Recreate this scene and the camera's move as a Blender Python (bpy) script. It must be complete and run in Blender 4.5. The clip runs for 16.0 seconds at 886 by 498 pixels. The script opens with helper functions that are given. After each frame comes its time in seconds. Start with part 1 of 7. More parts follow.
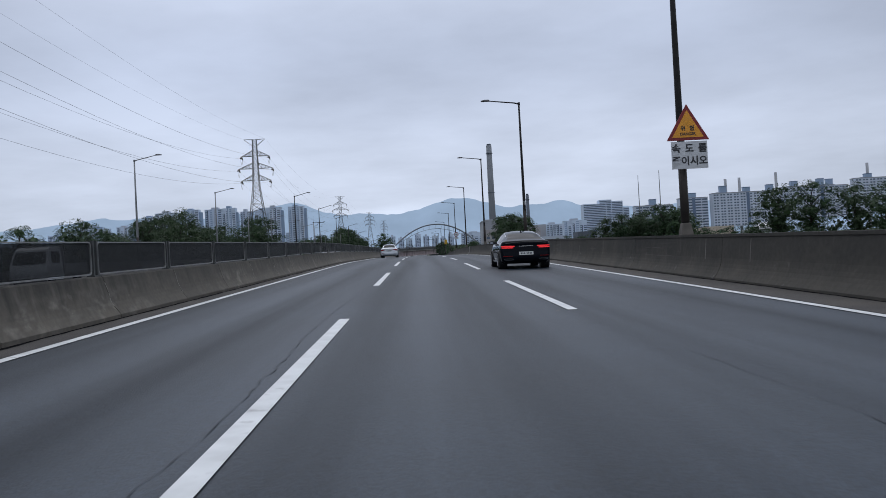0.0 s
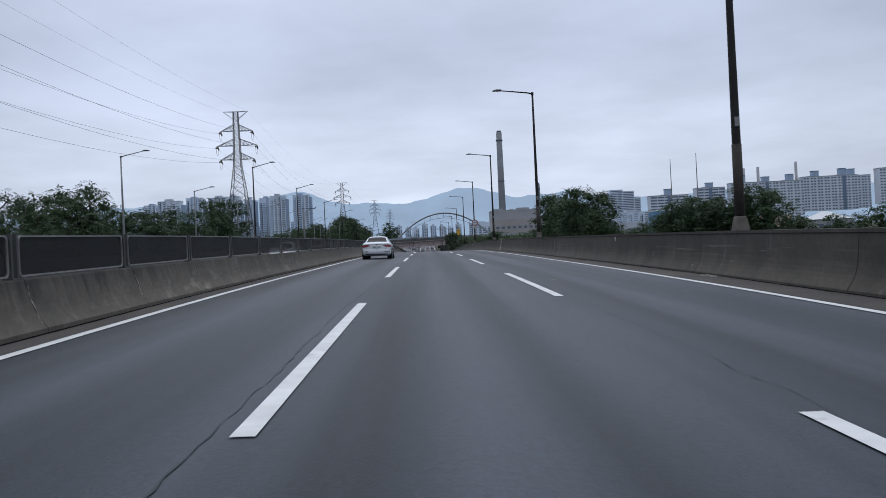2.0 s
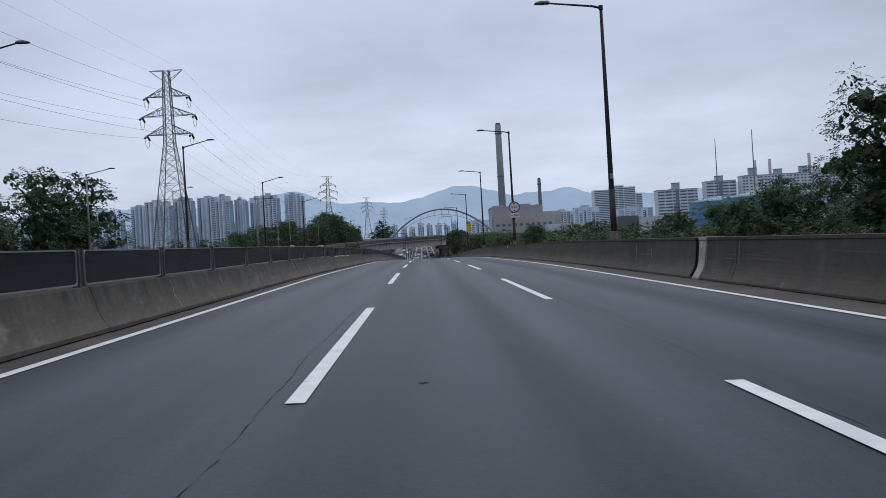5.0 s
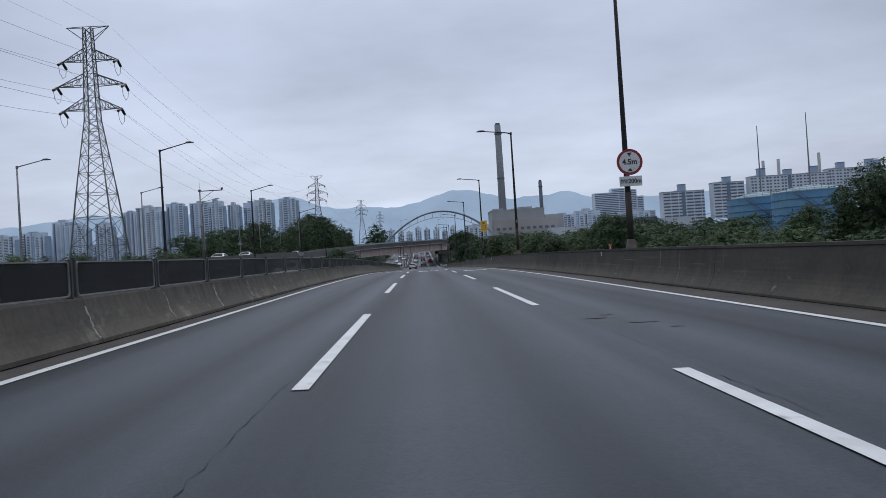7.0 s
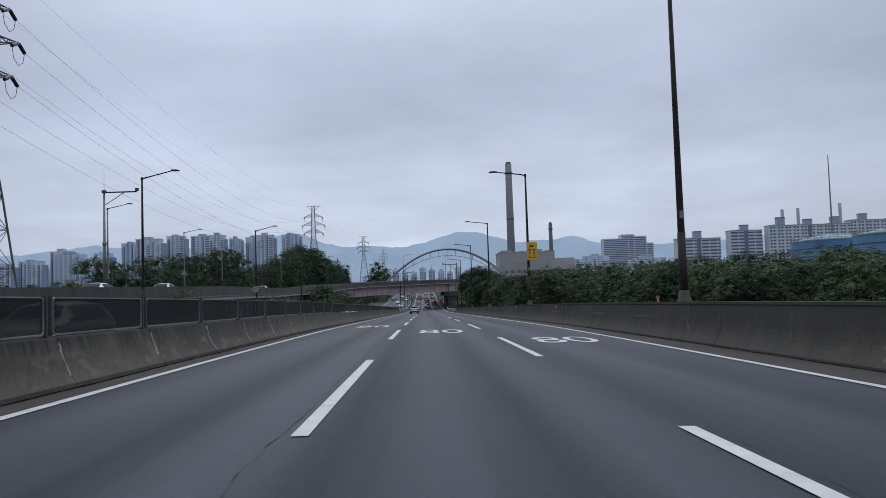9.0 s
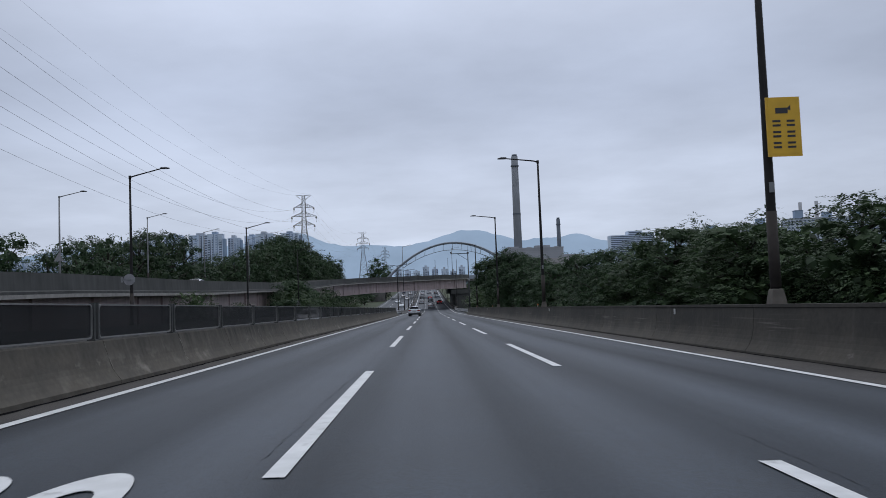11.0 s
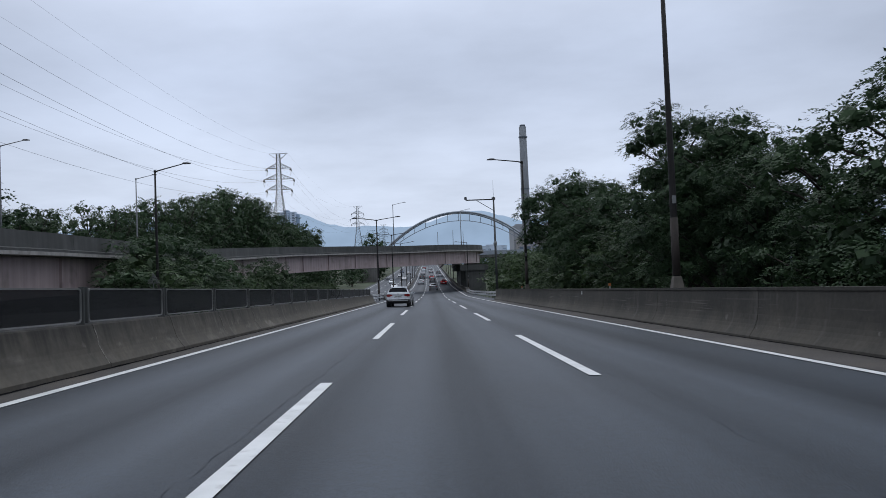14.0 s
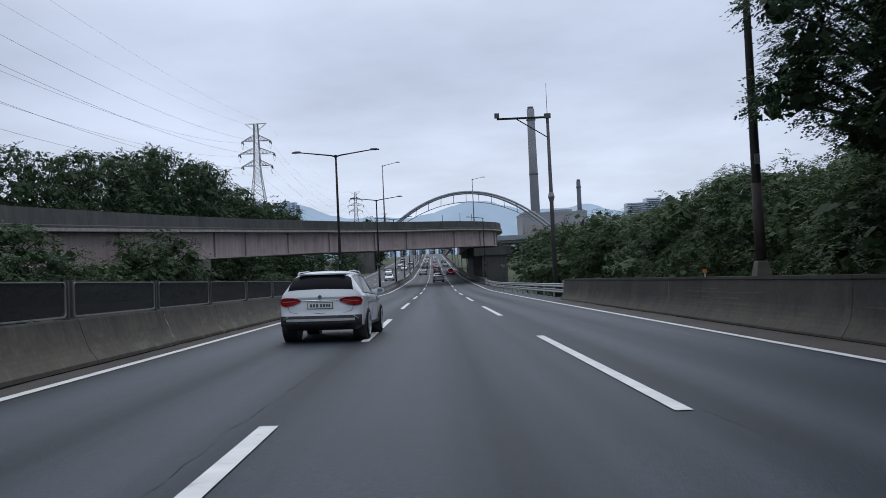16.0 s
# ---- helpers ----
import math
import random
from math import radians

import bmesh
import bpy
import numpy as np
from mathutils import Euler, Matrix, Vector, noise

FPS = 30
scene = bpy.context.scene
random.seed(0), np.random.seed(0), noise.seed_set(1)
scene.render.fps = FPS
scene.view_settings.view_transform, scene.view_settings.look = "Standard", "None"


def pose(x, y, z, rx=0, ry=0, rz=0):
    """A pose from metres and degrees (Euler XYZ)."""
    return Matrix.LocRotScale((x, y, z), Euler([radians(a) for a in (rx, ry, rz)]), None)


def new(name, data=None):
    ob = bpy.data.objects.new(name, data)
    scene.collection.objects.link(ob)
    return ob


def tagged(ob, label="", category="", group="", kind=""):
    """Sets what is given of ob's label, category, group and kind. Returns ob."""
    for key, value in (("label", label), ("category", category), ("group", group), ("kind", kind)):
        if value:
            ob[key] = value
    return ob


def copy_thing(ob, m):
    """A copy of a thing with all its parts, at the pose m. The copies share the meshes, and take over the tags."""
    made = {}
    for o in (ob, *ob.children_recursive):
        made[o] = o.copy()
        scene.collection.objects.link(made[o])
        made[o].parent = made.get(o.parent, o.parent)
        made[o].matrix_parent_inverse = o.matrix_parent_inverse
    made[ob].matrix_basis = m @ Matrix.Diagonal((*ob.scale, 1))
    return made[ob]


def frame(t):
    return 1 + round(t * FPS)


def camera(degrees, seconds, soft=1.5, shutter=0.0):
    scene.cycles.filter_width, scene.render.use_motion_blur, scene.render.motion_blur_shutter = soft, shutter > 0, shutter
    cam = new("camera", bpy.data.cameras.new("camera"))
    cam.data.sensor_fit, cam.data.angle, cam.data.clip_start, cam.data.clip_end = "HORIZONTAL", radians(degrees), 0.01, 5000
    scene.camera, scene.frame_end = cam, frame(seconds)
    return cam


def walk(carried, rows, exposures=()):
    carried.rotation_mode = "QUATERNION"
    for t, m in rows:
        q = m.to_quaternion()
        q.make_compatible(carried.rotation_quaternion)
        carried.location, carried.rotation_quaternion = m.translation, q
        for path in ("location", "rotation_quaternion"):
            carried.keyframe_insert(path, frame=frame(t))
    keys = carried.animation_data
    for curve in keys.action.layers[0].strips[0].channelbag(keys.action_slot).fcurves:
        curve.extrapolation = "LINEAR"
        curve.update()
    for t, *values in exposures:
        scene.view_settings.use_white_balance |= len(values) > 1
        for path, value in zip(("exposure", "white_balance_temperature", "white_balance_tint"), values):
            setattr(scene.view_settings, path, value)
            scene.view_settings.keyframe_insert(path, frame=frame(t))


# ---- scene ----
import itertools

cam = camera(54.41, 16.0, soft=0.75, shutter=0.05)
ROWS = [
    (0.0, 1.188, -15.904, 0.625, 91.194, 3.021, -1.609),
    (0.5, 1.183, -6.087, 0.946, 90.991, 3.004, -1.192),
    (1.0, 1.126, 3.606, 1.264, 90.888, 2.739, -1.140),
    (1.5, 1.156, 12.547, 1.537, 90.768, 2.782, -1.068),
    (2.0, 1.176, 22.002, 1.822, 90.551, 2.706, -1.151),
    (2.5, 1.188, 31.809, 2.098, 90.442, 2.741, -1.144),
    (3.0, 1.175, 41.332, 2.313, 90.313, 2.734, -1.163),
    (3.5, 1.160, 50.597, 2.527, 90.288, 2.914, -1.295),
    (4.0, 1.104, 60.744, 2.752, 90.306, 3.069, -1.398),
    (6.5, 1.148, 109.356, 3.602, 90.680, 3.669, -1.411),
    (7.0, 1.239, 119.389, 3.720, 90.780, 3.649, -1.557),
    (7.5, 1.267, 129.285, 3.822, 92.252, 3.253, -1.394),
    (8.0, 1.274, 139.302, 3.909, 92.412, 3.286, -1.409),
    (8.5, 1.310, 149.298, 3.976, 93.112, 2.666, -1.456),
    (9.0, 1.289, 159.436, 4.055, 93.565, 1.844, -1.316),
    (11.5, 1.371, 211.743, 4.033, 93.470, 2.390, -0.948),
    (12.0, 1.432, 222.422, 3.941, 93.142, 2.541, -0.861),
    (12.5, 1.476, 233.349, 3.840, 92.474, 2.481, -1.073),
    (13.0, 1.571, 244.125, 3.760, 92.256, 2.478, -1.077),
    (13.5, 1.621, 255.034, 3.711, 92.292, 2.160, -1.039),
    (14.0, 1.673, 266.011, 3.645, 92.312, 2.263, -0.959),
    (14.5, 1.750, 276.770, 3.543, 92.366, 2.408, -0.702),
    (15.0, 1.777, 287.646, 3.477, 92.211, 2.562, -0.692),
    (15.5, 1.767, 298.787, 3.414, 91.979, 2.737, -0.542),
    (16.0, 1.759, 309.987, 3.359, 91.761, 2.658, -0.682),
]
walk(cam, [(t, pose(x, y, z, rx, ry, rz)) for t, x, y, z, rx, ry, rz in ROWS],
     [(t, stops, 6560, 11.6 if t < 13 else 10.6) for t, stops in ((0.0, -0.08), (0.5, -0.10), (1.0, 0.20), (1.5, 0.12), (2.0, 0.0), (4.0, -0.02), (6.5, -0.10), (8.0, -0.15), (9.0, -0.19), (11.5, -0.16), (12.5, -0.04), (13.5, 0.0), (16.0, 0.04))])

# ---- world, sun, exposure ----
world = bpy.data.worlds.new("overcast_sky")
scene.world = world
world.use_nodes = True
wn, wl = world.node_tree.nodes, world.node_tree.links
wn.clear()


SKY_STRENGTH = 1.0
w_out = wn.new("ShaderNodeOutputWorld")
w_bg = wn.new("ShaderNodeBackground")
w_bg.inputs["Strength"].default_value = SKY_STRENGTH
w_tc = wn.new("ShaderNodeTexCoord")
w_sep = wn.new("ShaderNodeSeparateXYZ")
wl.new(w_tc.outputs["Generated"], w_sep.inputs[0])
w_up = wn.new("ShaderNodeMath")
w_up.operation = "MAXIMUM"
w_up.inputs[1].default_value = 0.0
wl.new(w_sep.outputs["Z"], w_up.inputs[0])
w_ramp = wn.new("ShaderNodeValToRGB")
w_ramp.color_ramp.interpolation = "EASE"
els = w_ramp.color_ramp.elements
els[0].position, els[0].color = 0.0, (0.565, 0.655, 0.80, 1)
els[1].position, els[1].color = 1.0, (1.50, 1.62, 1.79, 1)
for p, c in ((0.10, (0.585, 0.665, 0.815, 1)), (0.24, (0.485, 0.56, 0.71, 1)), (0.40, (0.605, 0.68, 0.83, 1))):
    e = els.new(p)
    e.color = c
wl.new(w_up.outputs[0], w_ramp.inputs[0])
# flattened cloud layer
w_den = wn.new("ShaderNodeMath")
w_den.operation = "ADD"
w_den.inputs[1].default_value = 0.12
wl.new(w_up.outputs[0], w_den.inputs[0])
w_div = wn.new("ShaderNodeVectorMath")
w_div.operation = "DIVIDE"
wl.new(w_tc.outputs["Generated"], w_div.inputs[0])
w_cmb = wn.new("ShaderNodeCombineXYZ")
for i in range(3):
    wl.new(w_den.outputs[0], w_cmb.inputs[i])
wl.new(w_cmb.outputs[0], w_div.inputs[1])
w_noise = wn.new("ShaderNodeTexNoise")
w_noise.inputs["Scale"].default_value = 0.9
w_noise.inputs["Detail"].default_value = 7
w_noise.inputs["Roughness"].default_value = 0.55
wl.new(w_div.outputs[0], w_noise.inputs["Vector"])
w_cr = wn.new("ShaderNodeMapRange")
w_cr.inputs[1].default_value, w_cr.inputs[2].default_value = 0.32, 0.70
w_cr.inputs[3].default_value, w_cr.inputs[4].default_value = 0.86, 1.16
wl.new(w_noise.outputs[0], w_cr.inputs[0])
# sky brightened ahead, a little to the left, and dimmed sideways in place of lens fall-off
w_dot = wn.new("ShaderNodeVectorMath")
w_dot.operation = "DOT_PRODUCT"
w_dot.inputs[1].default_value = Vector((-0.03, 0.96, 0.25)).normalized()
wl.new(w_tc.outputs["Generated"], w_dot.inputs[0])
w_falloff = wn.new("ShaderNodeMapRange")
w_falloff.interpolation_type = "SMOOTHSTEP"
w_falloff.inputs[1].default_value, w_falloff.inputs[2].default_value = 0.86, 1.0
w_falloff.inputs[3].default_value, w_falloff.inputs[4].default_value = 0.86, 1.09
wl.new(w_dot.outputs["Value"], w_falloff.inputs[0])
w_both = wn.new("ShaderNodeMath")
w_both.operation = "MULTIPLY"
wl.new(w_cr.outputs[0], w_both.inputs[0])
wl.new(w_falloff.outputs[0], w_both.inputs[1])
w_mul = wn.new("ShaderNodeVectorMath")
w_mul.operation = "SCALE"
wl.new(w_ramp.outputs[0], w_mul.inputs[0])
wl.new(w_both.outputs[0], w_mul.inputs["Scale"])
# a little of the clear sky behind the cloud
w_sky = wn.new("ShaderNodeTexSky")
w_sky.sky_type = "NISHITA"
w_sky.sun_disc = False
w_sky.sun_elevation, w_sky.sun_rotation = radians(52), radians(357)
w_skys = wn.new("ShaderNodeVectorMath")
w_skys.operation = "SCALE"
w_skys.inputs["Scale"].default_value = 0.004
wl.new(w_sky.outputs[0], w_skys.inputs[0])
w_add = wn.new("ShaderNodeVectorMath")
w_add.operation = "ADD"
wl.new(w_mul.outputs[0], w_add.inputs[0])
wl.new(w_skys.outputs[0], w_add.inputs[1])
wl.new(w_add.outputs[0], w_bg.inputs["Color"])
wl.new(w_bg.outputs[0], w_out.inputs[0])

sun_data = bpy.data.lights.new("sun", "SUN")
sun_data.energy, sun_data.angle, sun_data.color = 0.32, radians(50), (1.0, 0.98, 0.95)
sun = new("sun", sun_data)
sun.rotation_euler = (radians(-38), 0, radians(3))


# ---- materials ----
def material(name, colour, rough=0.8, metal=0.0, noise_scale=0.0, amount=0.2, detail=6, bump=0.0, bump_scale=40.0, stretch=(1, 1, 1),
             second=None, second_scale=1.0, second_cut=(0.5, 0.7), spec=0.5, vary=0.0, streak=0.0):
    """Principled material with two scales of noise in world-sized object space, an optional second colour in patches and a per-object variation."""
    m = bpy.data.materials.new(name)
    m.use_nodes = True
    nt = m.node_tree
    bsdf = nt.nodes["Principled BSDF"]
    bsdf.inputs["Roughness"].default_value = rough
    bsdf.inputs["Metallic"].default_value = metal
    bsdf.inputs["Specular IOR Level"].default_value = spec
    bsdf.inputs["Base Color"].default_value = (*colour, 1)
    if not (noise_scale or second or bump or vary):
        return m
    tc = nt.nodes.new("ShaderNodeTexCoord")
    mp = nt.nodes.new("ShaderNodeMapping")
    mp.inputs["Scale"].default_value = stretch
    nt.links.new(tc.outputs["Object"], mp.inputs[0])
    col = None
    if noise_scale:
        n1 = nt.nodes.new("ShaderNodeTexNoise")
        n1.inputs["Scale"].default_value, n1.inputs["Detail"].default_value = noise_scale, detail
        nt.links.new(mp.outputs[0], n1.inputs["Vector"])
        mr = nt.nodes.new("ShaderNodeMapRange")
        mr.inputs[1].default_value, mr.inputs[2].default_value = 0.3, 0.7
        mr.inputs[3].default_value, mr.inputs[4].default_value = 1 - amount, 1 + amount
        nt.links.new(n1.outputs[0], mr.inputs[0])
        sc = nt.nodes.new("ShaderNodeVectorMath")
        sc.operation = "SCALE"
        sc.inputs[0].default_value = colour
        nt.links.new(mr.outputs[0], sc.inputs["Scale"])
        col = sc.outputs[0]
    if second:
        n2 = nt.nodes.new("ShaderNodeTexNoise")
        n2.inputs["Scale"].default_value, n2.inputs["Detail"].default_value = second_scale, 5
        nt.links.new(mp.outputs[0], n2.inputs["Vector"])
        mr2 = nt.nodes.new("ShaderNodeMapRange")
        mr2.inputs[1].default_value, mr2.inputs[2].default_value = second_cut
        nt.links.new(n2.outputs[0], mr2.inputs[0])
        mx = nt.nodes.new("ShaderNodeMix")
        mx.data_type = "RGBA"
        nt.links.new(mr2.outputs[0], mx.inputs[0])
        if col:
            nt.links.new(col, mx.inputs[6])
        else:
            mx.inputs[6].default_value = (*colour, 1)
        mx.inputs[7].default_value = (*second, 1)
        col = mx.outputs[2]
    if streak:
        mp3 = nt.nodes.new("ShaderNodeMapping")
        mp3.inputs["Scale"].default_value = (2.2, 2.2, 0.12)
        nt.links.new(tc.outputs["Object"], mp3.inputs[0])
        n3 = nt.nodes.new("ShaderNodeTexNoise")
        n3.inputs["Scale"].default_value, n3.inputs["Detail"].default_value = 1.0, 6
        nt.links.new(mp3.outputs[0], n3.inputs["Vector"])
        mr3 = nt.nodes.new("ShaderNodeMapRange")
        mr3.inputs[1].default_value, mr3.inputs[2].default_value = 0.38, 0.72
        mr3.inputs[3].default_value, mr3.inputs[4].default_value = 1 - streak, 1 + streak
        nt.links.new(n3.outputs[0], mr3.inputs[0])
        sc3 = nt.nodes.new("ShaderNodeVectorMath")
        sc3.operation = "SCALE"
        if col:
            nt.links.new(col, sc3.inputs[0])
        else:
            sc3.inputs[0].default_value = colour
        nt.links.new(mr3.outputs[0], sc3.inputs["Scale"])
        col = sc3.outputs[0]
    if vary:
        oi = nt.nodes.new("ShaderNodeObjectInfo")
        mr4 = nt.nodes.new("ShaderNodeMapRange")
        mr4.inputs[3].default_value, mr4.inputs[4].default_value = 1 - vary, 1 + vary
        nt.links.new(oi.outputs["Random"], mr4.inputs[0])
        sc4 = nt.nodes.new("ShaderNodeVectorMath")
        sc4.operation = "SCALE"
        if col:
            nt.links.new(col, sc4.inputs[0])
        else:
            sc4.inputs[0].default_value = colour
        nt.links.new(mr4.outputs[0], sc4.inputs["Scale"])
        col = sc4.outputs[0]
    if col:
        nt.links.new(col, bsdf.inputs["Base Color"])
    if bump:
        n5 = nt.nodes.new("ShaderNodeTexNoise")
        n5.inputs["Scale"].default_value, n5.inputs["Detail"].default_value = bump_scale, 4
        nt.links.new(tc.outputs["Object"], n5.inputs["Vector"])
        b = nt.nodes.new("ShaderNodeBump")
        b.inputs["Strength"].default_value, b.inputs["Distance"].default_value = bump, 0.02
        nt.links.new(n5.outputs[0], b.inputs["Height"])
        nt.links.new(b.outputs[0], bsdf.inputs["Normal"])
    return m


def glow(name, colour, strength):
    m = bpy.data.materials.new(name)
    m.use_nodes = True
    b = m.node_tree.nodes["Principled BSDF"]
    b.inputs["Base Color"].default_value = (*colour, 1)
    b.inputs["Emission Color"].default_value = (*colour, 1)
    b.inputs["Emission Strength"].default_value = strength
    return m


def asphalt_material():
    m = material("asphalt", (0.0146, 0.0218, 0.0326), 0.57, noise_scale=0.35, amount=0.14, detail=8, bump=0.35, bump_scale=55, spec=0.47)
    nt = m.node_tree
    bsdf = nt.nodes["Principled BSDF"]
    col = bsdf.inputs["Base Color"].links[0].from_socket
    tc = nt.nodes.new("ShaderNodeTexCoord")
    sx = nt.nodes.new("ShaderNodeSeparateXYZ")
    nt.links.new(tc.outputs["Object"], sx.inputs[0])
    # polished wheel tracks: two per lane of 3.5 m
    off = nt.nodes.new("ShaderNodeMath")
    off.operation = "ADD"
    off.inputs[1].default_value = 0.8
    nt.links.new(sx.outputs[0], off.inputs[0])
    fr = nt.nodes.new("ShaderNodeMath")
    fr.operation = "MULTIPLY"
    fr.inputs[1].default_value = 2 * math.pi / 1.75
    nt.links.new(off.outputs[0], fr.inputs[0])
    sn = nt.nodes.new("ShaderNodeMath")
    sn.operation = "SINE"
    nt.links.new(fr.outputs[0], sn.inputs[0])
    # long stains along the road
    mp = nt.nodes.new("ShaderNodeMapping")
    mp.inputs["Scale"].default_value = (1.3, 0.02, 1)
    nt.links.new(tc.outputs["Object"], mp.inputs[0])
    n = nt.nodes.new("ShaderNodeTexNoise")
    n.inputs["Scale"].default_value, n.inputs["Detail"].default_value = 1.0, 5
    nt.links.new(mp.outputs[0], n.inputs["Vector"])
    mr = nt.nodes.new("ShaderNodeMapRange")
    mr.inputs[1].default_value, mr.inputs[2].default_value = 0.3, 0.7
    mr.inputs[3].default_value, mr.inputs[4].default_value = -0.32, 0.24
    nt.links.new(n.outputs[0], mr.inputs[0])
    ma = nt.nodes.new("ShaderNodeMath")
    ma.operation = "MULTIPLY_ADD"
    ma.inputs[1].default_value = 0.21
    nt.links.new(sn.outputs[0], ma.inputs[0])
    nt.links.new(mr.outputs[0], ma.inputs[2])
    one = nt.nodes.new("ShaderNodeMath")
    one.operation = "ADD"
    one.inputs[1].default_value = 1.0
    nt.links.new(ma.outputs[0], one.inputs[0])
    gloss = nt.nodes.new("ShaderNodeMath")
    gloss.operation = "MULTIPLY"
    gloss.inputs[1].default_value = 0.31
    nt.links.new(one.outputs[0], gloss.inputs[0])
    nt.links.new(gloss.outputs[0], bsdf.inputs["Specular IOR Level"])
    # fine aggregate
    ag = nt.nodes.new("ShaderNodeTexNoise")
    ag.inputs["Scale"].default_value, ag.inputs["Detail"].default_value = 26.0, 3
    nt.links.new(tc.outputs["Object"], ag.inputs["Vector"])
    mra = nt.nodes.new("ShaderNodeMapRange")
    mra.inputs[1].default_value, mra.inputs[2].default_value = 0.25, 0.75
    mra.inputs[3].default_value, mra.inputs[4].default_value = 0.55, 1.5
    nt.links.new(ag.outputs[0], mra.inputs[0])
    mul = nt.nodes.new("ShaderNodeMath")
    mul.operation = "MULTIPLY"
    nt.links.new(one.outputs[0], mul.inputs[0])
    nt.links.new(mra.outputs[0], mul.inputs[1])
    sc = nt.nodes.new("ShaderNodeVectorMath")
    sc.operation = "SCALE"
    nt.links.new(col, sc.inputs[0])
    nt.links.new(mul.outputs[0], sc.inputs["Scale"])
    nt.links.new(sc.outputs[0], bsdf.inputs["Base Color"])
    return m


M = {}
M["asphalt"] = asphalt_material()
M["asphalt_side"] = material("asphalt_side", (0.046, 0.041, 0.038), 0.9, noise_scale=0.6, amount=0.25, bump=0.4, bump_scale=40, second=(0.066, 0.056, 0.047), second_scale=0.5)
M["line_paint"] = material("line_paint", (0.56, 0.57, 0.575), 0.6, noise_scale=3.0, amount=0.12, second=(0.30, 0.30, 0.30), second_scale=5.0, second_cut=(0.62, 0.78))
M["joint"] = material("paving_joint_filler", (0.0125, 0.0182, 0.0265), 0.57, spec=0.28, noise_scale=4.0, amount=0.3)
M["crack"] = material("crack_filler", (0.012, 0.012, 0.013), 1.0, spec=0.0, noise_scale=4.0, amount=0.3)
def stained_wall(name, base, foot, stain, lime, vary=0.1, scraped=1.0, drips=0.0):
    """Concrete wall in its own coordinates (metres along, metres up): water stains that run down from the top, lime drips, mottling and a dusty foot."""
    m = bpy.data.materials.new(name)
    m.use_nodes = True
    nt = m.node_tree
    bsdf = nt.nodes["Principled BSDF"]
    bsdf.inputs["Roughness"].default_value = 0.9
    bsdf.inputs["Specular IOR Level"].default_value = 0.3
    uv = nt.nodes.new("ShaderNodeUVMap")
    uv.uv_map = "wall"
    sep = nt.nodes.new("ShaderNodeSeparateXYZ")
    nt.links.new(uv.outputs[0], sep.inputs[0])

    def tex(sx, sy, detail, lo, hi, a=0.0, b=1.0, rough=0.55):
        mp = nt.nodes.new("ShaderNodeMapping")
        mp.inputs["Scale"].default_value = (sx, sy, 1)
        nt.links.new(uv.outputs[0], mp.inputs[0])
        n = nt.nodes.new("ShaderNodeTexNoise")
        n.inputs["Scale"].default_value, n.inputs["Detail"].default_value, n.inputs["Roughness"].default_value = 1.0, detail, rough
        nt.links.new(mp.outputs[0], n.inputs["Vector"])
        r = nt.nodes.new("ShaderNodeMapRange")
        r.inputs[1].default_value, r.inputs[2].default_value, r.inputs[3].default_value, r.inputs[4].default_value = lo, hi, a, b
        nt.links.new(n.outputs[0], r.inputs[0])
        return r.outputs[0]

    def maths(op, a, b):
        n = nt.nodes.new("ShaderNodeMath")
        n.operation = op
        n.use_clamp = op != "ADD"
        for k, v in enumerate((a, b)):
            if isinstance(v, float):
                n.inputs[k].default_value = v
            else:
                nt.links.new(v, n.inputs[k])
        return n.outputs[0]

    def blend(f, a, b):
        n = nt.nodes.new("ShaderNodeMix")
        n.data_type = "RGBA"
        nt.links.new(f, n.inputs[0])
        for k, v in ((6, a), (7, b)):
            if isinstance(v, tuple):
                n.inputs[k].default_value = (*v, 1)
            else:
                nt.links.new(v, n.inputs[k])
        return n.outputs[2]

    up = nt.nodes.new("ShaderNodeMapRange")
    up.inputs[1].default_value, up.inputs[2].default_value, up.inputs[3].default_value, up.inputs[4].default_value = 0.10, 0.75, -0.45, 0.60
    nt.links.new(sep.outputs[1], up.inputs[0])
    runs = maths("ADD", tex(1.1, 0.9, 8, 0.36, 0.66, 0.0, 1.0, 0.62), up.outputs[0])
    patchy = tex(0.11, 0.3, 3, 0.35, 0.65, 0.45, 1.0)
    col = blend(tex(0.9, 2.2, 6, 0.35, 0.7), base, foot)
    col = blend(maths("MULTIPLY", maths("MULTIPLY", runs, 0.45 if drips else 0.95), patchy), col, stain)
    drip = maths("MULTIPLY", tex(3.1, 0.5, 5, 0.58, 0.74), tex(0.16, 0.6, 3, 0.42, 0.55))
    col = blend(maths("MULTIPLY", drip, 0.36), col, lime)
    if drips:
        # dark tongues of moss from the top edge, and pale washed mottling above the foot
        tip = maths("ADD", tex(1.9, 0.12, 5, 0.40, 0.62, -0.75, 0.55, 0.7), tex(7.0, 0.25, 3, 0.3, 0.7, -0.2, 0.2))
        reach = nt.nodes.new("ShaderNodeMapRange")
        reach.inputs[1].default_value, reach.inputs[2].default_value, reach.inputs[3].default_value, reach.inputs[4].default_value = 0.22, 0.74, -0.5, 1.0
        nt.links.new(sep.outputs[1], reach.inputs[0])
        tongue = maths("MULTIPLY", maths("ADD", tip, reach.outputs[0]), tex(0.05, 0.1, 3, 0.35, 0.6, 0.25, 1.0))
        col = blend(maths("MULTIPLY", tongue, drips), col, tuple(v * 0.72 for v in stain))
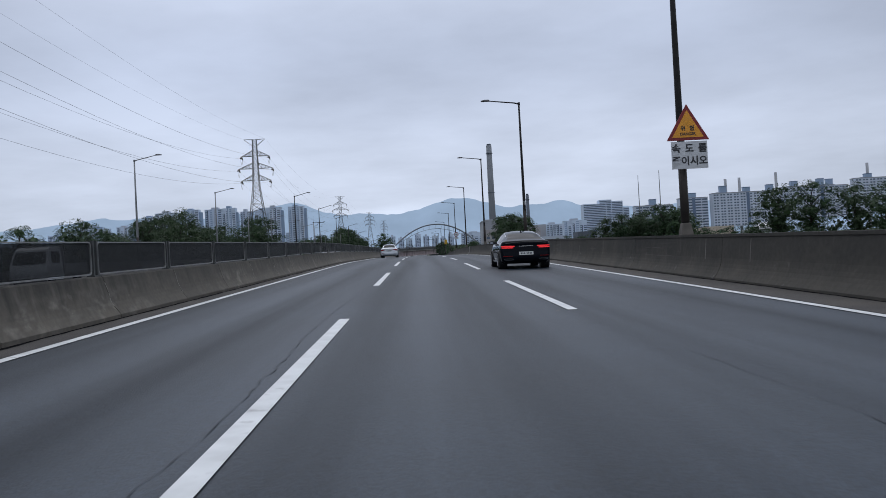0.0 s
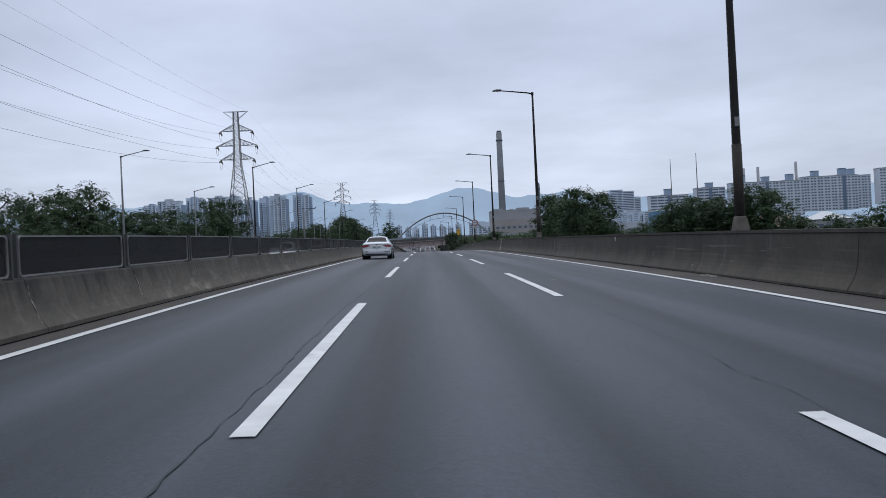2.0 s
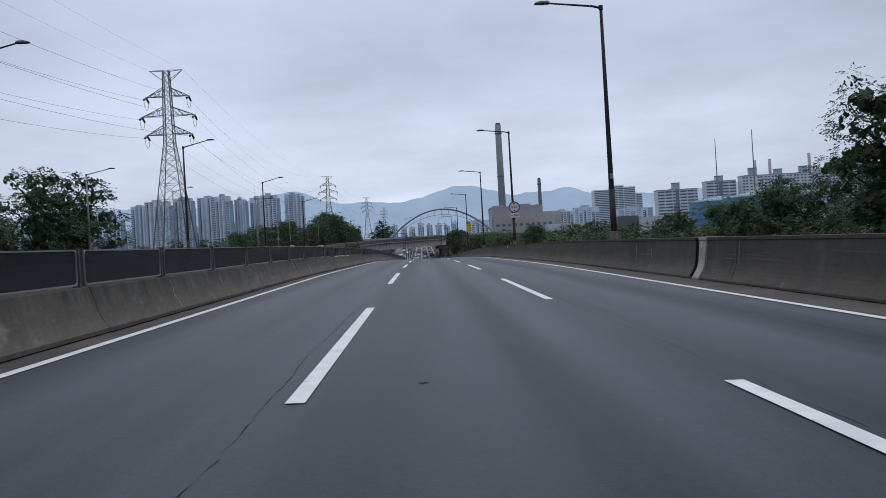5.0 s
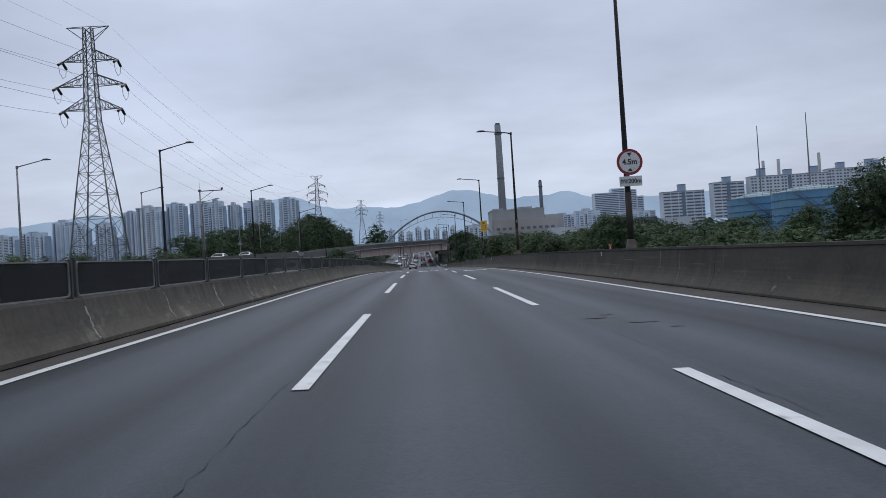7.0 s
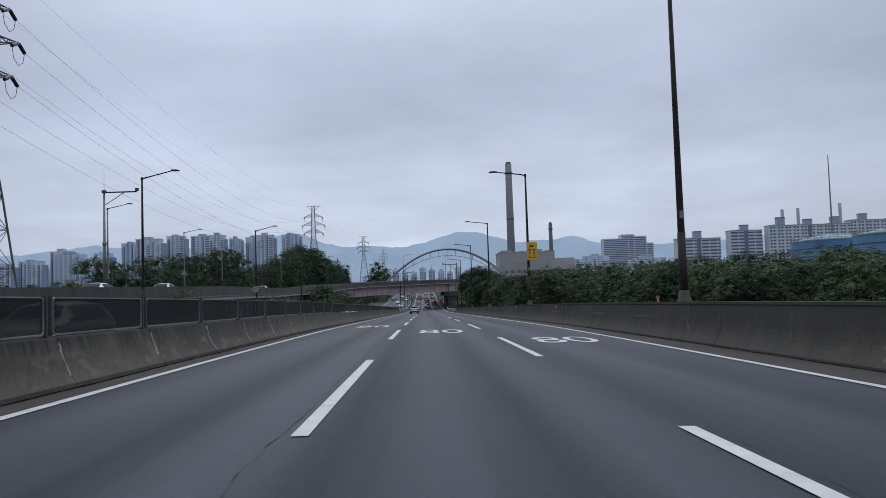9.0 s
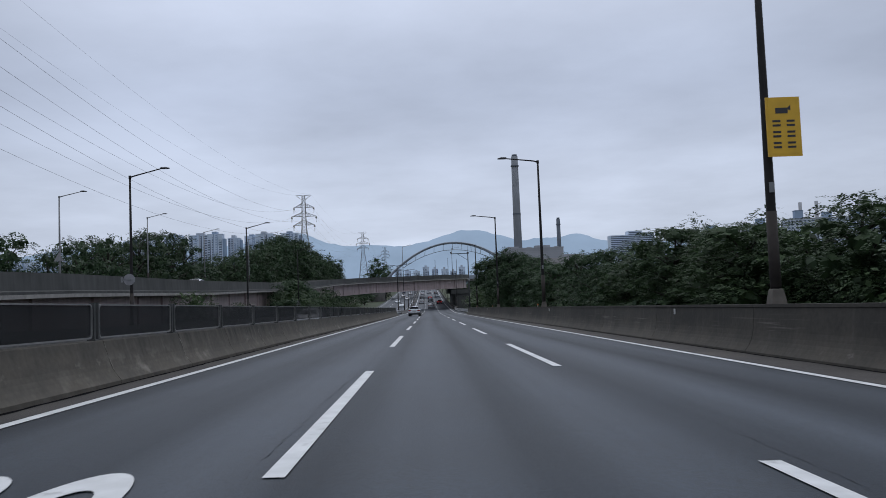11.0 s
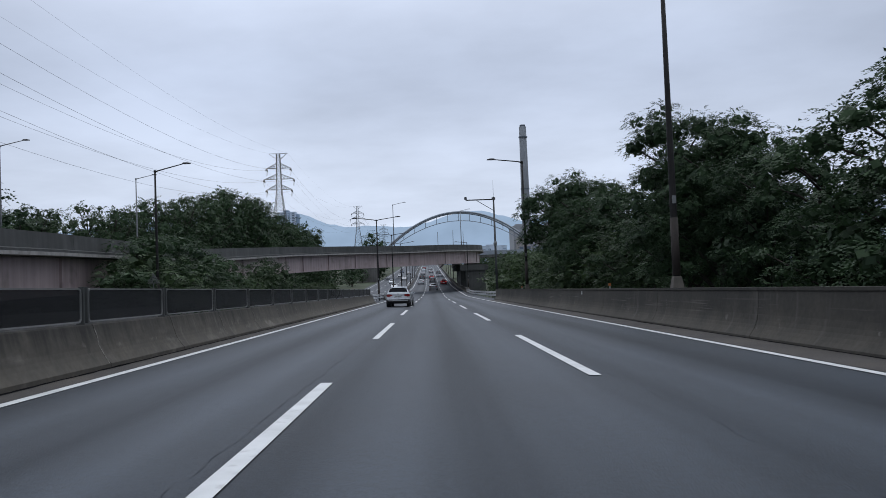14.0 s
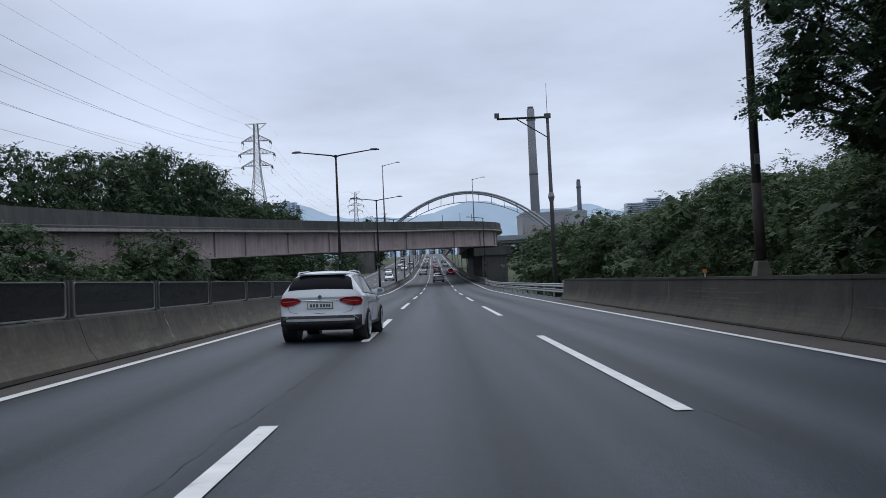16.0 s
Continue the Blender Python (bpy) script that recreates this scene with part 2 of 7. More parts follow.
        wash = maths("MULTIPLY", tex(1.5, 3.2, 5, 0.52, 0.74), tex(0.21, 0.5, 3, 0.40, 0.60))
        low_band = nt.nodes.new("ShaderNodeMapRange")
        low_band.inputs[1].default_value, low_band.inputs[2].default_value, low_band.inputs[3].default_value, low_band.inputs[4].default_value = 0.56, 0.36, 0.0, 1.0
        nt.links.new(sep.outputs[1], low_band.inputs[0])
        col = blend(maths("MULTIPLY", maths("MULTIPLY", wash, low_band.outputs[0]), 0.8), col, lime)
    band = nt.nodes.new("ShaderNodeMapRange")
    band.inputs[1].default_value, band.inputs[2].default_value, band.inputs[3].default_value, band.inputs[4].default_value = 0.62, 0.40, 0.0, 1.0
    nt.links.new(sep.outputs[1], band.inputs[0])
    pits = maths("MULTIPLY", maths("MULTIPLY", tex(2.6, 3.4, 4, 0.64, 0.69), tex(0.5, 1.0, 2, 0.42, 0.55)), band.outputs[0])
    col = blend(maths("MULTIPLY", pits, 0.3 + 0.5 * scraped), col, lime)
    mid_band = nt.nodes.new("ShaderNodeMapRange")
    mid_band.interpolation_type = "SMOOTHSTEP"
    mid_band.inputs[1].default_value, mid_band.inputs[2].default_value, mid_band.inputs[3].default_value, mid_band.inputs[4].default_value = 0.0, 0.30, 1.0, 0.0
    dist = maths("SUBTRACT", sep.outputs[1], 0.62)
    dist.node.use_clamp = False
    nt.links.new(maths("ABSOLUTE", dist, 0.0), mid_band.inputs[0])
    scrape = maths("MULTIPLY", maths("MULTIPLY", tex(0.30, 15.0, 3, 0.58, 0.64), tex(0.12, 0.4, 2, 0.46, 0.56)), mid_band.outputs[0])
    col = blend(maths("MULTIPLY", scrape, 0.75 * scraped), col, lime)
    fine = tex(9.0, 9.0, 5, 0.3, 0.7, 0.86, 1.14)
    oi = nt.nodes.new("ShaderNodeObjectInfo")
    mo = nt.nodes.new("ShaderNodeMapRange")
    mo.inputs[3].default_value, mo.inputs[4].default_value = 1 - vary, 1 + vary
    nt.links.new(oi.outputs["Random"], mo.inputs[0])
    both = nt.nodes.new("ShaderNodeMath")
    both.operation = "MULTIPLY"
    nt.links.new(fine, both.inputs[0])
    nt.links.new(mo.outputs[0], both.inputs[1])
    sc = nt.nodes.new("ShaderNodeVectorMath")
    sc.operation = "SCALE"
    nt.links.new(col, sc.inputs[0])
    nt.links.new(both.outputs[0], sc.inputs["Scale"])
    nt.links.new(sc.outputs[0], bsdf.inputs["Base Color"])
    b = nt.nodes.new("ShaderNodeBump")
    b.inputs["Strength"].default_value, b.inputs["Distance"].default_value = 0.35, 0.015
    nt.links.new(fine, b.inputs["Height"])
    nt.links.new(b.outputs[0], bsdf.inputs["Normal"])
    return m


M["concrete_r"] = stained_wall("weathered_concrete", (0.066, 0.061, 0.053), (0.080, 0.072, 0.060), (0.034, 0.0330, 0.030), (0.15, 0.140, 0.128), scraped=0.8)
M["concrete_l"] = stained_wall("stained_concrete", (0.083, 0.076, 0.065), (0.104, 0.092, 0.075), (0.032, 0.031, 0.028), (0.23, 0.21, 0.185), scraped=0.0, drips=0.85)
M["concrete_cap"] = material("bare_concrete", (0.26, 0.25, 0.235), 0.9, noise_scale=2.0, amount=0.25, bump=0.3, bump_scale=25)
M["lime"] = material("lime_stain", (0.15, 0.14, 0.127), 0.9, noise_scale=4.0, amount=0.35)
M["lime_joint"] = material("lime_joint", (0.25, 0.235, 0.21), 0.9, noise_scale=5.0, amount=0.45)
M["parapet"] = material("parapet_concrete", (0.060, 0.062, 0.060), 0.9, noise_scale=0.4, amount=0.2, second=(0.034, 0.036, 0.035), second_scale=0.35, second_cut=(0.5, 0.72), streak=0.18)
M["concrete_bridge"] = material("bridge_concrete", (0.115, 0.112, 0.107), 0.9, noise_scale=0.4, amount=0.2, second=(0.075, 0.073, 0.069), second_scale=0.35, second_cut=(0.5, 0.72), streak=0.25)
M["girder"] = material("girder_paint", (0.36, 0.285, 0.28), 0.6, noise_scale=0.5, amount=0.10, second=(0.20, 0.16, 0.15), second_scale=0.6, second_cut=(0.56, 0.8), streak=0.15)
M["pole"] = material("pole_paint", (0.016, 0.015, 0.015), 0.6, noise_scale=3.0, amount=0.3, spec=0.2)
M["pole_grey"] = material("galvanised_steel", (0.20, 0.205, 0.21), 0.5, 0.6, noise_scale=4.0, amount=0.2)
M["pole_steel"] = material("weathered_steel", (0.06, 0.063, 0.066), 0.55, 0.4, noise_scale=2.0, amount=0.3)
M["pole_low"] = material("pole_sleeve", (0.030, 0.024, 0.021), 0.85, noise_scale=5.0, amount=0.3)
M["lamp_head"] = material("lamp_housing", (0.06, 0.06, 0.065), 0.5, noise_scale=5.0, amount=0.2)
M["frame"] = material("panel_frame", (0.21, 0.21, 0.205), 0.5, 0.3, noise_scale=3.0, amount=0.25)
M["fence_post"] = material("fence_post", (0.045, 0.048, 0.046), 0.6, 0.2, noise_scale=3.0, amount=0.3)
M["steel_lattice"] = material("lattice_steel", (0.105, 0.11, 0.112), 0.7, 0.2, noise_scale=0.6, amount=0.2)
M["insulator"] = material("insulator", (0.03, 0.025, 0.025), 0.3)
M["wire"] = material("wire", (0.05, 0.05, 0.055), 0.6)
M["bark"] = material("bark", (0.038, 0.031, 0.026), 0.95, noise_scale=3.0, amount=0.4, bump=0.8, bump_scale=18, stretch=(1, 1, 0.25))
M["grass"] = material("grass_ground", (0.040, 0.056, 0.026), 0.95, noise_scale=0.25, amount=0.4, second=(0.070, 0.062, 0.042), second_scale=0.12)
M["guard"] = material("guardrail_zinc", (0.32, 0.325, 0.33), 0.45, 0.7, noise_scale=3.0, amount=0.2)
M["white_box"] = material("white_enamel", (0.46, 0.46, 0.45), 0.5, noise_scale=6.0, amount=0.1)
M["orange"] = material("orange_plastic", (0.50, 0.16, 0.04), 0.5, noise_scale=5.0, amount=0.15)


def screen_material():
    """Perforated dark anti-glare sheet: it lets a part of the view through."""
    m = material("dark_mesh", (0.014, 0.0155, 0.0165), 0.6, spec=0.15, noise_scale=1.5, amount=0.25, vary=0.15)
    nt = m.node_tree
    out = nt.nodes["Material Output"]
    bsdf = nt.nodes["Principled BSDF"]
    tr = nt.nodes.new("ShaderNodeBsdfTransparent")
    mx = nt.nodes.new("ShaderNodeMixShader")
    mx.inputs[0].default_value = 0.76
    nt.links.new(tr.outputs[0], mx.inputs[1])
    nt.links.new(bsdf.outputs[0], mx.inputs[2])
    nt.links.new(mx.outputs[0], out.inputs[0])
    return m


M["screen"] = screen_material()


def leaf_material(name, dark, light):
    m = bpy.data.materials.new(name)
    m.use_nodes = True
    nt = m.node_tree
    bsdf = nt.nodes["Principled BSDF"]
    bsdf.inputs["Roughness"].default_value = 0.6
    bsdf.inputs["Specular IOR Level"].default_value = 0.25
    ge = nt.nodes.new("ShaderNodeNewGeometry")
    oi = nt.nodes.new("ShaderNodeObjectInfo")
    ad = nt.nodes.new("ShaderNodeMath")
    ad.operation = "MULTIPLY_ADD"
    ad.inputs[1].default_value = 0.35
    nt.links.new(oi.outputs["Random"], ad.inputs[0])
    ml = nt.nodes.new("ShaderNodeMath")
    ml.operation = "MULTIPLY"
    ml.inputs[1].default_value = 0.65
    nt.links.new(ge.outputs["Random Per Island"], ml.inputs[0])
    nt.links.new(ml.outputs[0], ad.inputs[2])
    mx = nt.nodes.new("ShaderNodeMix")
    mx.data_type = "RGBA"
    nt.links.new(ad.outputs[0], mx.inputs[0])
    mx.inputs[6].default_value = (*dark, 1)
    mx.inputs[7].default_value = (*light, 1)
    nt.links.new(mx.outputs[2], bsdf.inputs["Base Color"])
    bsdf.inputs["Transmission Weight"].default_value = 0.0
    out = nt.nodes["Material Output"]
    tl = nt.nodes.new("ShaderNodeBsdfTranslucent")
    nt.links.new(mx.outputs[2], tl.inputs[0])
    ms = nt.nodes.new("ShaderNodeMixShader")
    ms.inputs[0].default_value = 0.25
    nt.links.new(bsdf.outputs[0], ms.inputs[1])
    nt.links.new(tl.outputs[0], ms.inputs[2])
    nt.links.new(ms.outputs[0], out.inputs[0])
    return m


M["leaf"] = leaf_material("leaf_green", (0.016, 0.031, 0.015), (0.053, 0.089, 0.038))
M["leaf_hedge"] = leaf_material("leaf_hedge_green", (0.018, 0.034, 0.017), (0.088, 0.138, 0.058))
M["leaf_dark"] = leaf_material("leaf_dark_green", (0.013, 0.029, 0.015), (0.054, 0.097, 0.042))


# ---- geometry helpers ----
class Geo:
    """Collects vertices and faces of one mesh."""

    def __init__(self):
        self.v, self.f = [], []

    def box(self, x0, x1, y0, y1, z0, z1, m=None):
        b = len(self.v)
        pts = [(x, y, z) for z in (z0, z1) for y in (y0, y1) for x in (x0, x1)]
        if m is not None:
            pts = [tuple(m @ Vector(p)) for p in pts]
        self.v += pts
        self.f += [tuple(b + i for i in q) for q in ((0, 2, 3, 1), (4, 5, 7, 6), (0, 1, 5, 4), (2, 6, 7, 3), (0, 4, 6, 2), (1, 3, 7, 5))]
        return self

    def tube(self, pts, radii, n=8, caps=True):
        """A round bar through the points; radii: one for all or one each."""
        pts = [Vector(p) for p in pts]
        if not hasattr(radii, "__len__"):
            radii = [radii] * len(pts)
        b = len(self.v)
        for i, p in enumerate(pts):
            d = (pts[min(i + 1, len(pts) - 1)] - pts[max(i - 1, 0)]).normalized()
            a = d.orthogonal().normalized() if abs(d.z) > 0.98 else d.cross(Vector((0, 0, 1))).normalized()
            c = d.cross(a)
            for k in range(n):
                t = 2 * math.pi * k / n
                self.v.append(tuple(p + (a * math.cos(t) + c * math.sin(t)) * radii[i]))
        for i in range(len(pts) - 1):
            for k in range(n):
                k2 = (k + 1) % n
                self.f.append((b + i * n + k, b + i * n + k2, b + (i + 1) * n + k2, b + (i + 1) * n + k))
        if caps:
            self.f.append(tuple(b + k for k in reversed(range(n))))
            self.f.append(tuple(b + (len(pts) - 1) * n + k for k in range(n)))
        return self

    def sweep(self, rings, closed=True, caps=True):
        """Joins rings of equal length; closed rings make a solid."""
        b, n = len(self.v), len(rings[0])
        for r in rings:
            self.v += [tuple(p) for p in r]
        for i in range(len(rings) - 1):
            for k in range(n if closed else n - 1):
                k2 = (k + 1) % n
                self.f.append((b + i * n + k, b + i * n + k2, b + (i + 1) * n + k2, b + (i + 1) * n + k))
        if closed and caps:
            self.f.append(tuple(b + k for k in reversed(range(n))))
            self.f.append(tuple(b + (len(rings) - 1) * n + k for k in range(n)))
        return self

    def quad(self, a, b, c, d):
        i = len(self.v)
        self.v += [tuple(a), tuple(b), tuple(c), tuple(d)]
        self.f.append((i, i + 1, i + 2, i + 3))
        return self

    def mesh(self, name, mat, smooth=False):
        me = bpy.data.meshes.new(name)
        me.from_pydata(self.v, [], self.f)
        me.materials.append(mat)
        if smooth:
            me.polygons.foreach_set("use_smooth", [True] * len(me.polygons))
        me.update()
        return me


def part(name, geo, mat, parent=None, label="", smooth=False):
    """One mesh object, under a thing or a part when parent is given."""
    ob = new(name, geo.mesh(name, mat, smooth) if isinstance(geo, Geo) else geo)
    if parent is not None:
        ob.parent = parent
    if label:
        tagged(ob, label)
    return ob


def put(ob, x, y, z, rz=0.0, rx=0.0, ry=0.0):
    ob.matrix_basis = pose(x, y, z, rx, ry, rz)
    return ob


def thing(name, label, category, group="", kind=""):
    return tagged(new(name), label, category, group, kind)


# ---- the road's line ----
CROSSFALL = 0.0154
PROFILE = [(-400, -11.5), (-200, -5.9), (-120, -3.6), (-40, -1.26), (0, 0), (40, 1.17), (80, 1.95), (120, 2.58), (160, 2.89), (180, 2.94), (200, 2.92), (240, 2.67),
           (280, 2.40), (320, 2.15), (360, 1.92), (400, 1.72), (440, 2.12), (500, 3.0), (580, 5.6), (720, 10.9), (900, 18), (1000, 21), (1400, 23)]
LINE = [(-400, 0.0), (60, 0.03), (120, 0.08), (160, 0.135), (200, 0.23), (240, 0.25), (280, 0.32), (320, 0.345), (360, 0.38), (400, 0.62), (440, 0.83), (500, 1.0), (600, 1.13), (1400, 1.2)]
_ys = np.arange(-400.0, 1400.5, 1.0)


def _smooth(knots, width):
    v = np.interp(_ys, [k[0] for k in knots], [k[1] for k in knots])
    ker = np.ones(width) / width
    for _ in range(2):
        p = np.pad(v, width // 2, mode="edge")
        v = np.convolve(p, ker, "valid")
    return v


_z, _c = _smooth(PROFILE, 15), _smooth(LINE, 25)


def cx(y):
    return float(np.interp(y, _ys, _c))


def zc(y):
    return float(np.interp(y, _ys, _z))


def rz_at(x, y):
    """Height of the carriageway at x (from the first lane line) and y."""
    if x > -4.6:
        return zc(y) - CROSSFALL * x
    return zc(y) + CROSSFALL * 4.6 + CROSSFALL * (x + 4.6)


def on_road(x, y, h=0.0):
    return (x + cx(y), y, rz_at(x, y) + h)


def stations(y0, y1, step):
    n = max(1, int(math.ceil((y1 - y0) / step)))
    return [y0 + (y1 - y0) * i / n for i in range(n + 1)]


# ramp that leaves the far carriageway, climbs and crosses the road
RAMP = [(-16.5, 60), (-17.5, 130), (-19, 200), (-20, 250), (-21, 300), (-21.8, 340), (-21.2, 368), (-18.5, 394), (-12, 416), (-3.5, 431), (6, 442), (12, 452), (14.6, 468), (15.2, 500), (15.2, 560)]
RAMP_TOP = [(60, 2.6), (130, 3.9), (202, 5.46), (253, 6.6), (290, 7.1), (320, 7.75), (357, 8.3), (371, 8.96), (394, 10.0), (416, 10.8), (431, 11.2), (442, 11.6), (460, 12.0), (500, 12.6), (560, 13)]


def ramp_curve(step=3.0):
    """Near edge of the ramp as points with the outward normal (towards the far side) and the top of its parapet."""
    pts = np.array(RAMP, float)
    out = []
    n = len(pts)
    for i in range(n - 1):
        p0, p1, p2, p3 = pts[max(i - 1, 0)], pts[i], pts[i + 1], pts[min(i + 2, n - 1)]
        m = max(2, int(np.linalg.norm(p2 - p1) / step))
        for k in range(m):
            f = k / m
            m1, m2 = (p2 - p0) / 2, (p3 - p1) / 2
            h = (2 * f ** 3 - 3 * f ** 2 + 1) * p1 + (f ** 3 - 2 * f ** 2 + f) * m1 + (-2 * f ** 3 + 3 * f ** 2) * p2 + (f ** 3 - f ** 2) * m2
            out.append(h)
    out.append(pts[-1])
    out = np.array(out)
    tang = np.gradient(out, axis=0)
    tang /= np.linalg.norm(tang, axis=1)[:, None]
    norm = np.stack([-tang[:, 1], tang[:, 0]], 1)
    top = np.interp(out[:, 1], [k[0] for k in RAMP_TOP], [k[1] for k in RAMP_TOP])
    return out, norm, top


def ground_z(x, y):
    """Natural ground: below the road on both sides, level with it far ahead."""
    yy = min(max(y, -380.0), 1390.0)
    d = abs(x - 0.0)
    drop = 3.6 * min(max((d - 10.0) / 14.0, 0.0), 1.0)
    k = min(max((yy - 360.0) / 80.0, 0.0), 1.0)
    drop = drop * (1 - k) + 0.6 * k
    far = min(max((d - 200.0) / 600.0, 0.0), 1.0)
    z = zc(yy) - 0.55 - drop
    if y > 1390:
        z += (y - 1390) * 0.004
    return z * (1 - far) + (min(z, 25.0)) * far

# ---- ground and roads ----
def build_ground():
    xs = [-4800, -2500, -1200, -700, -400, -250, -150, -90, -60, -40, -28, -20, -12, -4, 4, 9.2, 14, 20, 28, 40, 60, 90, 150, 250, 400, 700, 1200, 2500, 4800]
    ys = list(np.concatenate([[-4800, -2500, -1200, -700, -400], np.arange(-360, 800, 20), np.arange(800, 1400, 60), [1400, 1700, 2100, 2600, 3200, 4000, 4800]]))
    g = Geo()
    for y in ys:
        for x in xs:
            inside = -19 < x < 9.3
            z = ground_z(x, y)
            if inside:
                z = min(z, zc(min(max(y, -380), 1390)) - 0.7)
            g.v.append((x, float(y), z))
    n = len(xs)
    for j in range(len(ys) - 1):
        for i in range(n - 1):
            g.f.append((j * n + i, j * n + i + 1, (j + 1) * n + i + 1, (j + 1) * n + i))
    return tagged(part("ground", g, M["grass"], smooth=True), "rough grassy ground falling away beside the expressway", "ground", kind="structure")


build_ground()

ROAD_Y = (-150, 1000)


def strip(x0, x1, y0, y1, h, step=4.0, thick=0.0):
    """A thin band that follows the carriageway between two offsets."""
    rings = []
    for y in stations(y0, y1, step):
        a, b = on_road(x0, y, h), on_road(x1, y, h)
        if thick:
            rings.append([a, b, (b[0], b[1], b[2] - thick), (a[0], a[1], a[2] - thick)])
        else:
            rings.append([a, b])
    return Geo().sweep(rings, closed=bool(thick))


road = tagged(part("road", strip(-4.6, 8.6, *ROAD_Y, 0.0, 4.0, 0.5), M["asphalt"]),
              "three-lane asphalt expressway carriageway with worn wheel tracks", "road", kind="structure")
opposite = tagged(part("road_opposite", strip(-17.2, -4.61, *ROAD_Y, 0.0, 6.0, 0.5), M["asphalt"]),
                  "opposite asphalt carriageway behind the median barrier", "road", kind="structure")
part("shoulder", strip(7.05, 8.1, -150, 352, 0.006, 4.0), M["asphalt_side"], road, "dusty asphalt shoulder under the wall")
part("shoulder", strip(-4.1, -3.55, -150, 352, 0.006, 4.0), M["asphalt_side"], road, "dusty asphalt shoulder under the barrier")
part("edge_line", strip(-3.50, -3.34, *ROAD_Y, 0.010, 4.0), M["line_paint"], road, "solid white edge line")
part("edge_line", strip(6.83, 6.99, *ROAD_Y, 0.010, 4.0), M["line_paint"], road, "solid white edge line")
part("edge_line", strip(-5.6, -5.45, *ROAD_Y, 0.010, 6.0), M["line_paint"], opposite)
part("edge_line", strip(-16.2, -16.05, *ROAD_Y, 0.010, 6.0), M["line_paint"], opposite)


def dashes(x, far_end, y0, y1, parent, length=10.0, period=20.0):
    k = math.ceil((y0 - far_end) / period)
    while far_end + period * k < y1:
        b = far_end + period * k
        part("lane_dash", strip(x - 0.08, x + 0.08, b - length, b, 0.010, 3.4), M["line_paint"], parent)
        k += 1


dashes(0.0, -2.8, -140, 800, road)
dashes(3.5, 7.33, -140, 800, road)
dashes(-9.0, 3.0, -140, 700, opposite)
dashes(-12.5, 12.0, -140, 700, opposite)


def wavy_strip(x, y0, y1, w, h, seed, wander=0.08, broken=True):
    rnd = random.Random(seed)
    rings, off = [], 0.0
    for y in stations(y0, y1, 0.22 if broken else 0.35):
        off = max(-wander, min(wander, off + rnd.uniform(-0.02, 0.02)))
        jag = rnd.uniform(-0.02, 0.02) if broken else 0.0
        ww = w * (rnd.choice((0.05, 0.1, 0.4, 0.5, 0.8, 1.3)) if broken else 0.9) * rnd.uniform(0.6, 1.25)
        rings.append([on_road(x + off + jag - ww, y, h), on_road(x + off + jag + ww, y, h)])
    return Geo().sweep(rings, closed=False)


# longitudinal paving joints beside the lane lines
for i, (y0, y1) in enumerate(((-150, -60), (-60, 20), (20, 100), (100, 180), (180, 260), (260, 345))):
    part("paving_joint", wavy_strip(-0.24, y0, y1, 0.0075, 0.007, 10 + i), M["joint"], road)
    part("paving_joint", wavy_strip(3.72, y0, y1, 0.0045, 0.007, 30 + i), M["joint"], road)
    part("foot_gap", wavy_strip(7.98, y0, y1, 0.05, 0.009, 50 + i, 0.02, False), M["crack"], road)
    part("foot_gap", wavy_strip(-3.985, y0, y1, 0.055, 0.009, 70 + i, 0.02, False), M["crack"], road)


def blotch(x, y, rx, ry, seed, mat, h=0.008):
    rnd = random.Random(seed)
    g = Geo()
    n = 18
    ring = []
    for k in range(n):
        t = 2 * math.pi * k / n
        r = rnd.uniform(0.7, 1.15)
        ring.append(on_road(x + rx * r * math.cos(t), y + ry * r * math.sin(t), h))
    g.v = ring
    g.f = [tuple(range(n))]
    return part("road_patch", g, mat, road)


# oil spots and small worn spots
for x, y, rx, ry, s in ((-1.2, 155.3, 0.05, 0.10, 1), (-0.94, 155.8, 0.06, 0.12, 2), (2.49, 161.1, 0.05, 0.10, 3), (-0.59, 155.5, 0.03, 0.06, 4), (3.95, 133.4, 0.20, 0.10, 5), (4.45, 132.3, 0.26, 0.07, 6), (4.25, 134.0, 0.16, 0.06, 9), (4.7, 131.4, 0.12, 0.05, 10), (1.0, 88.0, 0.05, 0.1, 7), (2.3, 250.0, 0.04, 0.08, 8)):
    blotch(x, y, rx, ry, s, M["joint"])
for x, y, rx, ry, s in ((3.26, -2.7, 0.04, 0.06, 12), (5.9, 37.7, 0.05, 0.06, 13), (4.2, 42.8, 0.10, 0.14, 11)):
    blotch(x, y, rx, ry, s, M["lime"])


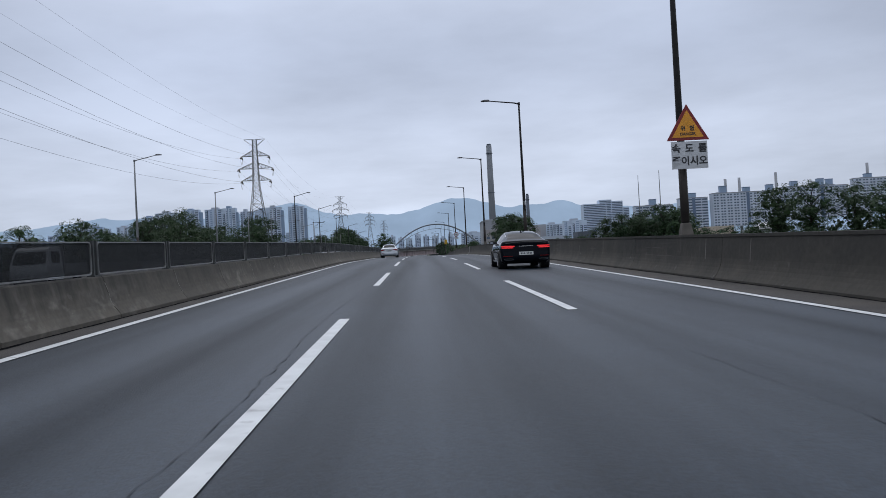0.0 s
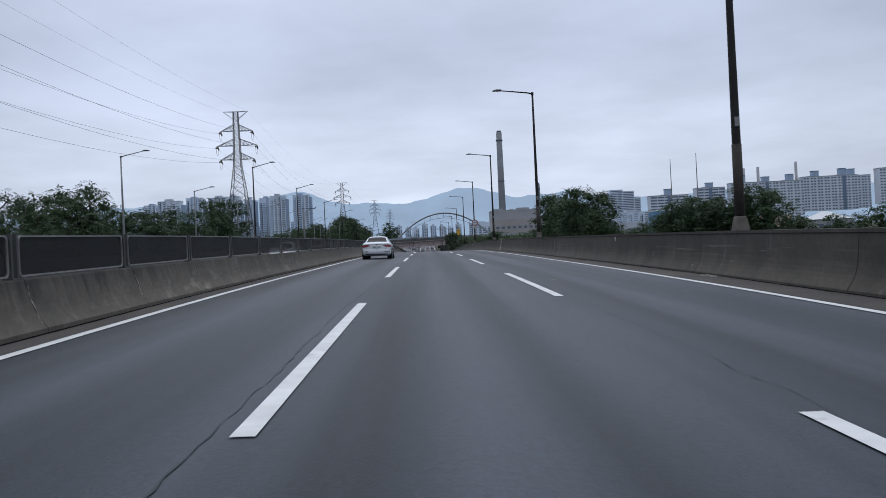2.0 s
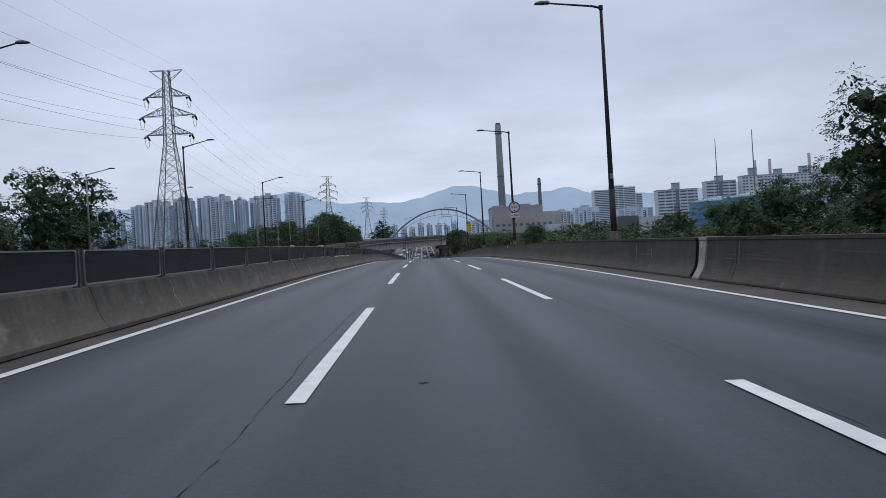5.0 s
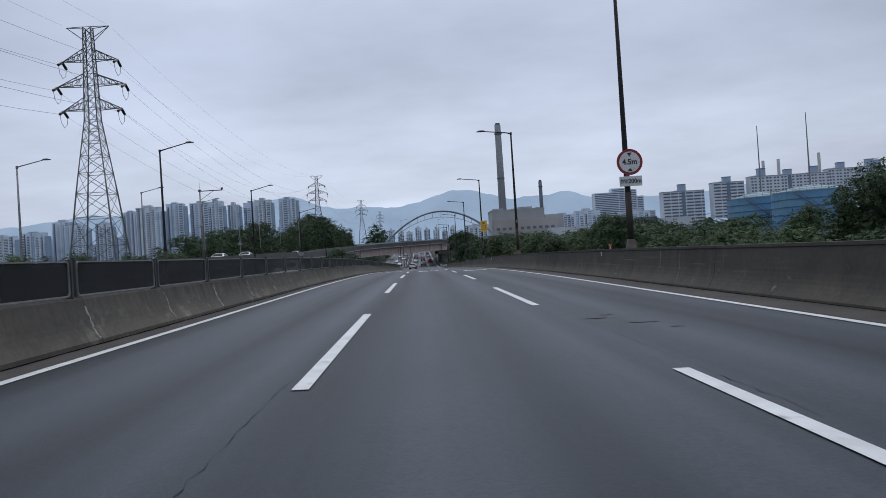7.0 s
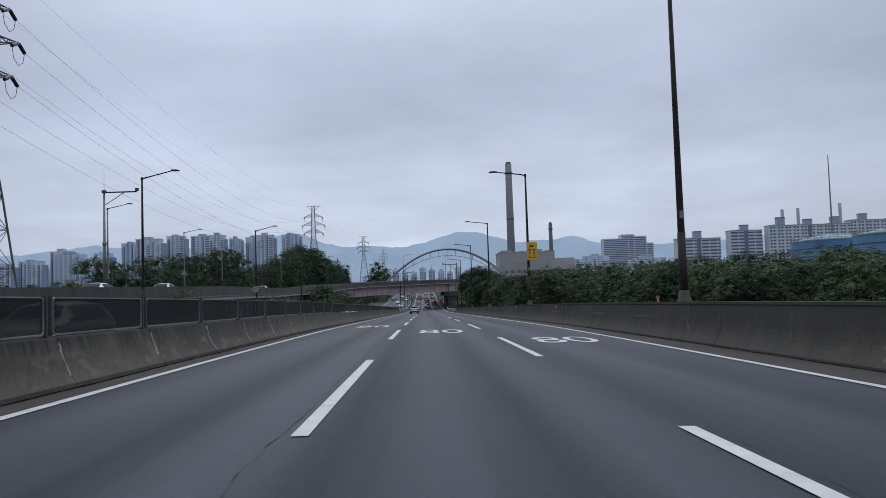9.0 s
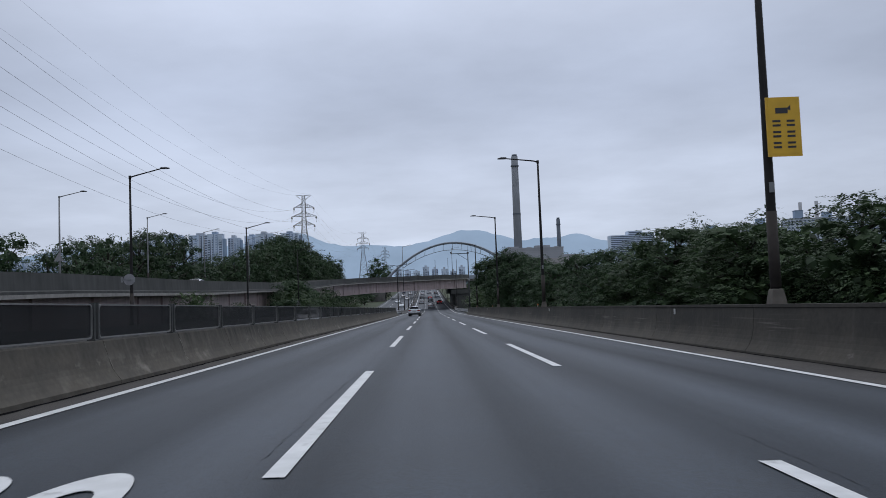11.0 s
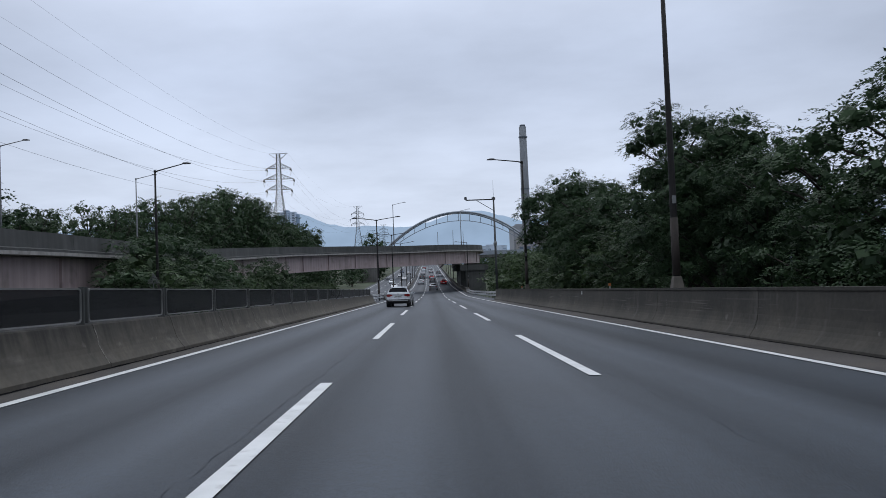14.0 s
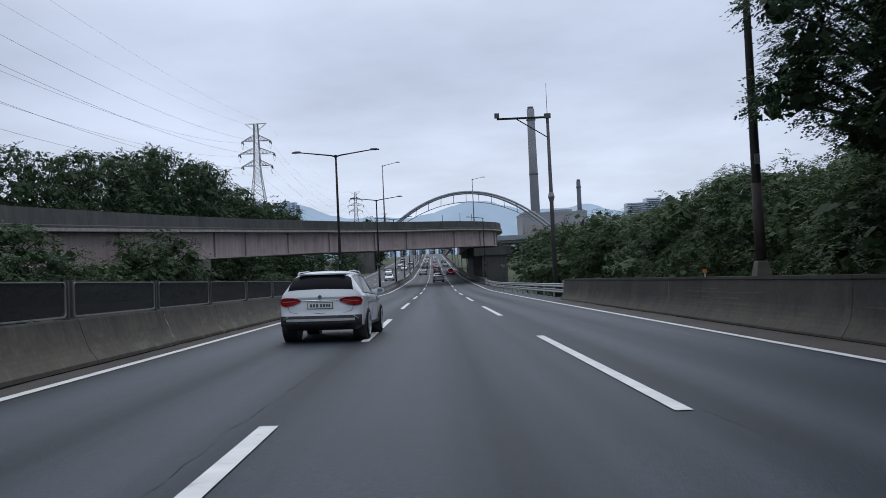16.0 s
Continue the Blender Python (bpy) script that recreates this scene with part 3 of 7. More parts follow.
def painted_text(text, x, y, width, length, parent):
    """Digits painted on the carriageway, stretched along it."""
    cu = bpy.data.curves.new("painted_digits", "FONT")
    cu.body, cu.align_x, cu.align_y, cu.size = text, "CENTER", "CENTER", 1.0
    cu.extrude = 0.002
    tmp = bpy.data.objects.new("painted_digits", cu)
    me = bpy.data.meshes.new_from_object(tmp)
    bpy.data.objects.remove(tmp)
    xs = [v.co.x for v in me.vertices]
    ys = [v.co.y for v in me.vertices]
    sx, sy = width / (max(xs) - min(xs)), length / (max(ys) - min(ys))
    mx_, my_ = (max(xs) + min(xs)) / 2, (max(ys) + min(ys)) / 2
    for v in me.vertices:
        px, py = x + (v.co.x - mx_) * sx, y + (v.co.y - my_) * sy
        p = on_road(px, py, 0.012)
        v.co = (p[0], p[1], p[2] + v.co.z)
    me.materials.clear()
    me.materials.append(M["line_paint"])
    ob = new("speed_marking", me)
    ob.parent = parent
    return tagged(ob, "painted white figure 80")


painted_text("80", 5.2, 184.8, 1.75, 3.6, road)
painted_text("80", 1.75, 194.4, 1.75, 4.4, road)
painted_text("80", -1.6, 205.3, 1.65, 4.4, road)


# ---- right wall ----
def wall_ring(profile, y, side):
    return [on_road(x, y, h) for x, h in profile][:: side]


def wall_coords(ob):
    """Coordinates on a wall: metres along the road and metres above it."""
    me = ob.data
    uv = me.uv_layers.new(name="wall")
    co = [(v.co.y + 0.37 * v.co.x, v.co.z - on_road(v.co.x, v.co.y, 0.0)[2]) for v in me.vertices]
    for lp in me.loops:
        uv.data[lp.index].uv = co[lp.vertex_index]
    return ob


RIGHT_PROFILE = [(8.02, -0.05), (8.02, 0.05), (8.078, 0.13), (8.128, 0.21), (8.168, 0.29), (8.197, 0.38), (8.222, 0.50), (8.27, 0.98), (8.25, 1.00), (8.25, 1.06), (8.72, 1.06), (8.72, -0.6)]
wall_right = thing("wall_right", "weathered grey concrete parapet wall with vertical streaks", "wall", kind="structure")
y, k = -148.0, 0
while y < 354:
    y1 = min(y + 8.0, 355.2)
    rings = [wall_ring(RIGHT_PROFILE, yy, 1) for yy in stations(y + 0.012, y1 - 0.012, 4.0)]
    wall_coords(part("wall_section", Geo().sweep(rings), M["concrete_r"], wall_right))
    y = y1
rnd = random.Random(5)
for y in list(np.arange(-120, 350, 8.0)):
    # lime runs down the face
    if rnd.random() < 0.42:
        for _ in range(rnd.randint(1, 3)):
            yy = y + rnd.uniform(0.4, 7.2)
            w = rnd.uniform(0.008, 0.035)
            top, low = rnd.choice((0.95, 0.95, 0.75)), rnd.choice((0.36, 0.45, 0.1))
            fx = lambda h: float(np.interp(h, [q[1] for q in RIGHT_PROFILE[1:8]], [q[0] for q in RIGHT_PROFILE[1:8]])) - 0.006
            pts = list(np.linspace(top, low, 9))
            rings = [[on_road(fx(h), yy - w * rnd.uniform(0.5, 1.2), h), on_road(fx(h), yy + w * rnd.uniform(0.5, 1.2), h)] for h in pts]
            part("lime_streak", Geo().sweep(rings, closed=False), M["lime"], wall_right)

# pale end of a wall length, standing a little proud of the next
for yy in (102.3,):
    prof = [(x - 0.05 if x < 8.5 else x, h + (0.02 if h > 1 else 0)) for x, h in RIGHT_PROFILE]
    part("wall_end", Geo().sweep([wall_ring(prof, v, 1) for v in (yy - 0.25, yy + 0.25)]), M["concrete_cap"], wall_right, "pale scuffed end of a wall length")
    part("joint_gap", Geo().sweep([[on_road(x - 0.012, v, h) for x, h in RIGHT_PROFILE[1:10]] for v in (yy + 0.27, yy + 0.62)], closed=False), M["crack"], wall_right)
# small things on the right wall
for y in (54.0, 102.35, 153.0, 206.0, 226.0, 251.8, 304.9):
    b = part("reflector_box", Geo().box(-0.03 if y != 102.35 else -0.06, 0.0, -0.05, 0.05, 0, 0.16), M["white_box"])
    put(b, *on_road(8.26, y, 0.80))
    tagged(b, "small white reflector box fixed to the concrete wall", "reflector", "wall reflectors")
for y in (152.5, 186.5, 259, 300, 332.4):
    s = thing("delineator", "small orange delineator standing on top of the wall", "delineator", "wall delineators")
    g = Geo().tube([(0, 0, 0), (0, 0, 0.11)], 0.025, 8)
    part("stem", g, M["white_box"], s)
    part("cap", Geo().box(-0.045, 0.045, -0.03, 0.03, 0.10, 0.20), M["orange"], s, "orange plastic cap")
    put(s, *on_road(8.5, y, 1.06))

for i in range(12):
    g = Geo()
    rr = random.Random(300 + i)
    a, b, c = rr.uniform(0.02, 0.06), rr.uniform(0.02, 0.07), rr.uniform(0.015, 0.04)
    g.sweep([[(-a, -b * 0.8, 0), (a * 0.8, -b, 0), (a, b * 0.7, 0), (-a * 0.7, b, 0)], [(-a * 0.6, -b * 0.5, c), (a * 0.5, -b * 0.6, c * 0.8), (a * 0.6, b * 0.4, c), (-a * 0.4, b * 0.6, c * 0.9)]])
    rub = part("rubble", g, M["concrete_cap"])
    put(rub, *on_road(7.80 + rr.uniform(-0.12, 0.1), 42.2 + rr.uniform(-0.5, 0.5), 0.006), rr.uniform(0, 180))
    tagged(rub, "small broken lump of pale concrete at the wall's foot", "rubble", "rubble at the wall")


# ---- median barrier with anti-glare panels ----
LEFT_PROFILE = [(-4.03, -0.05), (-4.03, 0.07), (-4.085, 0.135), (-4.137, 0.205), (-4.180, 0.28), (-4.213, 0.36), (-4.243, 0.46), (-4.285, 0.59), (-4.325, 0.72), (-4.345, 0.74), (-4.50, 0.74), (-4.58, 0.33), (-4.80, 0.08), (-4.80, -0.05)]
median = thing("median_barrier", "stained concrete median barrier with sloping foot", "barrier", kind="structure")
y = -148.0
while y < 351:
    y1 = min(y + 4.33, 352)
    rings = [wall_ring(LEFT_PROFILE, yy, -1) for yy in (y + 0.012, y1 - 0.012)]
    wall_coords(part("barrier_section", Geo().sweep(rings), M["concrete_l"], median))
    y = y1
rnd = random.Random(9)
fx = lambda h: float(np.interp(h, [q[1] for q in LEFT_PROFILE[1:9]], [q[0] for q in LEFT_PROFILE[1:9]])) + 0.005
for y in list(np.arange(-148.0 + 4.33 * 4, 349, 4.33)):
    # lime line that follows a joint, wavering and broken
    w, low = rnd.uniform(0.012, 0.032) * (3.0 if 110 < y < 200 else 1.0), rnd.uniform(0.07, 0.22)
    pts = list(np.linspace(rnd.uniform(0.60, 0.715), low, 14))
    rings = []
    for h in pts:
        off = 0.02 * math.sin(h * 17 + y) - 0.10 * max(0, 0.36 - h)
        rings.append([on_road(fx(h), y + off + w * rnd.uniform(0.1, 1.0), h), on_road(fx(h), y + off - w * rnd.uniform(0.1, 1.0), h)])
    if rnd.random() < 0.8 or 110 < y < 200:
        part("lime_streak", Geo().sweep(rings, closed=False), M["lime_joint"], median)

fence = thing("antiglare_fence", "row of dark perforated anti-glare panels in grey metal frames", "fence", kind="structure")
PANEL = 4.33


def rounded_frame(length, z0, z1, t=0.020, r=0.08, depth=0.05):
    g = Geo()
    path = []
    for (px, pz, a0) in ((length - r, z0 + r, -90), (length - r, z1 - r, 0), (r, z1 - r, 90), (r, z0 + r, 180)):
        for k in range(4):
            a = radians(a0 + 30 * k)
            path.append((px + r * math.cos(a), pz + r * math.sin(a)))
    cxm, czm = length / 2, (z0 + z1) / 2
    n = len(path)
    for (p, q) in path:
        dx, dz = cxm - p, czm - q
        ix = p + (t if dx > 0 else -t)
        iz = q + (t if dz > 0 else -t)
        for (a, b, dd) in ((p, q, -depth / 2), (ix, iz, -depth / 2), (ix, iz, depth / 2), (p, q, depth / 2)):
            g.v.append((dd, a, b))
    for i in range(n):
        j = (i + 1) % n
        for k in range(4):
            k2 = (k + 1) % 4
            g.f.append((i * 4 + k, j * 4 + k, j * 4 + k2, i * 4 + k2))
    return g


panel_len = PANEL - 0.30
frame_mesh = rounded_frame(panel_len, 0.03, 0.60).mesh("panel_frame", M["frame"])
screen_mesh = Geo().box(-0.006, 0.006, 0.03, panel_len - 0.03, 0.055, 0.575).mesh("screen", M["screen"])
post_geo = Geo()
for dy in (-0.085, 0.085):
    post_geo.box(-0.04, 0.04, dy - 0.03, dy + 0.03, -0.02, 0.62)
post_geo.box(-0.07, 0.07, -0.15, 0.15, -0.02, 0.02)
post_mesh = post_geo.mesh("post", M["fence_post"])
y = -130.8
while y < 350:
    a, b = on_road(-4.42, y, 0.74), on_road(-4.42, y + PANEL, 0.74)
    slope = math.degrees(math.atan2(b[2] - a[2], PANEL))
    yaw = -math.degrees(math.atan2(b[0] - a[0], PANEL))
    post = part("post", post_mesh, M["frame"], fence)
    put(post, *a, yaw, slope)
    if y + PANEL < 350:
        fr = part("panel", frame_mesh, M["frame"], fence)
        put(fr, a[0], a[1] + 0.15, a[2] + 0.15 * math.tan(radians(slope)), yaw, slope)
        part("screen", screen_mesh, M["screen"], fr)
    y += PANEL

# beyond the panels: low median with guardrail
rings = [wall_ring([(-4.05, -0.05), (-4.05, 0.10), (-4.25, 0.35), (-4.30, 0.62), (-4.55, 0.62), (-4.60, 0.35), (-4.8, 0.10), (-4.8, -0.05)], yy, -1) for yy in stations(372, 900, 8)]
tagged(part("median_wall", Geo().sweep(rings), M["concrete_bridge"]), "low concrete median wall between the carriageways", "barrier", kind="structure")


def guardrail(x, y0, y1, label, side=1, wob=None):
    t = thing("guardrail", label, "guardrail", "roadside guardrails")
    for h in (0.42, 0.72):
        rings = []
        for yy in stations(y0, y1, 3):
            xx = x if wob is None else wob(yy)
            prof = [(0, 0.10), (0.04 * side, 0.07), (0.0, 0.0), (0.04 * side, -0.07), (0, -0.10), (-0.02 * side, -0.10), (-0.02 * side, 0.10)]
            rings.append([on_road(xx + a, yy, h + b) for a, b in prof])
        part("rail", Geo().sweep(rings), M["guard"], t)
    for yy in stations(y0 + 0.3, y1 - 0.3, 4):
        xx = x if wob is None else wob(yy)
        p = part("post", Geo().box(-0.05, 0.05, -0.05, 0.05, -0.1, 0.84), M["guard"], t)
        put(p, *on_road(xx + 0.09 * (-side), yy, 0))
    return t


guardrail(8.3, 355.6, 420, "two-beam zinc guardrail after the end of the concrete wall", -1, lambda yy: 8.3 - 0.6 * min(max((yy - 356) / 40, 0), 1))
guardrail(-4.35, 352, 372, "two-beam zinc guardrail at the median gap", 1)
rings = [wall_ring([(7.9, -0.05), (7.9, 0.1), (8.05, 0.35), (8.1, 0.8), (8.4, 0.8), (8.4, -0.3)], yy, 1) for yy in stations(420.3, 900, 8)]
tagged(wall_coords(part("wall_right_far", Geo().sweep(rings), M["concrete_r"])), "low concrete side wall beyond the flyover", "wall", kind="structure")
# end post of the wall
e = part("wall_end_post", Geo().box(-0.25, 0.25, -0.12, 0.12, -0.1, 1.0), M["concrete_cap"])
put(e, *on_road(8.46, 355.4, 0))
tagged(e, "pale scuffed concrete end of the parapet wall", "post", kind="structure")

# far side wall of the opposite carriageway
rings = [wall_ring([(-16.9, -0.05), (-16.95, 0.9), (-17.25, 0.9), (-17.25, -0.6)], yy, -1) for yy in stations(-150, 420, 6)]
tagged(part("wall_far_side", Geo().sweep(rings), M["concrete_bridge"]), "grey concrete wall along the opposite carriageway", "wall", kind="structure")


# ---- ramp and flyover ----
def build_ramp():
    pts, nor, top = ramp_curve(3.0)
    fly = thing("flyover", "curved flyover with concrete parapets on pinkish painted steel girders", "flyover", kind="structure")
    W = 10.5

    def ring(i, prof):
        return [(pts[i][0] + nor[i][0] * a, pts[i][1] + nor[i][1] * a, top[i] + h) for a, h in prof]

    n = len(pts)
    start = int(np.argmin(np.abs(pts[:, 1] - 235)))
    # near parapet in sections
    near = [(0.0, 0.0), (0.28, 0.0), (0.38, -1.05), (0.38, -1.2), (-0.25, -1.2), (-0.25, -1.05), (-0.06, -0.98)]
    i = 0
    while i < n - 1:
        j = min(i + 5, n - 1)
        rings = [ring(k, near) for k in range(i, j + 1)]
        for r, s in ((rings[0], 1), (rings[-1], -1)):
            for q in range(len(r)):
                r[q] = (r[q][0], r[q][1] + 0.012 * s, r[q][2])
        part("parapet_section", Geo().sweep(rings), M["parapet"], fly)
        a = rings[0]
        seam = [[(p[0] - 0.012, p[1] - w, p[2]) for p in (a[0], a[6], a[5])] for w in (0.05, -0.05)]
        part("lime_streak", Geo().sweep(seam, closed=False), M["lime"], fly)
        i = j
    far = [(W, 0.0), (W + 0.3, 0.0), (W + 0.3, -1.2), (W - 0.1, -1.2)]
    part("far_parapet", Geo().sweep([ring(k, far) for k in range(n)]), M["concrete_bridge"], fly)
    deck = [(0.39, -1.04), (W - 0.11, -1.04), (W - 0.11, -1.35), (0.39, -1.35)]
    part("deck", Geo().sweep([ring(k, deck) for k in range(n)]), M["asphalt_side"], fly)
    edge = [(-0.28, -1.20), (W, -1.36), (W, -1.5), (-0.28, -1.42)]
    part("deck_edge", Geo().sweep([ring(k, edge) for k in range(start, n)]), M["concrete_cap"], fly, "pale concrete deck edge with water stains")
    for a in (0.9, 5.2, 9.4):
        web = [(a, -1.45), (a + 0.25, -1.45), (a + 0.25, -3.85), (a + 0.45, -3.85), (a + 0.45, -3.95), (a - 0.2, -3.95), (a - 0.2, -3.85), (a, -3.85)]
        part("girder", Geo().sweep([ring(k, web) for k in range(start, n)]), M["girder"], fly, "pinkish painted steel box girder")
    s = 0.0
    nxt = 4.0
    for k in range(start + 1, n):
        s += float(np.linalg.norm(pts[k] - pts[k - 1]))
        if s > nxt:
            nxt += 9.0
            m = Matrix.Translation((pts[k][0], pts[k][1], top[k])) @ Matrix.Rotation(math.atan2(nor[k][1], nor[k][0]), 4, "Z")
            g = Geo().box(0.72, 0.9, -0.09, 0.09, -3.84, -1.46, m)
            part("stiffener", g, M["girder"], fly)
    # retaining sides where the ramp is on fill
    fill = [(0.02, -1.2), (W, -1.2), (W + 1.0, -6.0), (0.02, -6.0)]
    part("fill", Geo().sweep([ring(k, fill) for k in range(0, start + 1)]), M["parapet"], fly)
    # piers
    for yy, wide, deep in ((252, 7.5, 1.6), (292, 7.0, 1.6), (336, 7.0, 1.6), (390, 5.0, 1.6)):
        k = int(np.argmin(np.abs(pts[:, 1] - yy)))
        m = Matrix.Translation((pts[k][0], pts[k][1], 0)) @ Matrix.Rotation(math.atan2(nor[k][1], nor[k][0]), 4, "Z")
        zt = top[k] - 3.96
        g = Geo().box(1.0, 1.0 + wide, -deep / 2, deep / 2, -3.0, zt - 1.0, m)
        g.box(0.3, 9.7, -deep / 2 - 0.15, deep / 2 + 0.15, zt - 1.0, zt, m)
        part("pier", g, M["concrete_bridge"], fly, "grey concrete pier with a wide cap")
    # these piers take the darker parapet colour for the shade under the flyover
    for (x0, x1, y0, y1, zt) in ((9.6, 13.6, 445.5, 449.0, 7.4), (9.4, 14.5, 470, 496, 8.0)):
        g = Geo().box(x0, x1, y0, y1, 0.5, zt - 1.2)
        g.box(x0 - 1.2, x1 + 0.6, y0 - 0.3, y1 + 0.3, zt - 1.2, zt)
        part("pier", g, M["parapet"], fly, "grey concrete pier with a wide cap")
    return fly


build_ramp()

# ---- street lamps ----
M["pedestal"] = material("pedestal_concrete", (0.10, 0.09, 0.078), 0.9, noise_scale=3.0, amount=0.3)


def street_lamp(height, arm, base="cone", mat="pole", double=False, rise=0.25):
    """A tapered pole with an arm along -x (double: both ways) and a flat lamp head."""
    t = thing("street_lamp", "tall dark tapered steel street lamp with one horizontal arm", "street lamp", "street lamps")
    r0 = 0.106
    if base == "cone":
        rings = []
        for h, a in ((0, 0.16), (0.06, 0.155), (0.30, 0.115), (0.33, 0.10)):
            rings.append([(a, -a, h), (a, a, h), (-a, a, h), (-a, -a, h)])
        part("pedestal", Geo().sweep(rings), M["pedestal"], t, "grey concrete pedestal")
    part("pole", Geo().tube([(0, 0, 0.02), (0, 0, 2.2), (0, 0, height * 0.6), (0, 0, height)], [r0, r0 * 0.95, r0 * 0.75, r0 * 0.55], 12), M[mat], t, smooth=True)
    part("sleeve", Geo().tube([(0, 0, 0.36), (0, 0, 2.0)], [r0 * 1.09, r0 * 1.06], 12), M["pole_low"], t, "rusty brown paint sleeve", smooth=True)
    part("plate", Geo().box(-0.055, 0.055, -r0 * 1.12 - 0.012, -r0 * 1.0, 2.40, 2.62), M["pole_grey"], t, "small white number plate with plain bars")
    part("collar", Geo().tube([(0, 0, height - 0.12), (0, 0, height + 0.06)], [0.085, 0.085], 10), M[mat], t)
    for sgn in ((-1, 1) if double else (-1,)):
        a = part("arm", Geo().tube([(0, 0, height - 0.05), (sgn * 0.3, 0, height + 0.04), (sgn * (arm - 0.5), 0, height + rise)], [0.05, 0.045, 0.034], 8), M[mat], t, smooth=True)
        x0, x1 = sgn * (arm - 0.58), sgn * arm
        z = height + rise
        g = Geo()
        rings = []
        for f, w, th in ((0.0, 0.06, 0.05), (0.12, 0.13, 0.08), (0.6, 0.15, 0.085), (1.0, 0.09, 0.03)):
            x = x0 + (x1 - x0) * f
            rings.append([(x, -w, z + 0.01), (x, -w * 0.7, z + th), (x, w * 0.7, z + th), (x, w, z + 0.01), (x, w * 0.8, z - 0.03), (x, -w * 0.8, z - 0.03)])
        h = part("head", g.sweep(rings), M["lamp_head"], a, "flat grey lamp housing")
    return t


lamp_right = street_lamp(9.25, 2.55)
put(lamp_right, *on_road(8.46, 7.3, 1.06))
for y, k in ((41.8, 1.0), (77.1, 1.0), (113.4, 0.97), (149.0, 0.97), (183.6, 0.98), (219.2, 0.98), (255.5, 1.0), (290.6, 1.01), (328.4, 1.0), (-28, 1.0), (-64, 1.0)):
    copy_thing(lamp_right, pose(*on_road(8.46, y, 1.06)) @ Matrix.Diagonal((1, 1, k, 1)))

lamp_left = street_lamp(9.4, 2.5, rise=0.45)
tagged(lamp_left, "tall dark street lamp on the far side of the opposite carriageway")
put(lamp_left, *on_road(-17.45, 117.1, 0.9), 180)
for y, h in ((149.3, 0.9), (183, 0.9), (217, 0.9), (255.8, 0.9), (290.9, 0.9), (326.2, 0.9)):
    copy_thing(lamp_left, pose(*on_road(-17.45, y, h), 0, 0, 180))

# lamps along the outer edge of the ramp
lamp_ramp = street_lamp(9.0, 2.5, base="none", mat="pole_grey", rise=0.4)
tagged(lamp_ramp, "tall grey steel street lamp along the outer edge of the ramp")
put(lamp_ramp, -24.1, 62.9, 2.75, 180)
for x, y, zt in ((-24.9, 97.4, 12.2), (-26.6, 127.5, 11.6), (-27.6, 156, 12.3), (-28.2, 184.2, 13.0), (-29.1, 215.8, 13.7), (-31.6, 279.5, 15.2), (-33.5, 310.2, 16.4), (-33.4, 337.6, 16.8), (-33.0, 369.8, 18.0)):
    copy_thing(lamp_ramp, pose(x, y, zt - 9.3, 0, 0, 180))
for x, y, zt in ((-4.6, 430.5, 19.4), (9.5, 462, 20.4)):
    copy_thing(lamp_ramp, pose(x, y, zt - 9.3, 0, 0, 180 if x < 0 else 200))

# double-armed lamps on the median
lamp_median = street_lamp(9.2, 2.75, base="none", double=True, rise=0.3)
tagged(lamp_median, "double-armed dark street lamp standing on the median")
put(lamp_median, *on_road(-4.4, 364, 0.0))
for y in (400, 436, 472, 508, 544, 580, 616, 652, 690, 730):
    copy_thing(lamp_median, pose(*on_road(-4.4, y, 0.5)))
for y in (440, 476, 512, 548, 584, 620, 660):
    copy_thing(lamp_right, pose(*on_road(8.9, y, 0.5)))


def camera_pole(height, arm, flip):
    """Pole with a horizontal bracket, brace, small camera housings and a thin aerial."""
    t = thing("camera_pole", "tall steel pole with a braced bracket and a thin lightning rod", "camera pole", "camera poles")
    s = -1 if not flip else 1
    part("pole", Geo().tube([(0, 0, 0), (0, 0, height * 0.45), (0, 0, height)], [0.16, 0.13, 0.09], 12), M["pole_grey" if flip else "pole_steel"], t, smooth=True)
    part("bracket", Geo().box(min(0, s * arm), max(0, s * arm), -0.05, 0.05, height - 0.3, height - 0.18), M["pole"], t)
    part("brace", Geo().tube([(0, 0, height - 1.55), (s * arm * 0.62, 0, height - 0.27)], 0.035, 6), M["pole"], t)
    part("rod", Geo().tube([(0, 0, height), (0, 0, height + 1.9)], [0.02, 0.01], 6), M["pole"], t)
    part("camera_housing", Geo().box(-0.14 + s * arm, 0.14 + s * arm, -0.12, 0.2, height - 0.16, height + 0.12), M["lamp_head"], t)
    part("top_box", Geo().box(-0.2, 0.2, -0.13, 0.13, height - 0.3, height - 0.02), M["lamp_head"], t)
    part("collar", Geo().tube([(0, 0, height - 5.6), (0, 0, height - 5.3), (0, 0, height - 5.0)], [0.14, 0.22, 0.14], 10), M["pole_grey"], t)
    return t


put(camera_pole(12.0, 3.2, False), *on_road(9.05, 364.2, -0.45))
put(camera_pole(11.0, 3.2, True), -29.8, 244.6, 5.2)
copy_thing(lamp_ramp, pose(-29.6, 244.9, 5.4, 0, 0, 180))


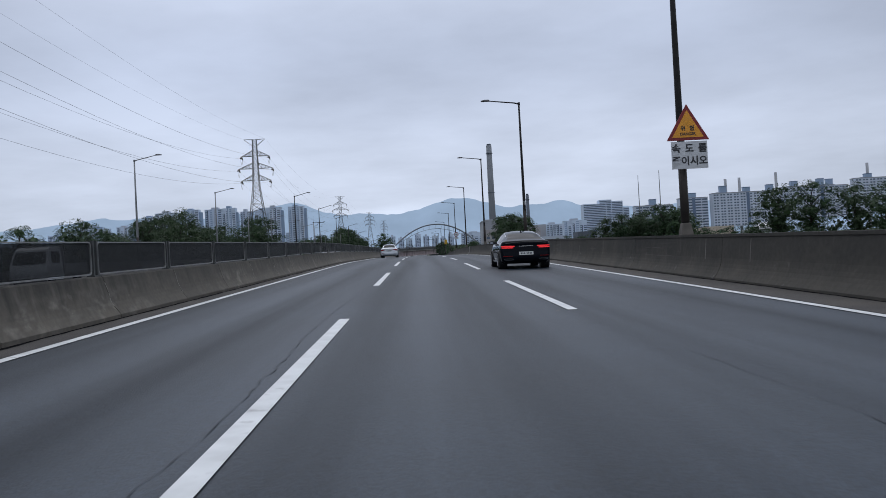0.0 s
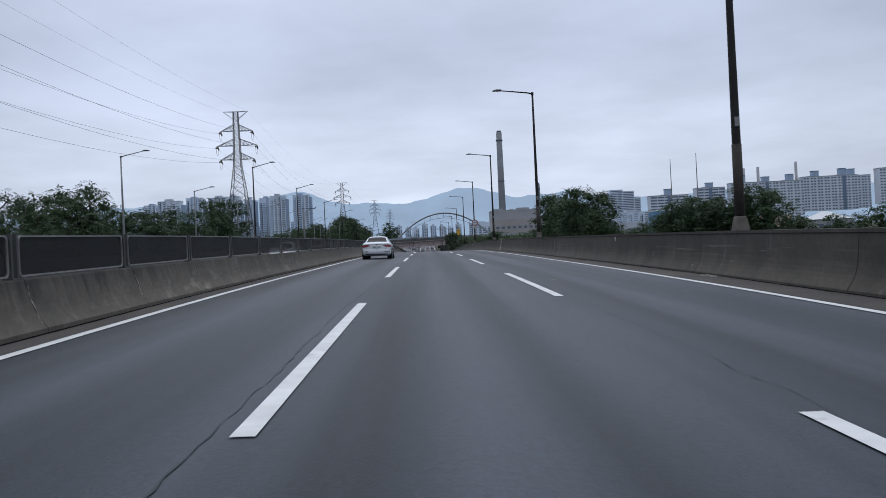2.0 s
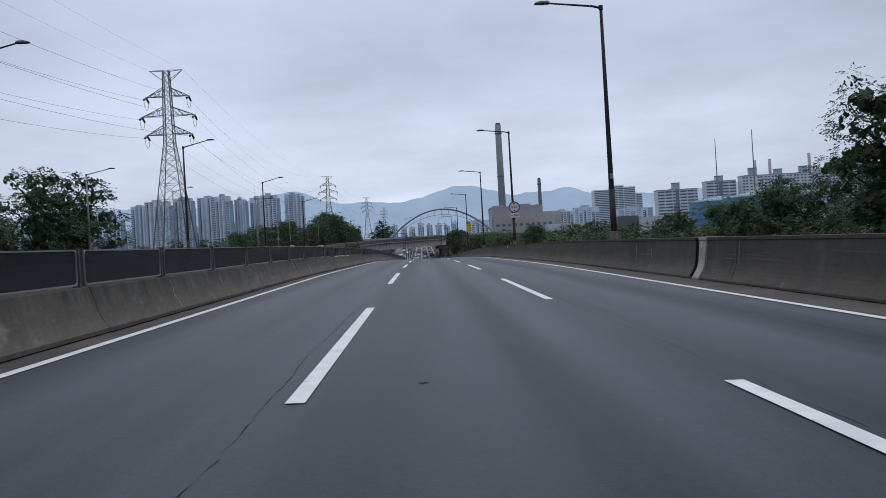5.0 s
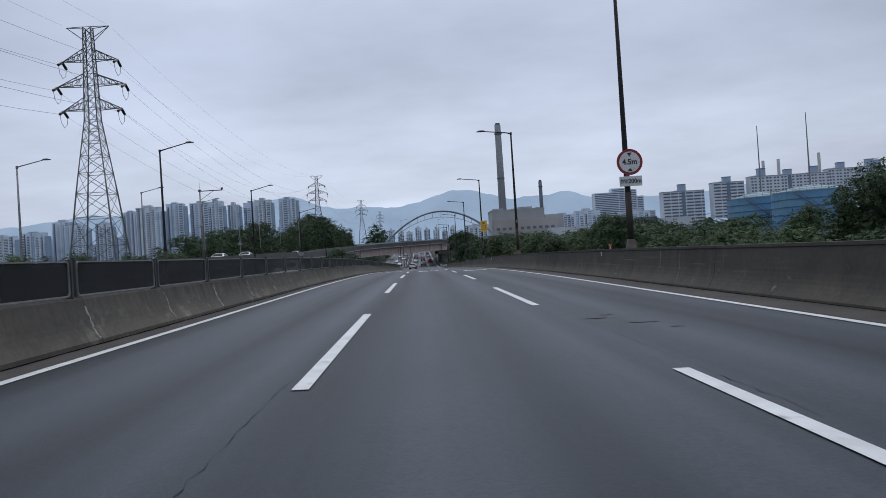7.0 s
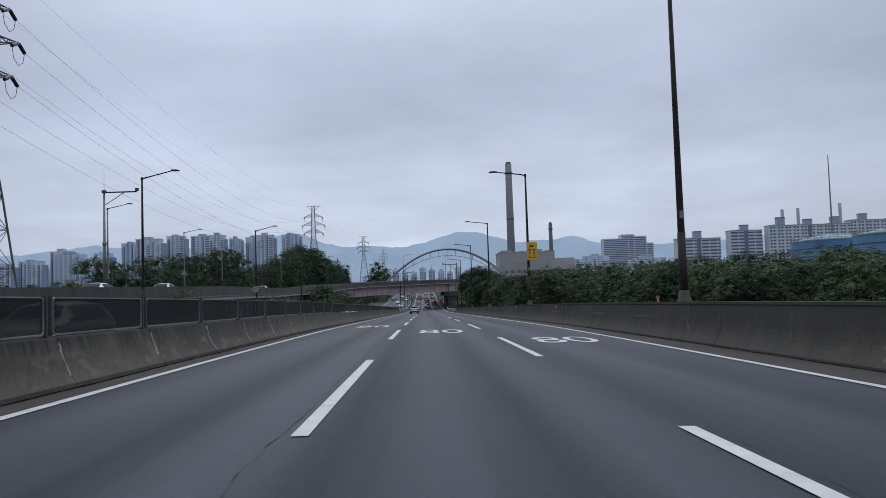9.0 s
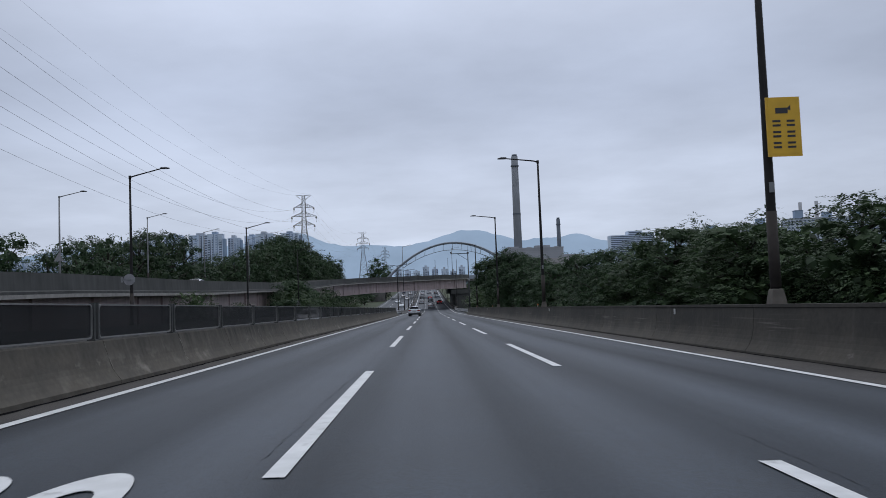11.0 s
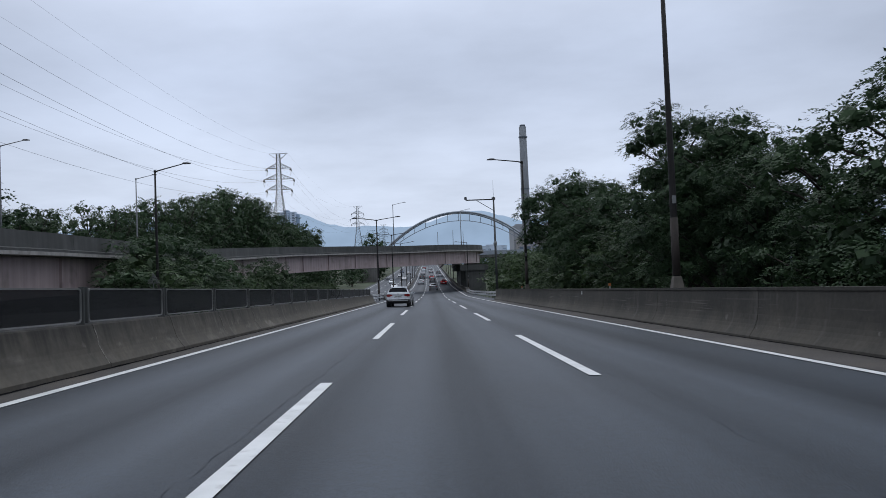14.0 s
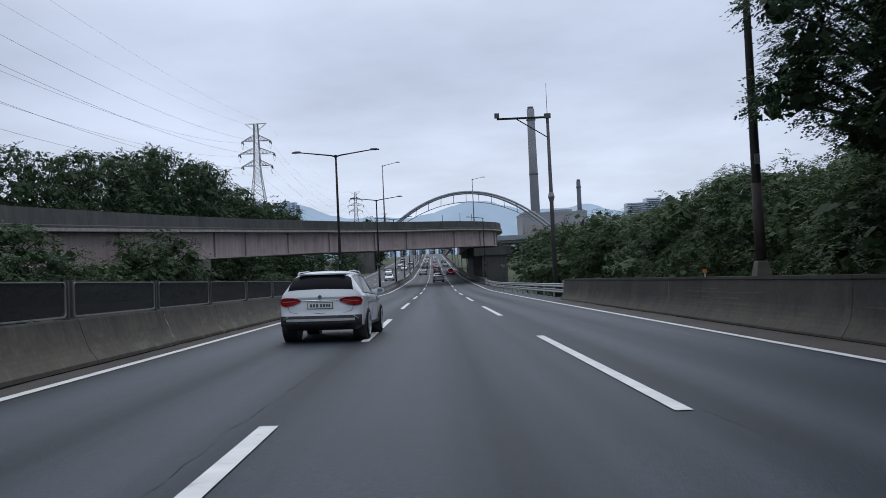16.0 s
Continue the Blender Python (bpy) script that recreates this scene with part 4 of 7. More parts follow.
# ---- road signs ----
M["sign_white"] = material("sign_white", (0.50, 0.51, 0.53), 0.4, noise_scale=3.0, amount=0.08)
M["sign_red"] = material("sign_red", (0.20, 0.015, 0.017), 0.5, noise_scale=3.0, amount=0.1)
M["sign_amber"] = material("sign_amber", (0.72, 0.30, 0.02), 0.4, noise_scale=3.0, amount=0.1)
M["sign_yellow"] = material("sign_yellow", (0.62, 0.36, 0.02), 0.5, noise_scale=3.0, amount=0.1)
M["sign_black"] = material("sign_black", (0.02, 0.02, 0.025), 0.5)
M["sign_back"] = material("sign_back", (0.25, 0.25, 0.26), 0.5, 0.5, noise_scale=3.0, amount=0.2)


def plate(outline, y0, y1):
    """Flat plate in the x-z plane with that outline, between two depths."""
    g = Geo()
    n = len(outline)
    g.v = [(x, y0, z) for x, z in outline] + [(x, y1, z) for x, z in outline]
    g.f = [tuple(range(n)), tuple(reversed(range(n, 2 * n)))] + [(i + n, (i + 1) % n + n, (i + 1) % n, i) for i in range(n)]
    return g


def disc(r, n=28, cxx=0.0, czz=0.0):
    return [(cxx + r * math.cos(2 * math.pi * k / n), czz + r * math.sin(2 * math.pi * k / n)) for k in range(n)]


def rect(w, h, cxx=0.0, czz=0.0):
    return [(cxx - w / 2, czz - h / 2), (cxx + w / 2, czz - h / 2), (cxx + w / 2, czz + h / 2), (cxx - w / 2, czz + h / 2)]


def tri(w, h, cxx=0.0, czz=0.0):
    return [(cxx - w / 2, czz), (cxx + w / 2, czz), (cxx, czz + h)]


def lettering(text, size, x, y, z, parent, mat):
    cu = bpy.data.curves.new("lettering", "FONT")
    cu.body, cu.align_x, cu.align_y, cu.size, cu.extrude = text, "CENTER", "CENTER", size, 0.002
    cu.offset = size * 0.025
    tmp = bpy.data.objects.new("lettering", cu)
    me = bpy.data.meshes.new_from_object(tmp)
    bpy.data.objects.remove(tmp)
    me.materials.clear()
    me.materials.append(mat)
    ob = new("lettering", me)
    ob.parent = parent
    ob.matrix_basis = pose(x, y, z, 90, 0, 0)
    return ob


def caution_sign():
    t = thing("caution_sign", "amber warning triangle above a white notice board on the pole", "road sign", "road signs")
    tp = part("triangle", plate(tri(1.16, 0.98, 0, 0.02), 0, 0.02), M["sign_red"], t, "red bordered triangle")
    part("triangle_face", plate(tri(0.86, 0.74, 0, 0.10), -0.006, -0.001), M["sign_amber"], tp)
    lettering("위", 0.15, -0.12, -0.010, 0.335, tp, M["sign_black"])
    lettering("험", 0.15, 0.12, -0.010, 0.335, tp, M["sign_black"])
    lettering("DANGER", 0.105, 0, -0.010, 0.19, tp, M["sign_black"])
    b = part("notice_board", plate(rect(0.98, 0.74, 0.02, -0.38), 0, 0.02), M["sign_white"], t, "white notice board with dark lettering")
    for text, x, z in (("속", -0.34, -0.21), ("도", 0.02, -0.21), ("를", 0.38, -0.21), ("줄", -0.34, -0.55), ("이", -0.10, -0.55), ("시", 0.14, -0.55), ("오", 0.38, -0.55)):
        lettering(text, 0.26, x, -0.006, z, b, M["sign_black"])
    for z in (-0.3, 0.3):
        part("bracket", Geo().box(-0.12, 0.12, 0.02, 0.14, z - 0.03, z + 0.03), M["sign_back"], t)
    return t


put(caution_sign(), 8.62, 7.08, 3.67, 0)


def clearance_sign():
    t = thing("clearance_sign", "round white height limit sign with red ring reading 4.5m", "road sign", "road signs")
    d = part("disc", plate(disc(0.45), 0, 0.02), M["sign_red"], t, "red sign ring")
    part("disc_face", plate(disc(0.36), -0.006, -0.001), M["sign_white"], d)
    lettering("4.5m", 0.26, 0, -0.010, 0, d, M["sign_black"])
    part("arrow", plate([(-0.09, 0.32), (0.09, 0.32), (0, 0.20)], -0.011, -0.007), M["sign_black"], d)
    part("arrow", plate([(-0.09, -0.32), (0, -0.20), (0.09, -0.32)], -0.011, -0.007), M["sign_black"], d)
    b = part("distance_plate", plate(rect(0.78, 0.34, 0, -0.66), 0, 0.02), M["sign_white"], t, "white distance plate with dark lettering")
    lettering("200m", 0.20, 0.14, -0.006, -0.66, b, M["sign_black"])
    for text, x in (("전", -0.31), ("방", -0.17)):
        lettering(text, 0.15, x, -0.006, -0.66, b, M["sign_black"])
    for z in (-0.66, 0.1):
        part("bracket", Geo().box(-0.12, 0.12, 0.02, 0.16, z - 0.03, z + 0.03), M["sign_back"], t)
    return t


put(clearance_sign(), 8.66, 148.78, 6.70)


def yellow_sign():
    t = thing("speed_camera_sign", "tall yellow notice board with dark bars on the lamp pole", "road sign", "road signs")
    b = part("board", plate(rect(0.72, 1.25), 0, 0.02), M["sign_yellow"], t)
    part("border", plate(rect(0.62, 1.15), -0.004, -0.001), M["sign_yellow"], b)
    part("pictogram", plate([(-0.16, 0.40), (0.1, 0.40), (0.16, 0.46), (0.16, 0.34), (0.1, 0.36), (0.1, 0.28), (-0.16, 0.28)], -0.008, -0.005), M["sign_black"], b)
    for x in (-0.15, 0.15):
        for k in range(3):
            for q in range(2):
                part("character_bar", plate(rect(0.17, 0.045, x, 0.12 - k * 0.23 - q * 0.09), -0.008, -0.005), M["sign_black"], b)
    return t


put(yellow_sign(), 8.92, 218.82, 7.42)

# triangular plate seen from behind on the far side
for x, y, z in ((-17.2, 325.5, 3.15), (-31.6, 279.3, 7.73)):
    t = thing("sign_back", "grey back of a triangular road sign on a thin post", "road sign", "road signs")
    part("plate", plate(tri(0.9, 0.8, 0, 1.3), 0, 0.02), M["sign_back"], t)
    part("stem", Geo().tube([(0, 0.06, -1.2), (0, 0.06, 2.0)], 0.03, 8), M["pole_grey"], t)
    put(t, x, y, z)

t = thing("sign_back", "grey back of a round road sign on the lamp pole", "road sign", "road signs")
part("plate", plate(disc(0.36, 28, 0.16), 0, 0.02), M["sign_back"], t)
part("bracket", Geo().box(-0.30, 0.30, -0.05, -0.005, -0.05, 0.05), M["pole_grey"], t)
part("clamp", Geo().box(-0.36, -0.22, -0.02, 0.0, -0.16, 0.16), M["sign_back"], t)
put(t, -17.42, 255.62, 6.2)


# ---- pylons and wires ----
ARMS = ((38.4, 4.25), (34.5, 5.25), (30.75, 4.45))
TOP, TOP_W = 43.6, 3.3


def pylon(base):
    """Steel lattice tower: its feet at that height, its waist and arms as built from the ground datum."""
    t = thing("pylon", "grey steel lattice transmission tower with three pairs of arms", "pylon", "transmission pylons")

    def half(z):
        return np.interp(z, [base, 7.3, 19, 29, 43.6], [3.5 + (7.3 - base) * 0.1, 3.45, 2.2, 0.98, 0.58])

    zs = [base]
    while zs[-1] < 29:
        zs.append(zs[-1] + max(1.6, half(zs[-1]) * 1.35))
    zs = [z for z in zs if z < 28.4] + [29.0]
    z = 29.0
    while z < 42.5:
        z += 1.9
        zs.append(min(z, 43.6))
    zs[-1] = 43.6
    corners = ((1, 1), (-1, 1), (-1, -1), (1, -1))
    for sx, sy in corners:
        part("leg", Geo().tube([(sx * half(z), sy * half(z), z) for z in zs], [0.13 if z < 20 else 0.095 for z in zs], 5), M["steel_lattice"], t)
    g = Geo()
    for a, b in zip(zs[:-1], zs[1:]):
        ha, hb = half(a), half(b)
        for i in range(4):
            (ax, ay), (bx, by) = corners[i], corners[(i + 1) % 4]
            g.tube([(ax * ha, ay * ha, a), (bx * hb, by * hb, b)], 0.046, 4, False)
            g.tube([(bx * ha, by * ha, a), (ax * hb, ay * hb, b)], 0.046, 4, False)
            g.tube([(ax * hb, ay * hb, b), (bx * hb, by * hb, b)], 0.042, 4, False)
    part("bracing", g, M["steel_lattice"], t)
    for z, w in ARMS:
        for s in (-1, 1):
            g = Geo()
            h0 = half(z)
            tip = (s * w, 0, z)
            for sy in (-1, 1):
                g.tube([(s * h0, sy * h0, z), tip], 0.075, 5, False)
                g.tube([(s * h0, sy * h0, z + 1.75), tip], 0.07, 5, False)
                for f in (0.25, 0.5, 0.75):
                    lo = Vector((s * h0, sy * h0, z)).lerp(Vector(tip), f)
                    hi = Vector((s * h0, sy * h0, z + 1.75)).lerp(Vector(tip), f)
                    hi2 = Vector((s * h0, sy * h0, z + 1.75)).lerp(Vector(tip), f - 0.25)
                    g.tube([lo, hi], 0.045, 4, False)
                    g.tube([lo, hi2], 0.045, 4, False)
            arm = part("crossarm", g, M["steel_lattice"], t)
            for dy in (-1, 1):
                part("insulator", Geo().tube([(s * w, dy * 0.15, z - 0.1), (s * w, dy * 1.5, z - 0.75)], [0.22, 0.22], 8), M["insulator"], arm, "dark insulator string")
            part("jumper", Geo().tube([(s * w, -1.5, z - 0.75), (s * w, -1.1, z - 2.0), (s * w, 0, z - 2.6), (s * w, 1.1, z - 2.0), (s * w, 1.5, z - 0.75)], 0.035, 5, False), M["wire"], arm)
    for s in (-1, 1):
        g = Geo()
        for sy in (-1, 1):
            g.tube([(s * 0.58, sy * 0.58, 43.6), (s * TOP_W, 0, 43.7)], 0.06, 4, False)
            g.tube([(s * 0.64, sy * 0.64, 41.6), (s * TOP_W, 0, 43.7)], 0.06, 4, False)
        part("earth_arm", g, M["steel_lattice"], t)
    return t


pyl = pylon(-1.5)
put(pyl, -48.2, 255.0, 0)
PYL = [(-48.2, -70, 0.0), (-48.2, 255.0, 0.0), (-50.2, 573, 8.7), (-47.5, 886, 18.3), (-45, 1205, 27)]
for x, y, dz in (PYL[0], PYL[2], PYL[3], PYL[4]):
    copy_thing(pyl, pose(x, y, dz))
for (x0, y0, d0), (x1, y1, d1) in zip(PYL[:-1], PYL[1:]):
    for z, w in ARMS + ((TOP + 0.8, TOP_W),):
        for s in (-1, 1):
            sag = 9.5 if z < 40 else 7.0
            pts = []
            zz = z - 0.75
            e0, e1 = y0 + 1.5, y1 - 1.5
            for k in range(25):
                f = k / 24
                pts.append((x0 + s * w + (x1 - x0) * f, e0 + (e1 - e0) * f, zz + d0 + (d1 - d0) * f - 4 * sag * f * (1 - f)))
            wre = part("power_line", Geo().tube(pts, 0.020 if z < 40 else 0.013, 4, False), M["wire"])
            tagged(wre, "thin sagging overhead power conductor between pylons", "power line", "power lines")


# ---- arch bridge across the road ----
def arch_bridge():
    M["arch"] = material("arch_paint", (0.24, 0.27, 0.31), 0.5, 0.2, noise_scale=0.5, amount=0.12)
    t = thing("arch_bridge", "pale steel arch bridge crossing the expressway", "bridge", kind="structure")
    xa, xb, y, zb, rise = -17.9, 47.1, 610.0, 15.0, 17.0
    for yy in (y - 4.0, y + 6.0):
        pts, low = [], []
        for k in range(31):
            f = k / 30
            x = xa + (xb - xa) * f
            pts.append((x, yy + (2.2 if yy < y else -2.2) * math.sin(math.pi * f), zb + rise * (1 - (2 * f - 1) ** 2)))
        part("arch_rib", Geo().tube(pts, 0.36, 8), M["arch"], t, smooth=True)
    mid = []
    for k in range(4, 27):
        f = k / 30
        x = xa + (xb - xa) * f
        mid.append((x, y, zb - 1.0 + (rise - 2.4) * (1 - (2 * f - 1) ** 2)))
    part("lower_chord", Geo().tube(mid, 0.15, 6), M["arch"], t, smooth=True)
    for k in range(5, 27, 2):
        f = k / 30
        x = xa + (xb - xa) * f
        z1 = zb + rise * (1 - (2 * f - 1) ** 2)
        z0 = zb - 1.0 + (rise - 2.4) * (1 - (2 * f - 1) ** 2)
        part("hanger", Geo().tube([(x, y - 1.8, z1), (x + (0.5 - f) * -1.6, y, z0)], 0.10, 5), M["arch"], t)
    part("deck", Geo().box(xa - 30, xb + 30, y - 6, y + 8, zb - 1.6, zb + 0.2), M["concrete_bridge"], t)
    part("parapet", Geo().box(xa - 30, xb + 30, y - 6.3, y - 6.01, zb - 0.6, zb + 1.0), M["arch"], t)
    for x in (-21.0, 49.0):
        part("abutment", Geo().box(x - 3, x + 3, y - 5, y + 7, 0, zb - 1.6), M["concrete_bridge"], t)
    for x, h in ((6, 9.0), (12, 9.5), (16, 9.0)):
        part("pole", Geo().tube([(x, y - 5, zb), (x, y - 5, zb + h)], [0.14, 0.09], 6), M["pole_grey"], t)
    return t


arch_bridge()

# ---- trees ----
def unit(rnd, low=-1.0):
    """A random direction whose height is at least low."""
    z, a = rnd.uniform(low, 1.0), rnd.uniform(0, 2 * math.pi)
    r = math.sqrt(max(0.0, 1 - z * z))
    return Vector((r * math.cos(a), r * math.sin(a), z))


def leaf_cloud(rnd, clumps, sprays, size, core):
    """Drooping feathered sprays over the upper side of flattened clumps, with a dense inner mass of broad leaves that closes each clump."""
    g = Geo()
    vv, ff = g.v, g.f
    weight = np.cumsum([r * r for _, r, _ in clumps])
    weight = weight / weight[-1]

    def pick():
        return clumps[min(int(np.searchsorted(weight, rnd.random())), len(clumps) - 1)]

    def leaflet(p, a, n, s, w):
        b = a.cross(n)
        if b.length < 1e-3:
            return
        b.normalize()
        k = len(vv)
        vv.extend((tuple(p + b * w + a * s * 0.35), tuple(p + a * s), tuple(p - b * w + a * s * 0.3)))
        ff.append((k, k + 1, k + 2))

    for i in range(sprays):
        c, r, fl = pick()
        d = unit(rnd, -0.45)
        wob = 1 + 0.22 * noise.noise(Vector(c) * 1.3 + d * 2.2)
        p = Vector(c) + Vector((d.x, d.y, d.z * fl)) * r * rnd.uniform(0.80, 1.03) * wob
        a = Vector((d.x, d.y, 0.30 * d.z)) + Vector((rnd.gauss(0, 0.45), rnd.gauss(0, 0.45), rnd.uniform(-0.55, 0.25)))
        a.normalize()
        n = Vector((rnd.gauss(0, 0.3), rnd.gauss(0, 0.3), 0.8)) + d * 0.7
        n.normalize()
        side = a.cross(n)
        if side.length < 1e-3:
            continue
        side.normalize()
        step = size * rnd.uniform(0.45, 0.65)
        fall = Vector((0, 0, -0.13 * step))
        for q in range(3):
            base = p + a * step * q + fall * q * q
            for sg in (-1, 1):
                leaflet(base, (a * 0.6 + side * sg).normalized(), n, size * rnd.uniform(0.7, 1.1), size * 0.30)
        leaflet(p + a * step * 3 + fall * 9, a, n, size, size * 0.30)
    for i in range(core):
        c, r, fl = pick()
        d = unit(rnd)
        p = Vector(c) + Vector((d.x, d.y, d.z * fl)) * r * rnd.uniform(0.30, 0.70)
        n = (d + Vector((rnd.gauss(0, 0.35), rnd.gauss(0, 0.35), rnd.gauss(0, 0.35)))).normalized()
        a = n.orthogonal().normalized()
        b = n.cross(a)
        t = rnd.uniform(0, 2 * math.pi)
        a, b = a * math.cos(t) + b * math.sin(t), b * math.cos(t) - a * math.sin(t)
        s = r * rnd.uniform(0.15, 0.27)
        k = len(vv)
        vv.extend((tuple(p + a * s), tuple(p + b * s * 0.8), tuple(p - a * s * 0.9), tuple(p - b * s * 0.7)))
        ff.append((k, k + 1, k + 2, k + 3))
    return g


def make_tree(seed, height, width, trunk_h, sprays, leaf, mat, limbs=16, bushy=False, core=900):
    """Tree with a tapered trunk and limbs that carry separate tiers of flattened leaf clumps."""
    rnd = random.Random(seed)
    t = thing("tree", "leafy green deciduous tree with a dense uneven crown", "tree", "roadside trees")
    clumps = []
    r0 = 0.02 * height
    bend = Vector((rnd.uniform(-0.4, 0.4), rnd.uniform(-0.4, 0.4), 0))
    spine = [Vector((0, 0, -0.5)), Vector((0, 0, trunk_h * 0.5)) + bend * 0.3, Vector((0, 0, trunk_h)) + bend * 0.6, Vector((0, 0, height * 0.78)) + bend]
    g = Geo().tube(spine, [r0 * 1.2, r0, r0 * 0.8, r0 * 0.25], 7)
    hc = height - trunk_h
    size = width * (0.15 if limbs > 30 else 0.175)
    for i in range(limbs):
        f = (i + 0.5) / limbs
        peak = 0.34 if bushy else 0.45
        prof = max(0.05, 1 - abs((f - peak) / (0.72 if f > peak else 0.62)) ** 2.3) ** 0.5
        cr = size * rnd.uniform(0.7, 1.25)
        rr = max(0.0, width * 0.5 * prof * rnd.uniform(0.72, 1.04) - cr * 0.6)
        z = trunk_h + hc * (0.05 + 0.95 * f) * rnd.uniform(0.95, 1.03) - cr * 0.45
        an = i * 2.399 + rnd.uniform(-0.5, 0.5)
        end = Vector((rr * math.cos(an), rr * math.sin(an), z)) + bend * f
        zs = max(trunk_h * 0.6, z - rr * rnd.uniform(0.5, 0.9) - 0.2)
        st = Vector((0, 0, min(zs, height * 0.76))) + bend * (zs / height)
        mid = st.lerp(end, 0.5) + Vector((0, 0, 0.10 * rr))
        g.tube([st, mid, end], [r0 * 0.42, r0 * 0.26, r0 * 0.1], 4)
        clumps.append((tuple(end), cr, rnd.uniform(0.55, 0.8)))
        for q in range(1 if limbs < 30 else 2):
            off = unit(rnd, -0.2) * cr * rnd.uniform(0.7, 1.0)
            clumps.append((tuple(end + off), cr * rnd.uniform(0.38, 0.62), rnd.uniform(0.6, 0.9)))
    for k in range(4):
        zc_ = trunk_h + hc * (0.22 + 0.17 * k)
        clumps.append(((bend.x * 0.6, bend.y * 0.6, zc_), width * (0.25 if k < 3 else 0.17), 0.85))
    clumps.append(((bend.x, bend.y, height - size * 0.75), size * 0.8, 0.8))
    part("trunk", g, M["bark"], t, smooth=True)
    part("crown", leaf_cloud(rnd, clumps, sprays, leaf, core), mat, t)
    return t


DISTANT = []


def grow(model, x, y, top, spread=1.0, base=None, seed=0):
    """A copy of a model tree with its crown's top at that height."""
    zb = ground_z(x, y) if base is None else base
    rnd = random.Random(int(x * 13 + y * 7) + seed)
    s = (top + (0.05 * (top - zb) if x < -25 else 0.0) - zb) / model["h"]
    m = pose(x, y, zb, 0, 0, rnd.uniform(0, 360)) @ Matrix.Diagonal((s * spread * rnd.uniform(0.92, 1.1), s * spread * rnd.uniform(0.92, 1.1), s, 1))
    if x < -40 or x > 56 or y > 392:
        DISTANT.append((model["ob"], m))
        return None
    ob = copy_thing(model["ob"], Matrix.Identity(4))
    ob.matrix_basis = m
    return ob


def model(ob):
    """The model with its crown's true top."""
    crown = [c for c in ob.children if c.name.startswith("crown")][0]
    zs = [v.co.z for v in crown.data.vertices]
    return {"ob": ob, "h": max(zs)}


near_a = model(make_tree(1, 10.0, 6.4, 2.2, 1500, 0.20, M["leaf"], 22, core=1050))
near_b = model(make_tree(2, 10.0, 6.0, 2.0, 1500, 0.20, M["leaf_dark"], 22, core=1050))
near_c = model(make_tree(3, 9.0, 7.0, 1.0, 1900, 0.19, M["leaf"], 22, True, core=1050))
mid_a = model(make_tree(4, 11.0, 7.2, 1.6, 800, 0.30, M["leaf_dark"], 20, core=900))
mid_b = model(make_tree(5, 11.0, 8.0, 1.3, 800, 0.31, M["leaf"], 20, True, core=900))
shrub = model(make_tree(6, 5.0, 5.5, 0.3, 900, 0.16, M["leaf_hedge"], 16, True, core=600))
far_a = model(make_tree(7, 12.0, 9.0, 1.2, 130, 0.62, M["leaf_dark"], 16, True, core=495))
fine = model(make_tree(9, 10.0, 6.6, 2.8, 7000, 0.125, M["leaf_dark"], 34, core=2250))
high = model(make_tree(10, 10.0, 6.6, 5.2, 6500, 0.125, M["leaf_dark"], 32, core=2250))
bank = model(make_tree(11, 20.0, 10.5, 2.6, 760, 0.44, M["leaf_dark"], 30, True, core=1350))
bank_b = model(make_tree(12, 20.0, 9.0, 2.6, 760, 0.44, M["leaf"], 30, core=1350))
hedge = model(make_tree(13, 9.0, 7.0, 0.9, 4200, 0.135, M["leaf_hedge"], 26, True, core=1500))
slim = model(make_tree(8, 10.0, 5.2, 1.0, 900, 0.22, M["leaf"], 22, core=900))

# the models themselves stand in the belts
MODELS = [near_a, near_b, near_c, mid_a, mid_b, shrub, far_a, slim, fine, high, bank, bank_b, hedge]
for m, (x, y, top) in zip(MODELS, ((13.4, 83.2, 6.6), (13.8, 279.5, 7.4), (13.4, 94.5, 6.0), (-30.0, 158.0, 12.6), (-35.0, 135.0, 10.4), (13.2, 176.0, 4.4), (66, 262, 9.5), (-31.5, 104.0, 9.9), (11.6, 321.0, 10.7), (10.9, 325.8, 10.6), (-36.5, 347.0, 12.8), (-37.0, 352.0, 13.2), (13.2, 336.8, 6.6))):
    zb = ground_z(x, y)
    s = (top - zb) / m["h"]
    m["ob"].matrix_basis = pose(x, y, zb, 0, 0, x * 40) @ Matrix.Diagonal((s, s, s, 1))
rt = random.Random(77)
# right: clump behind the wall early on
for x, y, top, md in ((13.0, 98.0, 7.2, near_b), (12.6, 101.5, 7.4, near_a), (13.2, 94.0, 6.8, near_a), (13.6, 89.5, 5.8, near_b), (12.4, 84.8, 6.7, near_b), (13.0, 88.5, 6.1, near_a), (13.2, 80.8, 4.8, near_c)):
    grow(md, x, y, top, 1.0)
# right: three separate groups of trees out in the fields
for x, y, top, md in ((37, 146, 8.8, mid_b), (49, 141, 9.4, mid_a), (56, 147, 6.0, mid_b), (61, 146, 5.6, mid_a), (65.5, 148, 5.8, mid_b), (39.5, 145, 9.0, mid_a), (43.5, 147, 9.5, mid_b), (47.2, 144, 10.4, mid_a), (51.0, 146, 9.8, mid_b), (45, 151, 8.6, mid_b), (41, 150, 7.8, mid_a), (52, 104, 10.2, mid_b), (57.5, 106, 10.4, mid_a), (63, 104, 10.0, mid_b), (69, 107, 9.8, mid_a), (60, 132, 6.4, mid_b), (68, 128, 6.2, mid_a), (26, 250, 7.3, mid_b), (31, 252, 8.4, mid_a), (36, 250, 8.6, mid_a), (40, 255, 8.2, mid_b)):
    grow(md, x, y, top, 1.0)
